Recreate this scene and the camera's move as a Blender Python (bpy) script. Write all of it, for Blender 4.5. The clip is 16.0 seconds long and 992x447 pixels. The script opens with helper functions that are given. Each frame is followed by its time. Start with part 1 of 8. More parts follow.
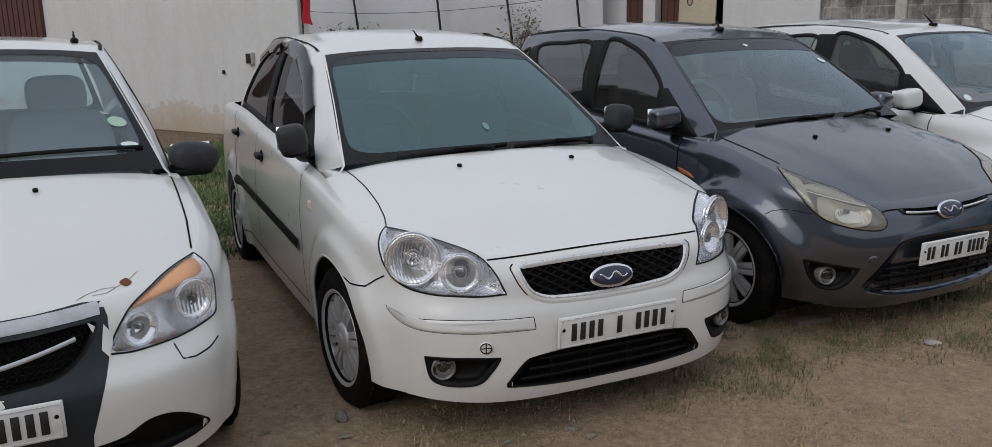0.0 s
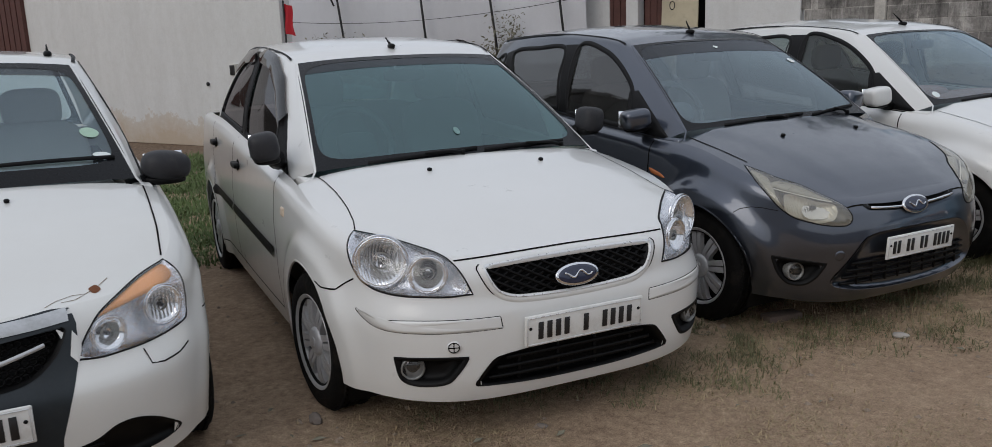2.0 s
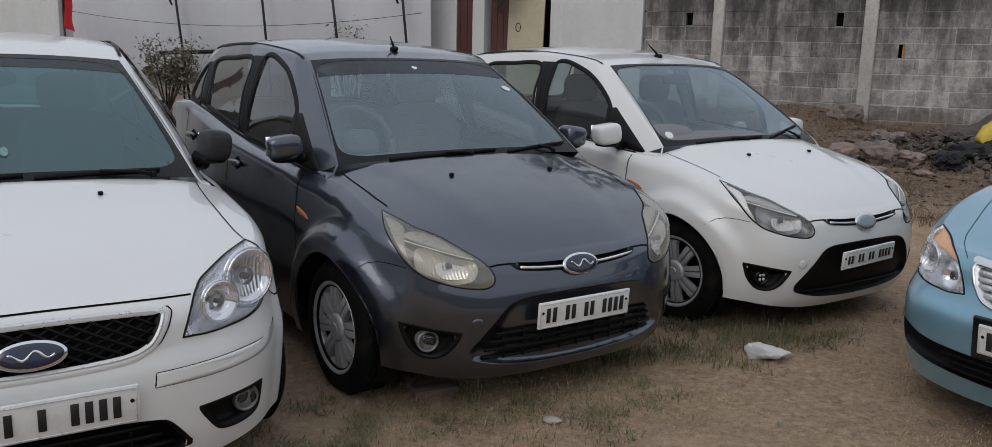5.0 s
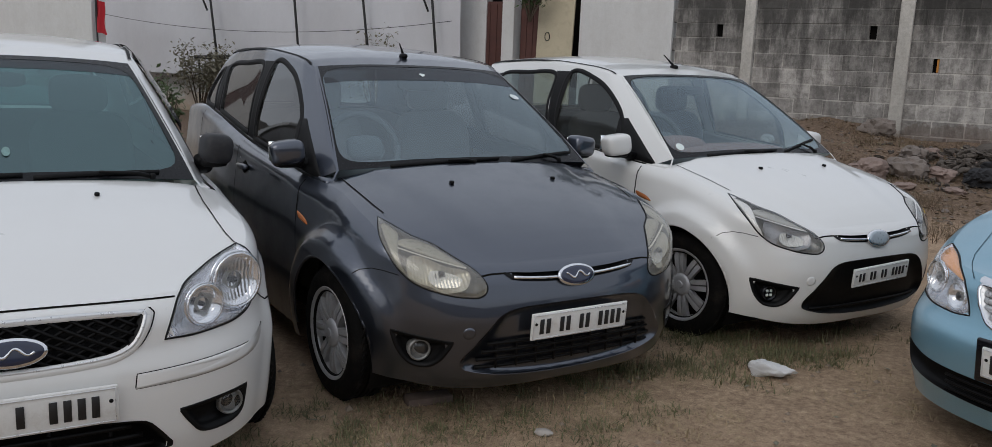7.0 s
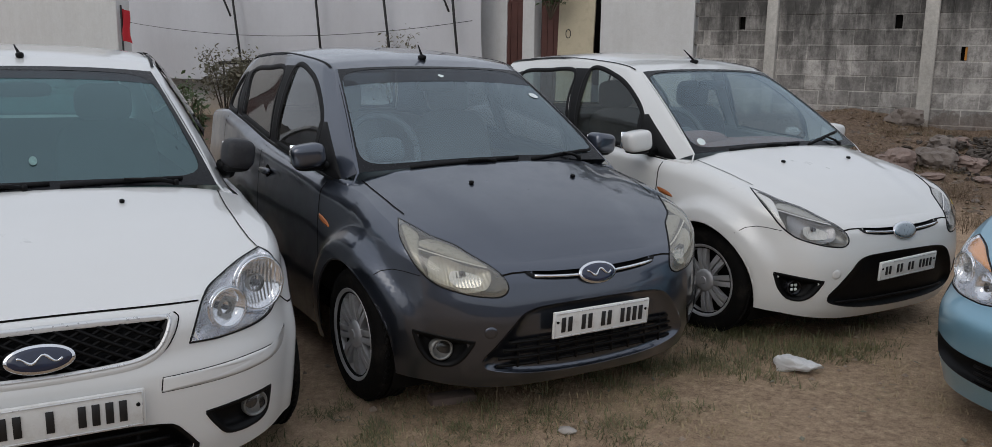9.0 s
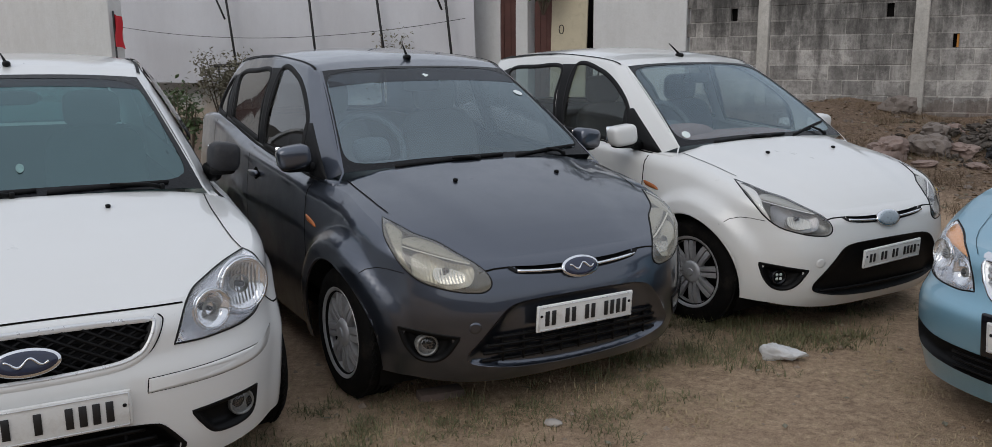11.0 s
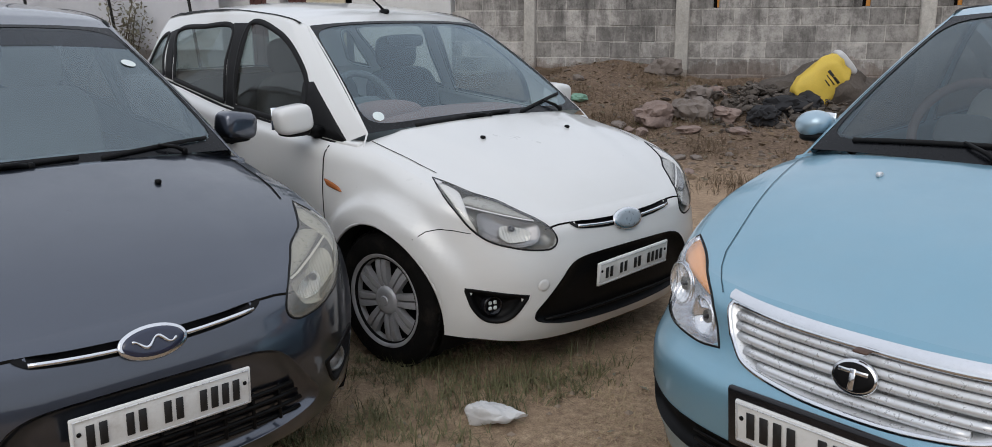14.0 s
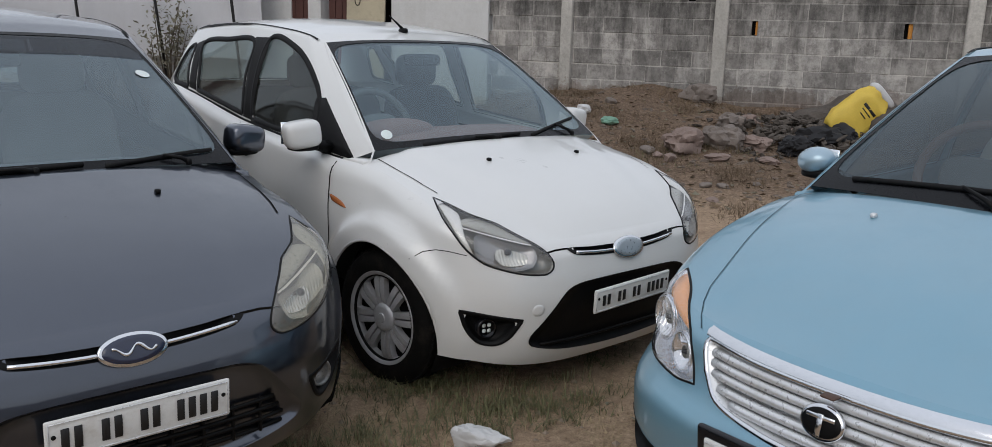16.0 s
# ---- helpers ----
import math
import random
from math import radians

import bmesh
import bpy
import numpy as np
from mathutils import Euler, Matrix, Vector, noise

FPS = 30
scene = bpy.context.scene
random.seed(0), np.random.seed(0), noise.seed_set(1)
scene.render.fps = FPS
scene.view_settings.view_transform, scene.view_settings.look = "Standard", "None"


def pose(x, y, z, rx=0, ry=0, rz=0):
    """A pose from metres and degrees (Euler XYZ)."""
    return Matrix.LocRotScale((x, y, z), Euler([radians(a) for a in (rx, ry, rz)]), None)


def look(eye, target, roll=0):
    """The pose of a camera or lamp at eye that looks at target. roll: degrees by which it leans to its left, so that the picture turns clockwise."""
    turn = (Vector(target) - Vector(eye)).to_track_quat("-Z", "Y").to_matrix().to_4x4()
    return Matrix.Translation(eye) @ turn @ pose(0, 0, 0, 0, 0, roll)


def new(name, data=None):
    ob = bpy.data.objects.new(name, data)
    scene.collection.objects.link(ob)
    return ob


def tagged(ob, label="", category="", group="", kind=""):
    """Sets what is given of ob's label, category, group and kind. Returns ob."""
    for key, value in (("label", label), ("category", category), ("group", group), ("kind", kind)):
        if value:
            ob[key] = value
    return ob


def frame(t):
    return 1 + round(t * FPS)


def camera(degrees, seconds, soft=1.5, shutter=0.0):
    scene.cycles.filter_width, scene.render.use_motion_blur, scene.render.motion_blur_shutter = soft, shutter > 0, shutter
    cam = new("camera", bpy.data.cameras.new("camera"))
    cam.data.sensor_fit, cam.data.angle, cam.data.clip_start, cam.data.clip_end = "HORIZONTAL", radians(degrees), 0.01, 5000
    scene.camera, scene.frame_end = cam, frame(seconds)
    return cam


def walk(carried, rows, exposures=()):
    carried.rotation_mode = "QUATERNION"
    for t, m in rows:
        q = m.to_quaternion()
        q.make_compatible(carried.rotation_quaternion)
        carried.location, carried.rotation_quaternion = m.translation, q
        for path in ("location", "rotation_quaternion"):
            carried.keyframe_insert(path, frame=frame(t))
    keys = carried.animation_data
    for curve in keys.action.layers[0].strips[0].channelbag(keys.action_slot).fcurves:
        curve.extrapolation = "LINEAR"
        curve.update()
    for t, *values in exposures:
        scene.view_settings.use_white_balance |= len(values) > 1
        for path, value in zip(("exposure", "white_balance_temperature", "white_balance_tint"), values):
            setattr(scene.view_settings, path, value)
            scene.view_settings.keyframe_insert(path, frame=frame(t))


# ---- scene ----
cam = camera(60.0, 16.0, soft=0.6, shutter=0.2)
PATH = [
    (0, (1.428, 0.216, 1.449), (0.858, 2.083, 1.013), -1.13),
    (0.5, (1.430, 0.186, 1.446), (0.858, 2.053, 1.016), -1.35),
    (1, (1.435, 0.162, 1.446), (0.866, 2.031, 1.021), -1.56),
    (1.5, (1.467, 0.128, 1.453), (0.895, 1.996, 1.027), -1.76),
    (2, (1.537, 0.189, 1.435), (0.982, 2.064, 1.016), -2.16),
    (2.5, (1.681, 0.437, 1.422), (1.237, 2.338, 0.985), 0.18),
    (3, (1.953, 0.676, 1.422), (1.674, 2.610, 0.995), -0.68),
    (3.5, (2.269, 0.843, 1.438), (1.993, 2.780, 1.023), -1.12),
    (4, (2.400, 1.027, 1.413), (2.126, 2.966, 1.007), -0.15),
    (6.5, (2.695, 1.264, 1.416), (2.301, 3.190, 1.053), 2.48),
    (7, (2.699, 1.263, 1.416), (2.294, 3.187, 1.050), 2.18),
    (7.5, (2.699, 1.264, 1.415), (2.280, 3.185, 1.049), 1.66),
    (8, (2.696, 1.273, 1.412), (2.259, 3.189, 1.045), 1.33),
    (8.5, (2.708, 1.269, 1.416), (2.255, 3.182, 1.046), 1.11),
    (11, (2.807, 1.239, 1.427), (2.341, 3.146, 1.049), -0.49),
    (11.5, (2.848, 1.363, 1.408), (2.503, 3.292, 1.005), -0.03),
    (12, (2.889, 1.692, 1.399), (2.862, 3.650, 0.992), 1.39),
    (12.5, (2.962, 1.920, 1.383), (3.028, 3.868, 0.937), 0.87),
    (13, (3.087, 2.158, 1.391), (3.077, 4.105, 0.934), -0.14),
    (13.5, (3.171, 2.393, 1.385), (3.163, 4.337, 0.916), -0.14),
    (14, (3.239, 2.556, 1.399), (3.223, 4.501, 0.934), -0.41),
    (14.5, (3.339, 2.571, 1.423), (3.317, 4.519, 0.969), 0.91),
    (15, (3.412, 2.558, 1.420), (3.365, 4.508, 0.978), 1.45),
    (15.5, (3.429, 2.555, 1.428), (3.339, 4.504, 0.990), 1.43),
    (16, (3.392, 2.559, 1.424), (3.288, 4.510, 0.997), 1.56),
]
walk(cam, [(t, look(eye, target, roll)) for t, eye, target, roll in PATH],
     exposures=((0, -0.03), (5, -0.07), (9, -0.04), (11.5, 0.06), (12.5, 0.08), (13.5, 0.24), (14.2, 0.26), (15, 0.12), (16, 0.10)))

# ---- light: an overcast late afternoon ----
SUN_EL, SUN_AZ = 38.0, 200.0
world = bpy.data.worlds.new("sky")
scene.world = world
world.use_nodes = True
wn, wl = world.node_tree.nodes, world.node_tree.links
sky = wn.new("ShaderNodeTexSky")
sky.sky_type, sky.sun_disc = "NISHITA", False
sky.sun_elevation, sky.sun_rotation = radians(SUN_EL), radians(SUN_AZ)
sky.dust_density, sky.ozone_density = 4.0, 1.0
cloud = wn.new("ShaderNodeMix")
cloud.data_type = "RGBA"
cloud.inputs[0].default_value = 0.85
veil = wn.new("ShaderNodeMix")  # an overcast sky is brightest overhead
veil.data_type = "RGBA"
veil.inputs[6].default_value = (8.1, 8.65, 9.6, 1)
veil.inputs[7].default_value = (10.8, 11.5, 12.9, 1)
wco, wsep = wn.new("ShaderNodeTexCoord"), wn.new("ShaderNodeSeparateXYZ")
wl.new(wco.outputs["Generated"], wsep.inputs[0])
wl.new(wsep.outputs[2], veil.inputs[0])
wl.new(veil.outputs[2], cloud.inputs[7])
wl.new(sky.outputs[0], cloud.inputs[6])
wl.new(cloud.outputs[2], wn["Background"].inputs[0])
wn["Background"].inputs[1].default_value = 0.0785
lamp = bpy.data.lights.new("sun", "SUN")
lamp.energy, lamp.angle, lamp.color = 0.6, radians(40), (1.0, 0.97, 0.93)
sun = new("sun", lamp)
sun.matrix_world = look((0, 0, 30), Vector((0, 0, 30)) - Vector((math.cos(radians(SUN_EL)) * math.sin(radians(SUN_AZ)), math.cos(radians(SUN_EL)) * math.cos(radians(SUN_AZ)), math.sin(radians(SUN_EL)))))


# ---- materials ----
def node_mat(name):
    m = bpy.data.materials.new(name)
    m.use_nodes = True
    nt = m.node_tree
    return m, nt.nodes, nt.links, nt.nodes["Principled BSDF"]


def coords(n, l, world_space=False):
    tc = n.new("ShaderNodeTexCoord")
    if world_space:
        g = n.new("ShaderNodeNewGeometry")
        return g.outputs["Position"]
    return tc.outputs["Object"]


def noise_tex(n, l, co, scale, detail=4, rough=0.55):
    t = n.new("ShaderNodeTexNoise")
    t.inputs["Scale"].default_value, t.inputs["Detail"].default_value, t.inputs["Roughness"].default_value = scale, detail, rough
    l.new(co, t.inputs["Vector"])
    return t.outputs["Fac"]


def ramp(n, l, fac, stops):
    r = n.new("ShaderNodeValToRGB")
    els = r.color_ramp.elements
    while len(els) < len(stops):
        els.new(0.5)
    for e, (p, c) in zip(els, stops):
        e.position = p
        e.color = (*c, 1) if len(c) == 3 else c
    l.new(fac, r.inputs[0])
    return r.outputs[0]


def blend(n, l, fac, a, b, mode="MIX"):
    m = n.new("ShaderNodeMix")
    m.data_type, m.blend_type = "RGBA", mode
    for sock, val in ((m.inputs[0], fac), (m.inputs[6], a), (m.inputs[7], b)):
        if hasattr(val, "links"):
            l.new(val, sock)
        elif isinstance(val, (int, float)):
            sock.default_value = val
        else:
            sock.default_value = (*val, 1)
    return m.outputs[2]


def surf(name, col, rough=0.5, metal=0.0, vary=0.15, size=6.0, fine=70.0, bump=0.0, coat=0.0, world_space=False, dirt=None, dirt_amount=0.3, spec=0.5, per_piece=0.0):
    """A surface with variation at two scales, and an optional second colour in patches."""
    m, n, l, p = node_mat(name)
    co = coords(n, l, world_space)
    big, small = noise_tex(n, l, co, size), noise_tex(n, l, co, fine, 6, 0.65)
    lo, hi = [c * (1 - vary) for c in col], [min(1, c * (1 + vary)) for c in col]
    base = ramp(n, l, big, [(0.3, lo), (0.7, hi)])
    base = blend(n, l, 0.5, base, ramp(n, l, small, [(0.3, lo), (0.7, hi)]))
    if dirt:
        f = ramp(n, l, noise_tex(n, l, co, size * 2.3, 8, 0.7), [(0.52, (0, 0, 0)), (0.72, (dirt_amount,) * 3)])
        base = blend(n, l, f, base, dirt)
    if per_piece:
        oi = n.new("ShaderNodeObjectInfo")
        base = blend(n, l, 1.0, base, ramp(n, l, oi.outputs["Random"], [(0.0, (1 - per_piece,) * 3), (1.0, (1.0,) * 3)]), "MULTIPLY")
    l.new(base, p.inputs["Base Color"])
    l.new(ramp(n, l, small, [(0.2, (max(0, rough - 0.08),) * 3), (0.8, (min(1, rough + 0.08),) * 3)]), p.inputs["Roughness"])
    p.inputs["Metallic"].default_value = metal
    p.inputs["Specular IOR Level"].default_value = spec
    p.inputs["Coat Weight"].default_value = coat
    p.inputs["Coat Roughness"].default_value = 0.06
    if bump:
        b = n.new("ShaderNodeBump")
        b.inputs["Strength"].default_value, b.inputs["Distance"].default_value = bump, 0.01
        l.new(small, b.inputs["Height"])
        l.new(b.outputs[0], p.inputs["Normal"])
    return m


def paint(name, col, metal=0.0, dust=(0.42, 0.37, 0.30), amount=0.18, rough=0.32, coat_ior=1.5):
    """Car paint under clear coat, with a thin uneven film of dust."""
    m, n, l, p = node_mat(name)
    co = coords(n, l)
    film = ramp(n, l, noise_tex(n, l, co, 3.0, 8, 0.7), [(0.35, (amount * 0.25,) * 3), (0.75, (amount,) * 3)])
    flake = noise_tex(n, l, co, 900.0, 2)
    base = blend(n, l, 0.35 if metal else 0.04, col, ramp(n, l, flake, [(0.3, [c * 0.6 for c in col]), (0.7, [min(1, c * 1.5) for c in col])]))
    base = blend(n, l, film, base, dust)
    specks = ramp(n, l, noise_tex(n, l, co, 160.0, 3, 0.8), [(0.70, (0, 0, 0)), (0.78, (0.35,) * 3)])
    base = blend(n, l, specks, base, [c * 0.7 for c in dust])
    l.new(base, p.inputs["Base Color"])
    p.inputs["Metallic"].default_value = metal
    l.new(ramp(n, l, noise_tex(n, l, co, 5.0, 8, 0.7), [(0.3, (rough - 0.06,) * 3), (0.8, (rough + 0.14,) * 3)]), p.inputs["Roughness"])
    p.inputs["Coat IOR"].default_value = coat_ior
    p.inputs["Coat Weight"].default_value, p.inputs["Coat Roughness"].default_value = 0.9, 0.05
    return m


def glazing(name, tint, haze=0.05, rough=0.03, ior=1.5, sheen=(1.0, 1.0, 1.0), film=(0.5, 0.48, 0.44)):
    """Thin glass: clear through, a mirror at a slant, with a thin diffuse film, dust-coloured by default."""
    m, n, l, p = node_mat(name)
    out = n["Material Output"]
    n.remove(p)
    tr, gl, df = n.new("ShaderNodeBsdfTransparent"), n.new("ShaderNodeBsdfGlossy"), n.new("ShaderNodeBsdfDiffuse")
    tr.inputs[0].default_value = (*tint, 1)
    gl.inputs["Roughness"].default_value = rough
    gl.inputs["Color"].default_value = (*sheen, 1)
    df.inputs[0].default_value = (*film, 1)
    lw = n.new("ShaderNodeLayerWeight")
    lw.inputs[0].default_value = 0.5
    pw, fr = n.new("ShaderNodeMath"), n.new("ShaderNodeMath")
    pw.operation, fr.operation = "POWER", "MULTIPLY_ADD"
    pw.inputs[1].default_value = 5.0
    f0 = 1.6 * ((ior - 1) / (ior + 1)) ** 2
    fr.inputs[1].default_value, fr.inputs[2].default_value = 1 - f0, f0
    l.new(lw.outputs["Facing"], pw.inputs[0])
    l.new(pw.outputs[0], fr.inputs[0])
    m1, m2 = n.new("ShaderNodeMixShader"), n.new("ShaderNodeMixShader")
    l.new(ramp(n, l, noise_tex(n, l, coords(n, l), 6.0, 8, 0.7), [(0.3, (haze * 0.75,) * 3), (0.8, (haze * 1.35,) * 3)]), m1.inputs[0])
    l.new(tr.outputs[0], m1.inputs[1])
    l.new(df.outputs[0], m1.inputs[2])
    l.new(fr.outputs[0], m2.inputs[0])
    l.new(m1.outputs[0], m2.inputs[1])
    l.new(gl.outputs[0], m2.inputs[2])
    l.new(m2.outputs[0], out.inputs[0])
    return m


WHITE = paint("white_paint", (0.66, 0.66, 0.635), amount=0.12)
WHITE_B = paint("white_paint_two", (0.67, 0.67, 0.655), amount=0.07)
GREY = paint("grey_metallic", (0.060, 0.070, 0.093), metal=0.95, amount=0.006, rough=0.33, coat_ior=1.72)
BLUE = paint("blue_metallic", (0.175, 0.355, 0.46), metal=0.45, amount=0.12, rough=0.36)
# BLUE paled for the mirror shells: their sky reflection is put into the colour
BLUE_SKYLIT = paint("blue_metallic_skylit", (0.33, 0.45, 0.53), metal=0.5, amount=0.05, rough=0.30)
PRIMER = surf("black_touch_up", (0.013, 0.018, 0.022), 0.42, vary=0.25, dirt=(0.05, 0.05, 0.05), dirt_amount=0.2, spec=0.35)
CRACK = surf("cracked_paint", (0.20, 0.15, 0.10), 0.9, vary=0.3)
BORDER = surf("screen_border_black", (0.006, 0.0065, 0.008), 0.25, vary=0.1, spec=0.22)
BLACK = surf("black_plastic", (0.0035, 0.0035, 0.0038), 0.5, vary=0.25, dirt=(0.05, 0.043, 0.036), dirt_amount=0.06, spec=0.16)
MIRRORCASE = surf("grained_black_plastic", (0.024, 0.024, 0.027), 0.5, vary=0.25, dirt=(0.09, 0.08, 0.07), dirt_amount=0.25, spec=0.3)
GLOSSBLACK = surf("gloss_black", (0.008, 0.008, 0.010), 0.14, vary=0.2, dirt=(0.06, 0.06, 0.06), dirt_amount=0.08, spec=0.4)
SEAL = surf("rubber_seal", (0.006, 0.006, 0.0065), 0.6, vary=0.2, spec=0.2)
# near-black for panel gaps, also put in for shade inside openings
GAP = surf("gap_and_shade_dark", (0.006, 0.0055, 0.005), 0.95, vary=0.2, spec=0.1)
BLUEGAP = surf("blue_panel_joint", (0.045, 0.085, 0.11), 0.7, vary=0.2, spec=0.2)
TYRE = surf("tyre_rubber", (0.005, 0.0048, 0.0046), 0.8, vary=0.3, fine=40, bump=0.3, dirt=(0.07, 0.055, 0.043), dirt_amount=0.2, spec=0.12)
COVER = surf("wheel_cover_silver", (0.44, 0.44, 0.45), 0.36, metal=0.30, vary=0.12, dirt=(0.20, 0.17, 0.13), dirt_amount=0.5)
CHROME = surf("chrome", (0.72, 0.73, 0.75), 0.14, metal=1.0, vary=0.05)
SILVER = surf("silver_plastic", (0.66, 0.67, 0.68), 0.30, metal=0.45, vary=0.06, dirt=(0.4, 0.37, 0.32), dirt_amount=0.3)
DULLBAR = surf("dull_aluminium", (0.48, 0.49, 0.50), 0.38, metal=0.6, vary=0.12, dirt=(0.2, 0.19, 0.17), dirt_amount=0.4)
FOGBOWL = surf("fog_lamp_bowl", (0.22, 0.22, 0.21), 0.30, metal=0.3, vary=0.15, fine=90)
REFLECT = surf("lamp_reflector", (0.86, 0.87, 0.88), 0.10, metal=0.9, vary=0.10, fine=160)
PALERIM = surf("pale_lamp_trim", (0.70, 0.69, 0.65), 0.35, vary=0.08)
LAMPGREY = surf("lamp_bezel_grey", (0.24, 0.235, 0.215), 0.32, metal=0.3, vary=0.1)
YELLOWED = surf("aged_lamp_bezel", (0.36, 0.355, 0.315), 0.30, metal=0.25, vary=0.12)
AGED = surf("aged_lamp_housing", (0.13, 0.125, 0.108), 0.30, metal=0.2, vary=0.15)
BRIGHT = surf("bright_lamp_housing", (0.80, 0.81, 0.83), 0.09, metal=1.0, vary=0.06, fine=26, bump=1.0)
SIDEAMBER = surf("dark_amber_lens", (0.34, 0.11, 0.035), 0.2, vary=0.15, fine=120)
AMBER = surf("amber_reflector", (0.80, 0.36, 0.13), 0.25, vary=0.12, fine=120)


def fluted(name, col, metal=0.75):
    """A bright reflector with fine upright flutes."""
    m, n, l, p = node_mat(name)
    p.inputs["Base Color"].default_value = (*col, 1)
    p.inputs["Metallic"].default_value, p.inputs["Roughness"].default_value = metal, 0.12
    w, b = n.new("ShaderNodeTexWave"), n.new("ShaderNodeBump")
    w.bands_direction, w.wave_profile = "X", "TRI"
    w.inputs["Scale"].default_value, w.inputs["Distortion"].default_value = 26.0, 0.6
    l.new(coords(n, l), w.inputs["Vector"])
    b.inputs["Strength"].default_value, b.inputs["Distance"].default_value = 0.3, 0.006
    l.new(w.outputs["Fac"], b.inputs["Height"])
    l.new(b.outputs[0], p.inputs["Normal"])
    return m


FLUTED = fluted("fluted_reflector", (0.90, 0.91, 0.92))
FLUTED_OLD = fluted("aged_fluted_reflector", (0.62, 0.605, 0.545), 0.35)
LOWBOWL = surf("smoky_reflector", (0.30, 0.295, 0.29), 0.2, metal=0.4, vary=0.15, fine=120)
LENS = glazing("clear_lens", (0.97, 0.97, 0.98), haze=0.03)
OLDLENS = glazing("yellowed_lens", (0.86, 0.84, 0.77), haze=0.20, rough=0.08)
# bluish films on the screens put some of the sky's veil into the colour
GLASS_G = glazing("green_tinted_glass", (0.15, 0.30, 0.30), haze=0.06, sheen=(0.72, 0.97, 1.02), ior=1.74, film=(0.26, 0.44, 0.46))
GLASS_N = glazing("car_glass", (0.76, 0.88, 0.91), haze=0.035, sheen=(0.82, 0.98, 1.08), ior=1.70, film=(0.36, 0.44, 0.48))
GLASS_C = glazing("bluish_screen_glass", (0.66, 0.78, 0.82), haze=0.05, sheen=(0.84, 0.98, 1.05), ior=1.85, film=(0.34, 0.42, 0.47))
GLASS_S = glazing("smoky_side_glass", (0.15, 0.15, 0.15), haze=0.03, ior=1.65)
GLASS_E = glazing("veiled_screen_glass", (0.42, 0.47, 0.49), haze=0.035, sheen=(0.86, 0.98, 1.05), ior=1.54, film=(0.34, 0.40, 0.43))
GLASS_W = glazing("grey_side_glass", (0.46, 0.50, 0.48), haze=0.03, sheen=(0.8, 0.85, 0.85), ior=1.5)
GLASS_BAND = glazing("screen_sun_band", (0.22, 0.22, 0.24), haze=0.03, sheen=(0.55, 0.58, 0.62), ior=1.5)
GLASS_K = glazing("brown_tinted_glass", (0.10, 0.085, 0.08), haze=0.02, sheen=(0.62, 0.60, 0.62), ior=1.32, film=(0.08, 0.07, 0.07))
GLASS_D = glazing("dark_side_glass", (0.30, 0.31, 0.31), haze=0.03)
BULB = surf("bulb_dark", (0.03, 0.03, 0.035), 0.3, vary=0.1)
PLATE = surf("number_plate_white", (0.70, 0.70, 0.68), 0.42, vary=0.06, dirt=(0.35, 0.30, 0.24), dirt_amount=0.35)
INK = surf("plate_ink", (0.012, 0.012, 0.013), 0.5, vary=0.2)
NAVY = surf("badge_dark_blue", (0.016, 0.022, 0.05), 0.22, vary=0.1, coat=0.5)
PALEBADGE = surf("badge_bare", (0.38, 0.43, 0.47), 0.3, metal=0.4, vary=0.1)
FABRIC = surf("seat_fabric_grey", (0.20, 0.20, 0.195), 0.9, vary=0.15, fine=200, bump=0.2)
FABRIC_K = surf("seat_fabric_dark", (0.075, 0.072, 0.075), 0.9, vary=0.15, fine=200, bump=0.2)
FABRIC_L = surf("seat_fabric_light", (0.50, 0.49, 0.46), 0.9, vary=0.1, fine=200, bump=0.2)
FABRIC_R = surf("seat_cover_brown", (0.24, 0.14, 0.12), 0.85, vary=0.15, fine=200, bump=0.2)
WHEEL_BROWN = surf("brown_wheel_cover", (0.15, 0.085, 0.065), 0.7, vary=0.2, fine=120)
DASH = surf("dashboard_grey", (0.095, 0.10, 0.10), 0.7, vary=0.15, fine=250, bump=0.15)
CABIN = surf("cabin_trim", (0.07, 0.068, 0.066), 0.85, vary=0.15)
LINING = surf("roof_lining", (0.34, 0.33, 0.31), 0.9, vary=0.08)
MIRROR = surf("mirror_glass", (0.80, 0.82, 0.84), 0.03, metal=1.0, vary=0.02)
STICKER_W = surf("white_sticker", (0.68, 0.74, 0.72), 0.5, vary=0.1)
STICKER_F = surf("faded_sticker", (0.16, 0.27, 0.26), 0.6, vary=0.35, size=60)
STICKER_G = surf("green_sticker", (0.36, 0.52, 0.40), 0.5, vary=0.12)
RUST = surf("rust", (0.16, 0.055, 0.02), 0.9, vary=0.4, size=30, fine=150, bump=0.4)
TABRUST = surf("dull_rusty_steel", (0.10, 0.060, 0.045), 0.7, metal=0.3, vary=0.3, fine=150)
VISOR = glazing("smoked_visor", (0.06, 0.045, 0.042), haze=0.02, ior=1.28, film=(0.06, 0.05, 0.05))


# ---- mesh helpers ----
def mesh_of(verts, faces, name, normals=None):
    me = bpy.data.meshes.new(name)
    me.from_pydata([tuple(map(float, v)) for v in verts], [], faces)
    return me


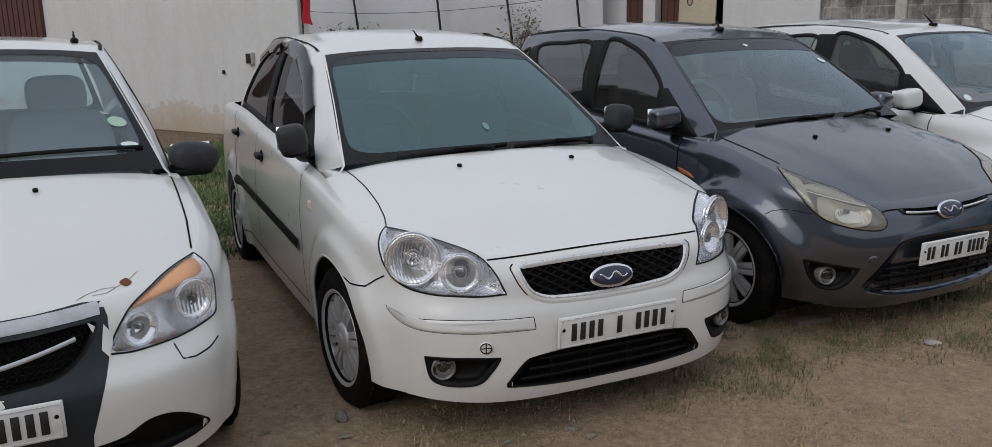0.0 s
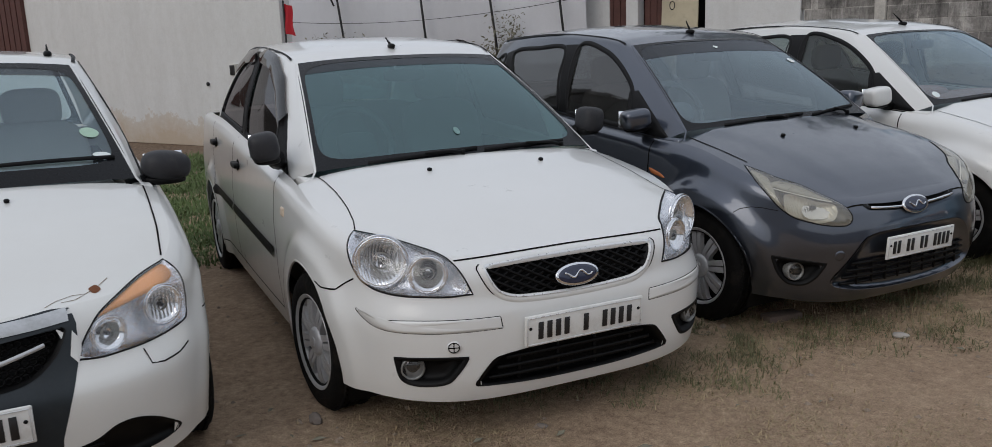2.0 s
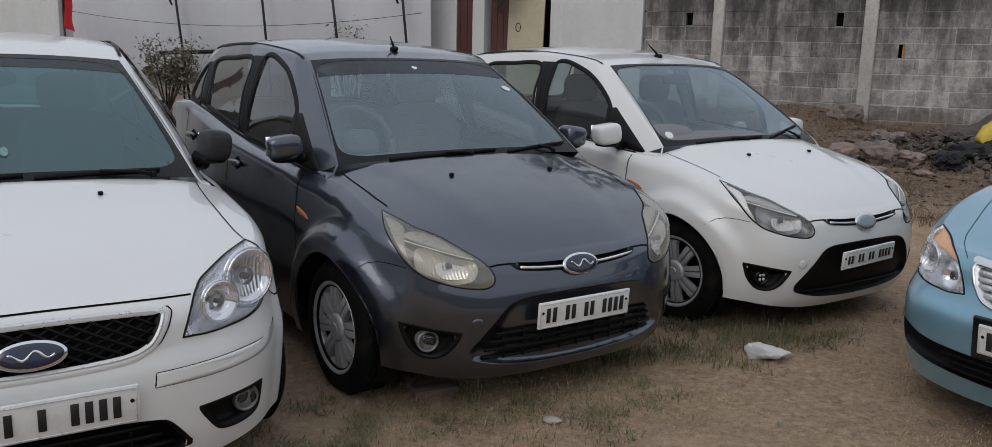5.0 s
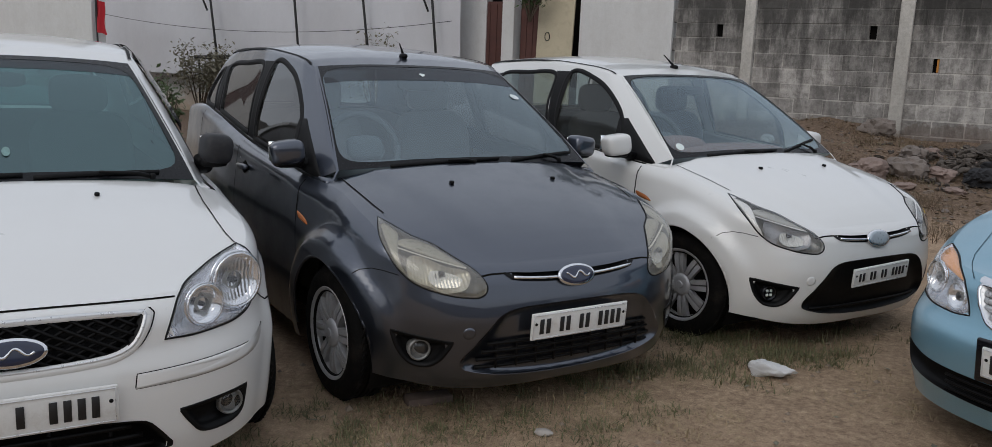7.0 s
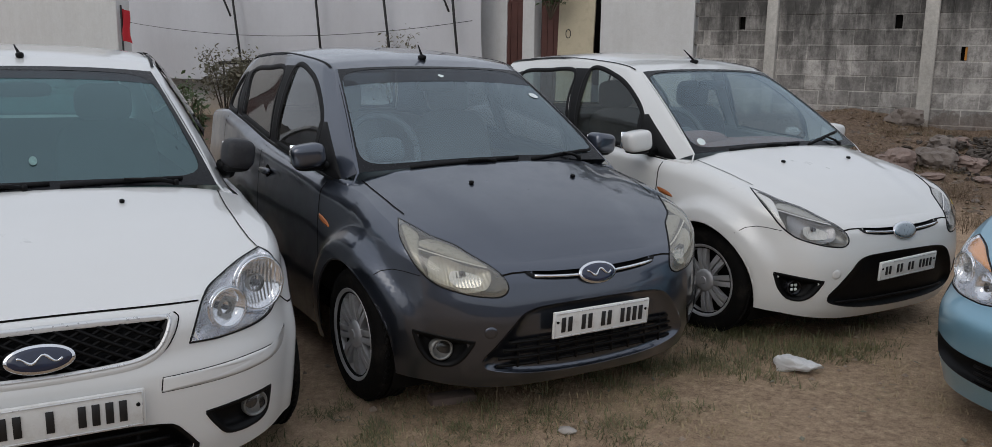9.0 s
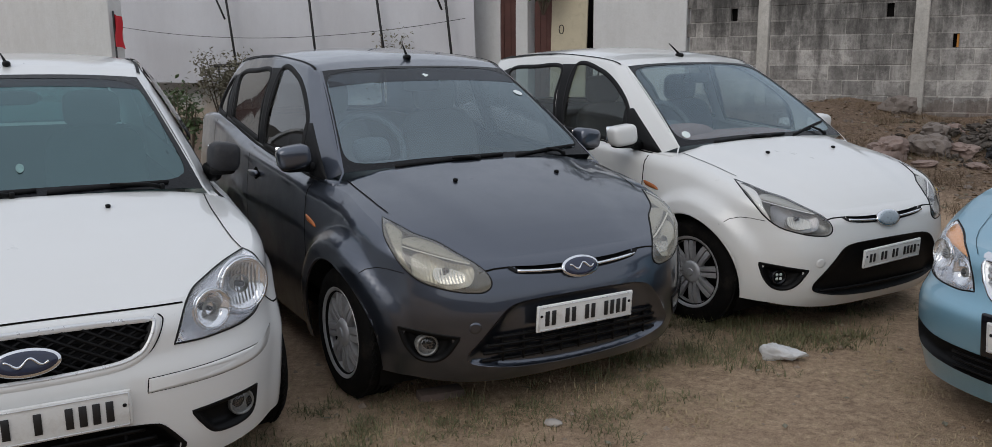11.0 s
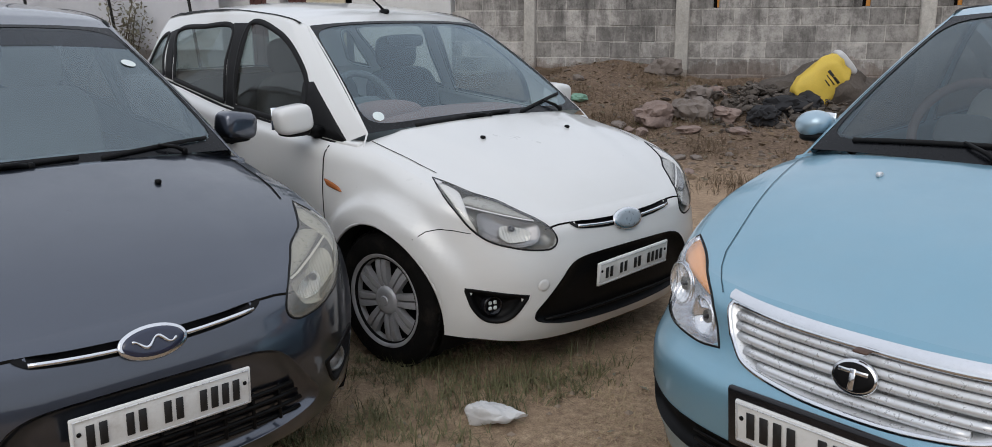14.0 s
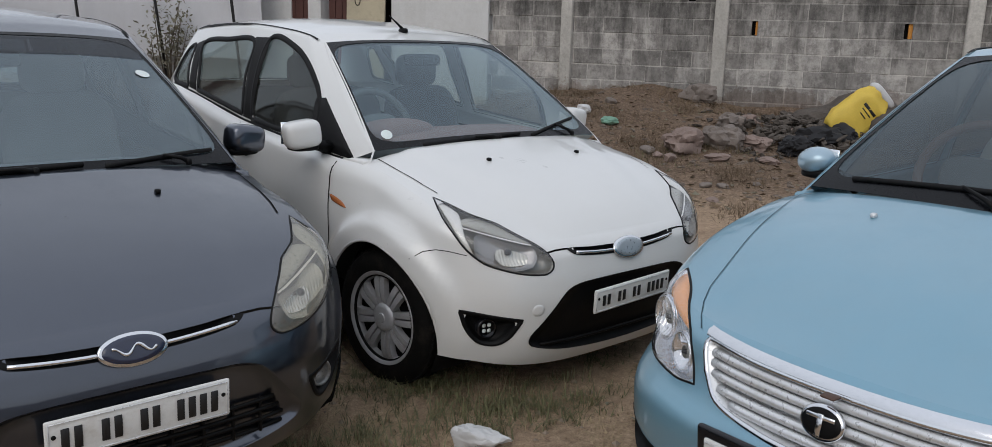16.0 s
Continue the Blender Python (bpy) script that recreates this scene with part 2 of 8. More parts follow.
def part(name, data, material, parent=None, label="", smooth=True, flat_angle=None):
    """Links one mesh object under a thing or under a part; data is a bmesh or (verts, faces)."""
    if isinstance(data, tuple):
        me = mesh_of(data[0], data[1], name)
        bm = bmesh.new()
        bm.from_mesh(me)
        bmesh.ops.recalc_face_normals(bm, faces=bm.faces)
        bm.to_mesh(me)
        bm.free()
    else:
        me = bpy.data.meshes.new(name)
        data.to_mesh(me)
        data.free()
    me.materials.append(material)
    if smooth:
        me.shade_smooth()
        if flat_angle:
            me.set_sharp_from_angle(angle=radians(flat_angle))
    ob = new(name, me)
    if parent:
        ob.parent = parent
    return tagged(ob, label)


def thing(name, label, category, m=None, group=""):
    ob = new(name)
    ob.empty_display_size = 0.1
    if m is not None:
        ob.matrix_world = m
    return tagged(ob, label, category, group)


def cr(pts, x):
    """A smooth curve through the points (shape-keeping cubic)."""
    px, py = np.array([p[0] for p in pts], float), np.array([p[1] for p in pts], float)
    if len(px) == 2:
        return np.interp(x, px, py)
    h, d = np.diff(px), np.diff(py) / np.diff(px)
    m = np.zeros(len(px))
    m[0], m[-1] = d[0], d[-1]
    for i in range(1, len(px) - 1):
        m[i] = 0 if d[i - 1] * d[i] <= 0 else 2 * d[i - 1] * d[i] / (d[i - 1] + d[i])
    x = np.clip(np.asarray(x, float), px[0], px[-1])
    i = np.clip(np.searchsorted(px, x) - 1, 0, len(px) - 2)
    t = (x - px[i]) / h[i]
    return (2 * t**3 - 3 * t**2 + 1) * py[i] + (t**3 - 2 * t**2 + t) * h[i] * m[i] + (-2 * t**3 + 3 * t**2) * py[i + 1] + (t**3 - t**2) * h[i] * m[i + 1]


def closed_curve(pts, n=60, sharp=()):
    """A closed smooth outline through the points; corners listed in sharp stay sharp."""
    pts = [np.array(p, float) for p in pts]
    k, out = len(pts), []
    per = max(3, n // k)
    for i in range(k):
        p0, p1, p2, p3 = pts[i - 1], pts[i], pts[(i + 1) % k], pts[(i + 2) % k]
        t1 = (p2 - p0) / 2 if i not in sharp else (p2 - p1)
        t2 = (p3 - p1) / 2 if (i + 1) % k not in sharp else (p2 - p1)
        lim = np.linalg.norm(p2 - p1)
        for t_ in (t1, t2):
            ln = np.linalg.norm(t_)
            if ln > lim:
                t_ *= lim / ln
        for j in range(per):
            t = j / per
            out.append((2 * t**3 - 3 * t**2 + 1) * p1 + (t**3 - 2 * t**2 + t) * t1 + (-2 * t**3 + 3 * t**2) * p2 + (t**3 - t**2) * t2)
    return out


def inside(poly, a, b):
    n, c, j = len(poly), False, len(poly) - 1
    for i in range(n):
        if (poly[i][1] > b) != (poly[j][1] > b) and a < (poly[j][0] - poly[i][0]) * (b - poly[i][1]) / (poly[j][1] - poly[i][1]) + poly[i][0]:
            c = not c
        j = i
    return c


def shrink(poly, k):
    c = sum(poly) / len(poly)
    return [c + (p - c) * k for p in poly]


def rbox(size, r=0.02, m=None, seg=2, taper=None):
    """A box with rounded edges; taper scales its top."""
    bm = bmesh.new()
    bmesh.ops.create_cube(bm, size=1)
    for v in bm.verts:
        k = taper if taper and v.co.z > 0 else (1, 1)
        v.co = Vector((v.co.x * size[0] * k[0], v.co.y * size[1] * k[1], v.co.z * size[2]))
    if r:
        bmesh.ops.bevel(bm, geom=bm.edges[:], offset=r, segments=seg, affect="EDGES", profile=0.5)
    if m is not None:
        bmesh.ops.transform(bm, matrix=m, verts=bm.verts)
    return bm


def lathe(profile, n=40, m=None, close=True):
    """Turns (radius, height) rows round the z axis."""
    vs, fs = [], []
    for r, z in profile:
        for i in range(n):
            a = 2 * math.pi * i / n
            vs.append((r * math.cos(a), r * math.sin(a), z))
    for k in range(len(profile) - 1):
        for i in range(n):
            j = (i + 1) % n
            fs.append((k * n + i, k * n + j, (k + 1) * n + j, (k + 1) * n + i))
    if close:
        fs.append(tuple(range(n))[::-1])
        fs.append(tuple((len(profile) - 1) * n + i for i in range(n)))
    bm = bmesh.new()
    me = mesh_of(vs, fs, "t")
    bm.from_mesh(me)
    bpy.data.meshes.remove(me)
    if m is not None:
        bmesh.ops.transform(bm, matrix=m, verts=bm.verts)
    bmesh.ops.recalc_face_normals(bm, faces=bm.faces)
    return bm


def tube(points, r, n=8, flat=1.0):
    """A round bar along the points; r may be a list."""
    pts = [Vector(p) for p in points]
    rs = r if isinstance(r, (list, tuple)) else [r] * len(pts)
    vs, fs, up = [], [], Vector((0.13, 0.21, 0.97))
    for i, p in enumerate(pts):
        d = (pts[min(i + 1, len(pts) - 1)] - pts[max(i - 1, 0)]).normalized()
        e1 = d.cross(up).normalized()
        e2 = e1.cross(d)
        for k in range(n):
            a = 2 * math.pi * k / n
            vs.append(p + e1 * math.cos(a) * rs[i] + e2 * math.sin(a) * rs[i] * flat)
    for i in range(len(pts) - 1):
        for k in range(n):
            j = (k + 1) % n
            fs.append((i * n + k, i * n + j, (i + 1) * n + j, (i + 1) * n + k))
    fs.append(tuple(range(n)))
    fs.append(tuple((len(pts) - 1) * n + k for k in range(n)))
    return vs, fs


def blob(size, m=None, power=0.6, nu=20, nv=12):
    """A rounded closed form between a box and an egg."""
    def sg(v, p):
        return math.copysign(abs(v) ** p, v)
    vs, fs = [], []
    for i in range(nv + 1):
        th = -math.pi / 2 + math.pi * i / nv
        for k in range(nu):
            ph = 2 * math.pi * k / nu
            vs.append(Vector((size[0] / 2 * sg(math.cos(th), power) * sg(math.cos(ph), power), size[1] / 2 * sg(math.cos(th), power) * sg(math.sin(ph), power), size[2] / 2 * sg(math.sin(th), power))))
    for i in range(nv):
        for k in range(nu):
            j = (k + 1) % nu
            fs.append((i * nu + k, i * nu + j, (i + 1) * nu + j, (i + 1) * nu + k))
    bm = bmesh.new()
    me = mesh_of(vs, fs, "t")
    bm.from_mesh(me)
    bpy.data.meshes.remove(me)
    bmesh.ops.remove_doubles(bm, verts=bm.verts, dist=0.0005)
    if m is not None:
        bmesh.ops.transform(bm, matrix=m, verts=bm.verts)
    bmesh.ops.recalc_face_normals(bm, faces=bm.faces)
    return bm


# ---- car shell ----
from mathutils.bvhtree import BVHTree


class Proj:
    """Lays flat outlines onto a shell, along one direction."""

    def __init__(self, bvh, kind, sgn=1, phi=0.0, tilt=0.0):
        self.bvh, self.side = bvh, kind == "side"
        if kind == "front":
            self.d, self.e, self.u = Vector((0, 1, 0)), Vector((1, 0, 0)), Vector((0, 0, 1))
        elif kind == "top":
            self.d, self.e, self.u = Vector((0, 0, -1)), Vector((1, 0, 0)), Vector((0, 1, 0))
        elif kind == "side":
            self.d, self.e, self.u = Vector((-sgn, 0, 0)), Vector((0, 1, 0)), Vector((0, 0, 1))
        else:
            s, c = math.sin(radians(phi)), math.cos(radians(phi))
            self.level, up, st, ct = Vector((-sgn * s, c, 0)), Vector((0, 0, 1)), math.sin(radians(tilt)), math.cos(radians(tilt))
            self.d, self.e, self.u = self.level * ct - up * st, Vector((c, sgn * s, 0)), up * ct + self.level * st

    def flat(self, p):
        p = Vector(p)
        return np.array((p.dot(self.e), p.dot(self.u)))

    def hit(self, ab):
        o = self.e * float(ab[0]) + self.u * float(ab[1]) - self.d * 4
        loc, nor, _, _ = self.bvh.ray_cast(o, self.d)
        if loc is None or (self.side and (loc - o).length > 3.75):
            loc, nor, _, _ = self.bvh.find_nearest(o + self.d * (3.25 if self.side else 4))
        if nor.dot(self.d) > 0:
            nor = -nor
        return loc, nor

    def rings(self, poly, profile):
        """Rings from the outline inwards: rows of (scale, height over the shell)."""
        n, vs, fs = len(poly), [], []
        c = sum(poly) / n
        for s, off in profile:
            for p in poly if s > 0 else [c]:
                loc, _ = self.hit(c + (p - c) * s)
                vs.append(loc - self.d * off)
        for k in range(len(profile) - 1):
            for i in range(n):
                j = (i + 1) % n
                if profile[k + 1][0] > 0:
                    fs.append((k * n + i, k * n + j, (k + 1) * n + j, (k + 1) * n + i))
                else:
                    fs.append((k * n + i, k * n + j, (k + 1) * n))
        return vs, fs

    def band(self, poly, w_out, w_in, height=0.004):
        """A raised strip along a closed outline."""
        n, vs, fs = len(poly), [], []
        ctr = sum(poly) / n
        for i, p in enumerate(poly):
            t = poly[(i + 1) % n] - poly[i - 1]
            t = t / (np.linalg.norm(t) + 1e-9)
            q = np.array((t[1], -t[0]))
            if q.dot(p - ctr) < 0:
                q = -q
            for w, h in ((w_out, -0.002), (w_out * 0.6, height), (-w_in * 0.7, height), (-w_in, -0.004)):
                loc, nor = self.hit(p + q * w)
                vs.append(loc + nor * h)
        for i in range(n):
            j = (i + 1) % n
            for k in range(3):
                fs.append((i * 4 + k, i * 4 + k + 1, j * 4 + k + 1, j * 4 + k))
        return vs, fs

    def ribbon(self, line, width, height=0.0015, step=0.025, crown=0.0):
        """A strip along an open line."""
        pts = [np.array(p, float) for p in line]
        dense = [pts[0]]
        for a, b in zip(pts, pts[1:]):
            k = max(1, int(np.linalg.norm(b - a) / step))
            dense += [a + (b - a) * (i + 1) / k for i in range(k)]
        vs, fs = [], []
        for i, p in enumerate(dense):
            t = dense[min(i + 1, len(dense) - 1)] - dense[max(i - 1, 0)]
            t = t / (np.linalg.norm(t) + 1e-9)
            q = np.array((t[1], -t[0])) * width / 2
            for s, h in ((-1, height), (0, height + crown), (1, height)):
                loc, nor = self.hit(p + q * s)
                vs.append(loc + nor * h)
        for i in range(len(dense) - 1):
            for k in range(2):
                fs.append((i * 3 + k, i * 3 + k + 1, i * 3 + k + 4, i * 3 + k + 3))
        return vs, fs


def resample(line, step_of):
    out, need = [line[0]], step_of(line[0])
    acc = 0.0
    for a, b in zip(line, line[1:]):
        seg = float(np.linalg.norm((b - a)[:2]))
        pos = 0.0
        while acc + (seg - pos) >= need:
            pos += need - acc
            acc = 0.0
            out.append(a + (b - a) * (pos / seg))
            need = step_of(out[-1])
        acc += seg - pos
    out.append(line[-1])
    return out


def shell(S):
    """The lower body: walls round the plan outline, a bonnet and a rear deck. Returns verts, faces, tags."""
    W, L, Lf, Lr, p, q = S["W"], S["L"], S["Lf"], S["Lr"], S["p"], S["q"]
    line = []
    p2, q2, L2 = S["low"]
    for f in np.linspace(0, math.pi / 2, 240):
        xu, yu = W * math.sin(f) ** (2 / p), Lf * (1 - math.cos(f) ** (2 / q))
        yl = L2 * (1 - max(0.0, 1 - (xu / W) ** p2) ** (1 / q2))
        line.append(np.array((xu, yu, yl)))
    for y in np.linspace(Lf, L - Lr, 300)[1:]:
        line.append(np.array((W * float(cr(S["wy"], y)), y, L2 + (y - Lf) * (L - Lr - L2) / (L - Lr - Lf))))
    wr = W * float(cr(S["wy"], L - Lr))
    for f in np.linspace(math.pi / 2, 0, 160)[1:]:
        yy = L - Lr * (1 - math.cos(f) ** (2 / 2.0))
        line.append(np.array((wr * math.sin(f) ** (2 / 3.2), yy, yy)))
    pts = resample(line, lambda v: 0.021 if v[1] < 1.25 else 0.035)
    n = len(pts)
    P3 = np.array(pts)
    P, low_y = P3[:, :2].copy(), P3[:, 2]
    P[0, 0], P[-1, 0] = 0, 0
    T = np.gradient(P, axis=0)
    T[0], T[-1] = (1, 0), (-1, 0)
    N = np.stack([T[:, 1], -T[:, 0]], 1)
    N /= np.linalg.norm(N, axis=1)[:, None]
    NV = 34
    zt, zb = cr(S["zt"], P[:, 1]), cr(S["zb"], P[:, 1])
    half = np.zeros((NV, n, 3))
    soft = np.clip((P[:, 1] - 0.85) / 0.30, 0, 1)
    hm = 0.86 + 0.14 * soft * soft * (3 - 2 * soft)
    rad = cr(S["round"], P[:, 1]) * (0.85 + 0.15 * soft) / (1 - np.sqrt(1 - hm**2))
    for k in range(NV):
        v = 1 - (1 - k / (NV - 1)) ** 1.25
        z = zb + (zt - zb) * v
        x = P[:, 0] * cr(S["side"], z)
        mix = np.clip((S["low_z"][1] - z) / (S["low_z"][1] - S["low_z"][0]), 0, 1)
        mix = mix * mix * (3 - 2 * mix)
        py = P[:, 1] + (low_y - P[:, 1]) * mix
        y = py + cr(S["nose"], z) * np.maximum(0, -N[:, 1]) ** 1.2 - cr(S["tail"], z) * np.maximum(0, N[:, 1])
        h = np.clip((z - (zt - rad * hm)) / rad, 0, hm)
        inn = rad * (1 - np.sqrt(np.maximum(0, 1 - h**2)))
        x, y = x - N[:, 0] * inn, y - N[:, 1] * inn
        for yw in (S["yf"], S["yr"]):
            d = np.hypot(py - yw, z - S["zw"])
            x = x + np.sign(P[:, 0]) * S["flare"] * np.exp(-((np.maximum(0, d - S["arch"] - 0.06) / 0.04) ** 2)) * np.minimum(1, np.abs(N[:, 0]) ** 3)
        if "wing" in S:
            lean = np.clip((z - 0.60) / 0.26, 0, 1) * np.clip((1.05 - py) / 0.35, 0, 1) * np.clip((py - 0.2) / 0.2, 0, 1)
            x = x - np.sign(P[:, 0]) * S["wing"] * lean
        x[0] = x[-1] = 0
        half[k] = np.stack([x, y, z], 1)
    cols = 2 * n - 2
    vs, fs, tag = [], [], []
    for k in range(NV):
        for i in range(n):
            vs.append(tuple(half[k, i]))
        for i in range(n - 2, 0, -1):
            vs.append((-half[k, i, 0], half[k, i, 1], half[k, i, 2]))
    for k in range(NV - 1):
        for c in range(cols):
            j = (c + 1) % cols
            fs.append((k * cols + c, k * cols + j, (k + 1) * cols + j, (k + 1) * cols + c))
            tag.append("wall")
    top = lambda i, s: (NV - 1) * cols + (i if s > 0 or i in (0, n - 1) else cols - i)  # noqa: E731

    def cap(order, zc, bow, kind):
        M, prev = 36, None
        y0 = half[-1, order[0], 1]
        y1 = half[-1, order[-1], 1]
        for i in order:
            xe, ye, ze = half[-1, i]
            if i in (0, n - 1):
                prev = [top(i, 1)] * (M + 1)
                continue
            f = (ye - y0) / (y1 - y0)
            row = [top(i, 1)]
            rise = float(cr(zc, (ye - y0) * (y1 / (y1 - y0) if kind == "bonnet" else 1) + (0 if kind == "bonnet" else y0))) - ze
            power = 2 + (S["flat"] - 2) * min(1, max(0, (abs(ye - y0) - 0.15) / 0.40)) ** 1.5
            for k in range(1, M):
                s = math.cos(math.pi * k / M)
                row.append(len(vs))
                ridge = 0.0
                if kind == "bonnet" and "crease" in S:
                    k0, k1, step = S["crease"]
                    u = min(1, max(0, (k0 + k1 * ye + 0.03 - abs(xe * s)) / 0.06))
                    ridge = step * u * u * (3 - 2 * u) * min(1, max(0, (abs(xe) - k0 - k1 * ye) / 0.05)) * min(1, f * 6)
                vs.append((xe * s, ye - bow * f**2 * (1 - s * s), ze + ridge + rise * (1 - (0.55 * abs(s) ** 2 + 0.45 * abs(s) ** power))))
            row.append(top(i, -1))
            for k in range(M):
                quad = (prev[k], prev[k + 1], row[k + 1], row[k])
                if kind == "bonnet":
                    quad = quad[::-1]
                quad = tuple(dict.fromkeys(quad))
                if len(quad) > 2:
                    fs.append(quad)
                    tag.append(kind)
            prev = row
    front = [i for i in range(n) if half[-1, i, 1] <= S["cowl"] and P[i, 1] < L / 2]
    back = [i for i in range(n - 1, -1, -1) if half[-1, i, 1] >= S["deck"] and P[i, 1] > L / 2]
    cap(front, S["zc"], S["bow"], "bonnet")
    cap(back, S["zd"], 0.0, "deck")
    # round wheel openings
    keep_f, keep_t = [], []
    V = np.array(vs)
    dist = [np.hypot(V[:, 1] - yw, V[:, 2] - S["zw"]) for yw in (S["yf"], S["yr"])]
    low = [(d < S["arch"]) & (np.abs(V[:, 0]) > 0.45) for d in dist]
    for f, t in zip(fs, tag):
        if t == "wall" and any(all(lo[i] for i in f) for lo in low):
            continue
        keep_f.append(f)
        keep_t.append(t)
    for lo, d, yw in zip(low, dist, (S["yf"], S["yr"])):
        for i in np.nonzero(lo)[0]:
            k = S["arch"] / max(d[i], 0.02)
            V[i, 1], V[i, 2] = yw + (V[i, 1] - yw) * k, S["zw"] + (V[i, 2] - S["zw"]) * k
            blend_z = np.clip((S["low_z"][1] - V[i, 2]) / (S["low_z"][1] - S["low_z"][0]), 0, 1)
            blend_z = blend_z * blend_z * (3 - 2 * blend_z)
            row_y = P[: n // 2, 1] + (low_y[: n // 2] - P[: n // 2, 1]) * blend_z
            if yw < 1.5:
                wide = np.interp(V[i, 1], row_y, P[: n // 2, 0])
                turn = min(1, abs(np.interp(V[i, 1], row_y, N[: n // 2, 0])) ** 3)
                V[i, 0] = math.copysign(wide * float(cr(S["side"], V[i, 2])) + S["flare"] * turn, V[i, 0])
    edge = [(half[-1, i, 1], half[-1, i, 0], half[-1, i, 2]) for i in range(n)]
    return V, keep_f, keep_t, edge


def green_cols(S, edge):
    """Bottom and top of the glasshouse, column by column, for the half with x above 0."""
    ey, ex, ez = [np.array(c) for c in zip(*[e for e in edge if e[0] > 0.5 and e[1] > 0.5])]
    order = np.argsort(ey)
    ex_at = lambda y: float(np.interp(y, ey[order], ex[order]))  # noqa: E731
    ez_at = lambda y: float(np.interp(y, ey[order], ez[order]))  # noqa: E731
    (wa, ya, za), (ta, tya, tza) = S["ws_bot"], S["ws_top"]
    yb, yc = S["gl_f"], S["gl_r"]
    (wd, yd, zd), (td, tyd, tzd) = S["rs_bot"], S["rs_top"]
    tyb, tyc = S["roof_f"], S["roof_r"]
    rx = lambda y: float(cr(S["roof_x"], y))  # noqa: E731
    rz = lambda y: float(cr(S["roof_z"], y))  # noqa: E731
    cols = []
    for k in range(6):
        t = k / 5
        yy = yb
        b = (wa + (ex_at(yb) - 0.006 - wa) * t, ya + (yb - ya) * t, za + (ez_at(yy) - 0.012 - za) * t)
        c = (ta + (rx(tyb) - ta) * t**0.8, tya + (tyb - tya) * t, tza + (rz(tyb) - tza) * t)
        cols.append((b, c, "apil"))
    m = int((yc - yb) / 0.028)
    for k in range(1, m + 1):
        t = k / m
        y, ty = yb + (yc - yb) * t, tyb + (tyc - tyb) * t
        cols.append(((ex_at(y) - 0.006, y, ez_at(y) - 0.012), (rx(ty), ty, rz(ty)), "side"))
    for k in range(1, 6):
        t = k / 5
        b0, c0 = (ex_at(yc) - 0.006, yc, ez_at(yc) - 0.012), (rx(tyc), tyc, rz(tyc))
        cols.append((tuple(b0[i] + ((wd, yd, zd)[i] - b0[i]) * t for i in range(3)), tuple(c0[i] + ((td, tyd, tzd)[i] - c0[i]) * t for i in range(3)), "cpil"))
    return cols


def glasshouse(S, edge):
    """Pillars, side panels and roof in one surface."""
    cols = green_cols(S, edge)
    n, NV = len(cols), 22
    vs, fs, tag = [], [], []
    for sg in (1, -1):
        base = len(vs)
        for b, c, kind in cols:
            b, c = np.array(b), np.array(c)
            for k in range(NV):
                v = k / (NV - 1)
                q = b + (c - b) * v
                q = q + np.array((0.022 * 4 * v * (1 - v), 0, 0))
                vs.append((sg * q[0], q[1], q[2]))
        for i in range(n - 1):
            for k in range(NV - 1):
                quad = (base + i * NV + k, base + (i + 1) * NV + k, base + (i + 1) * NV + k + 1, base + i * NV + k + 1)
                fs.append(quad if sg > 0 else quad[::-1])
                tag.append("panel")
    M, prev = 26, None
    half = len(vs) // 2
    for i in range(n):
        x, y, z = cols[i][1]
        f = i / (n - 1)
        crown = float(cr(S["crown"], y))
        by = S["top_bow"] * (1 - min(1, f * 3)) ** 2
        row = [i * NV + NV - 1]
        for k in range(1, M):
            s = 1 - 2 * k / M
            row.append(len(vs))
            vs.append((x * s, y - by * (1 - s * s), z + crown * (1 - abs(s) ** 2.6)))
        row.append(half + i * NV + NV - 1)
        if prev:
            for k in range(M):
                fs.append((row[k], row[k + 1], prev[k + 1], prev[k]))
                tag.append("roof")
        prev = row
    return np.array(vs), fs, tag


def screen(S, front=True, sag=0.03, n=28, m=18):
    """A curved windscreen or rear window, as a grid of points."""
    (w0, y0, z0), (w1, y1, z1) = (S["ws_bot"], S["ws_top"]) if front else (S["rs_bot"], S["rs_top"])
    bow0, bow1 = (S["bow"], S["top_bow"]) if front else (-0.05, -0.02)
    c0, c1 = (S["ws_rise"], float(cr(S["crown"], y1))) if front else (0.02, float(cr(S["crown"], y1)))
    grid = []
    for j in range(m + 1):
        v = j / m
        row = []
        for i in range(n + 1):
            s = -1 + 2 * i / n
            a = np.array((w0 * s, y0 - bow0 * (1 - s * s), z0 + c0 * (1 - abs(s) ** 2.6)))
            b = np.array((w1 * s, y1 - bow1 * (1 - s * s), z1 + c1 * (1 - abs(s) ** 2.6)))
            q = a + (b - a) * v
            out = (-0.5, 0.85) if front else (0.5, 0.85)
            q = q + np.array((0, out[0], out[1])) * sag * 4 * v * (1 - v) * (1 - 0.5 * s * s)
            row.append(q)
        grid.append(row)
    return grid


def grid_cells(grid, test):
    n = len(grid[0])
    vs = [p for r in grid for p in r]
    fs = []
    for j in range(len(grid) - 1):
        for i in range(n - 1):
            if test((i + 0.5) / (n - 1), (j + 0.5) / (len(grid) - 1)):
                fs.append((j * n + i, j * n + i + 1, (j + 1) * n + i + 1, (j + 1) * n + i))
    return vs, fs


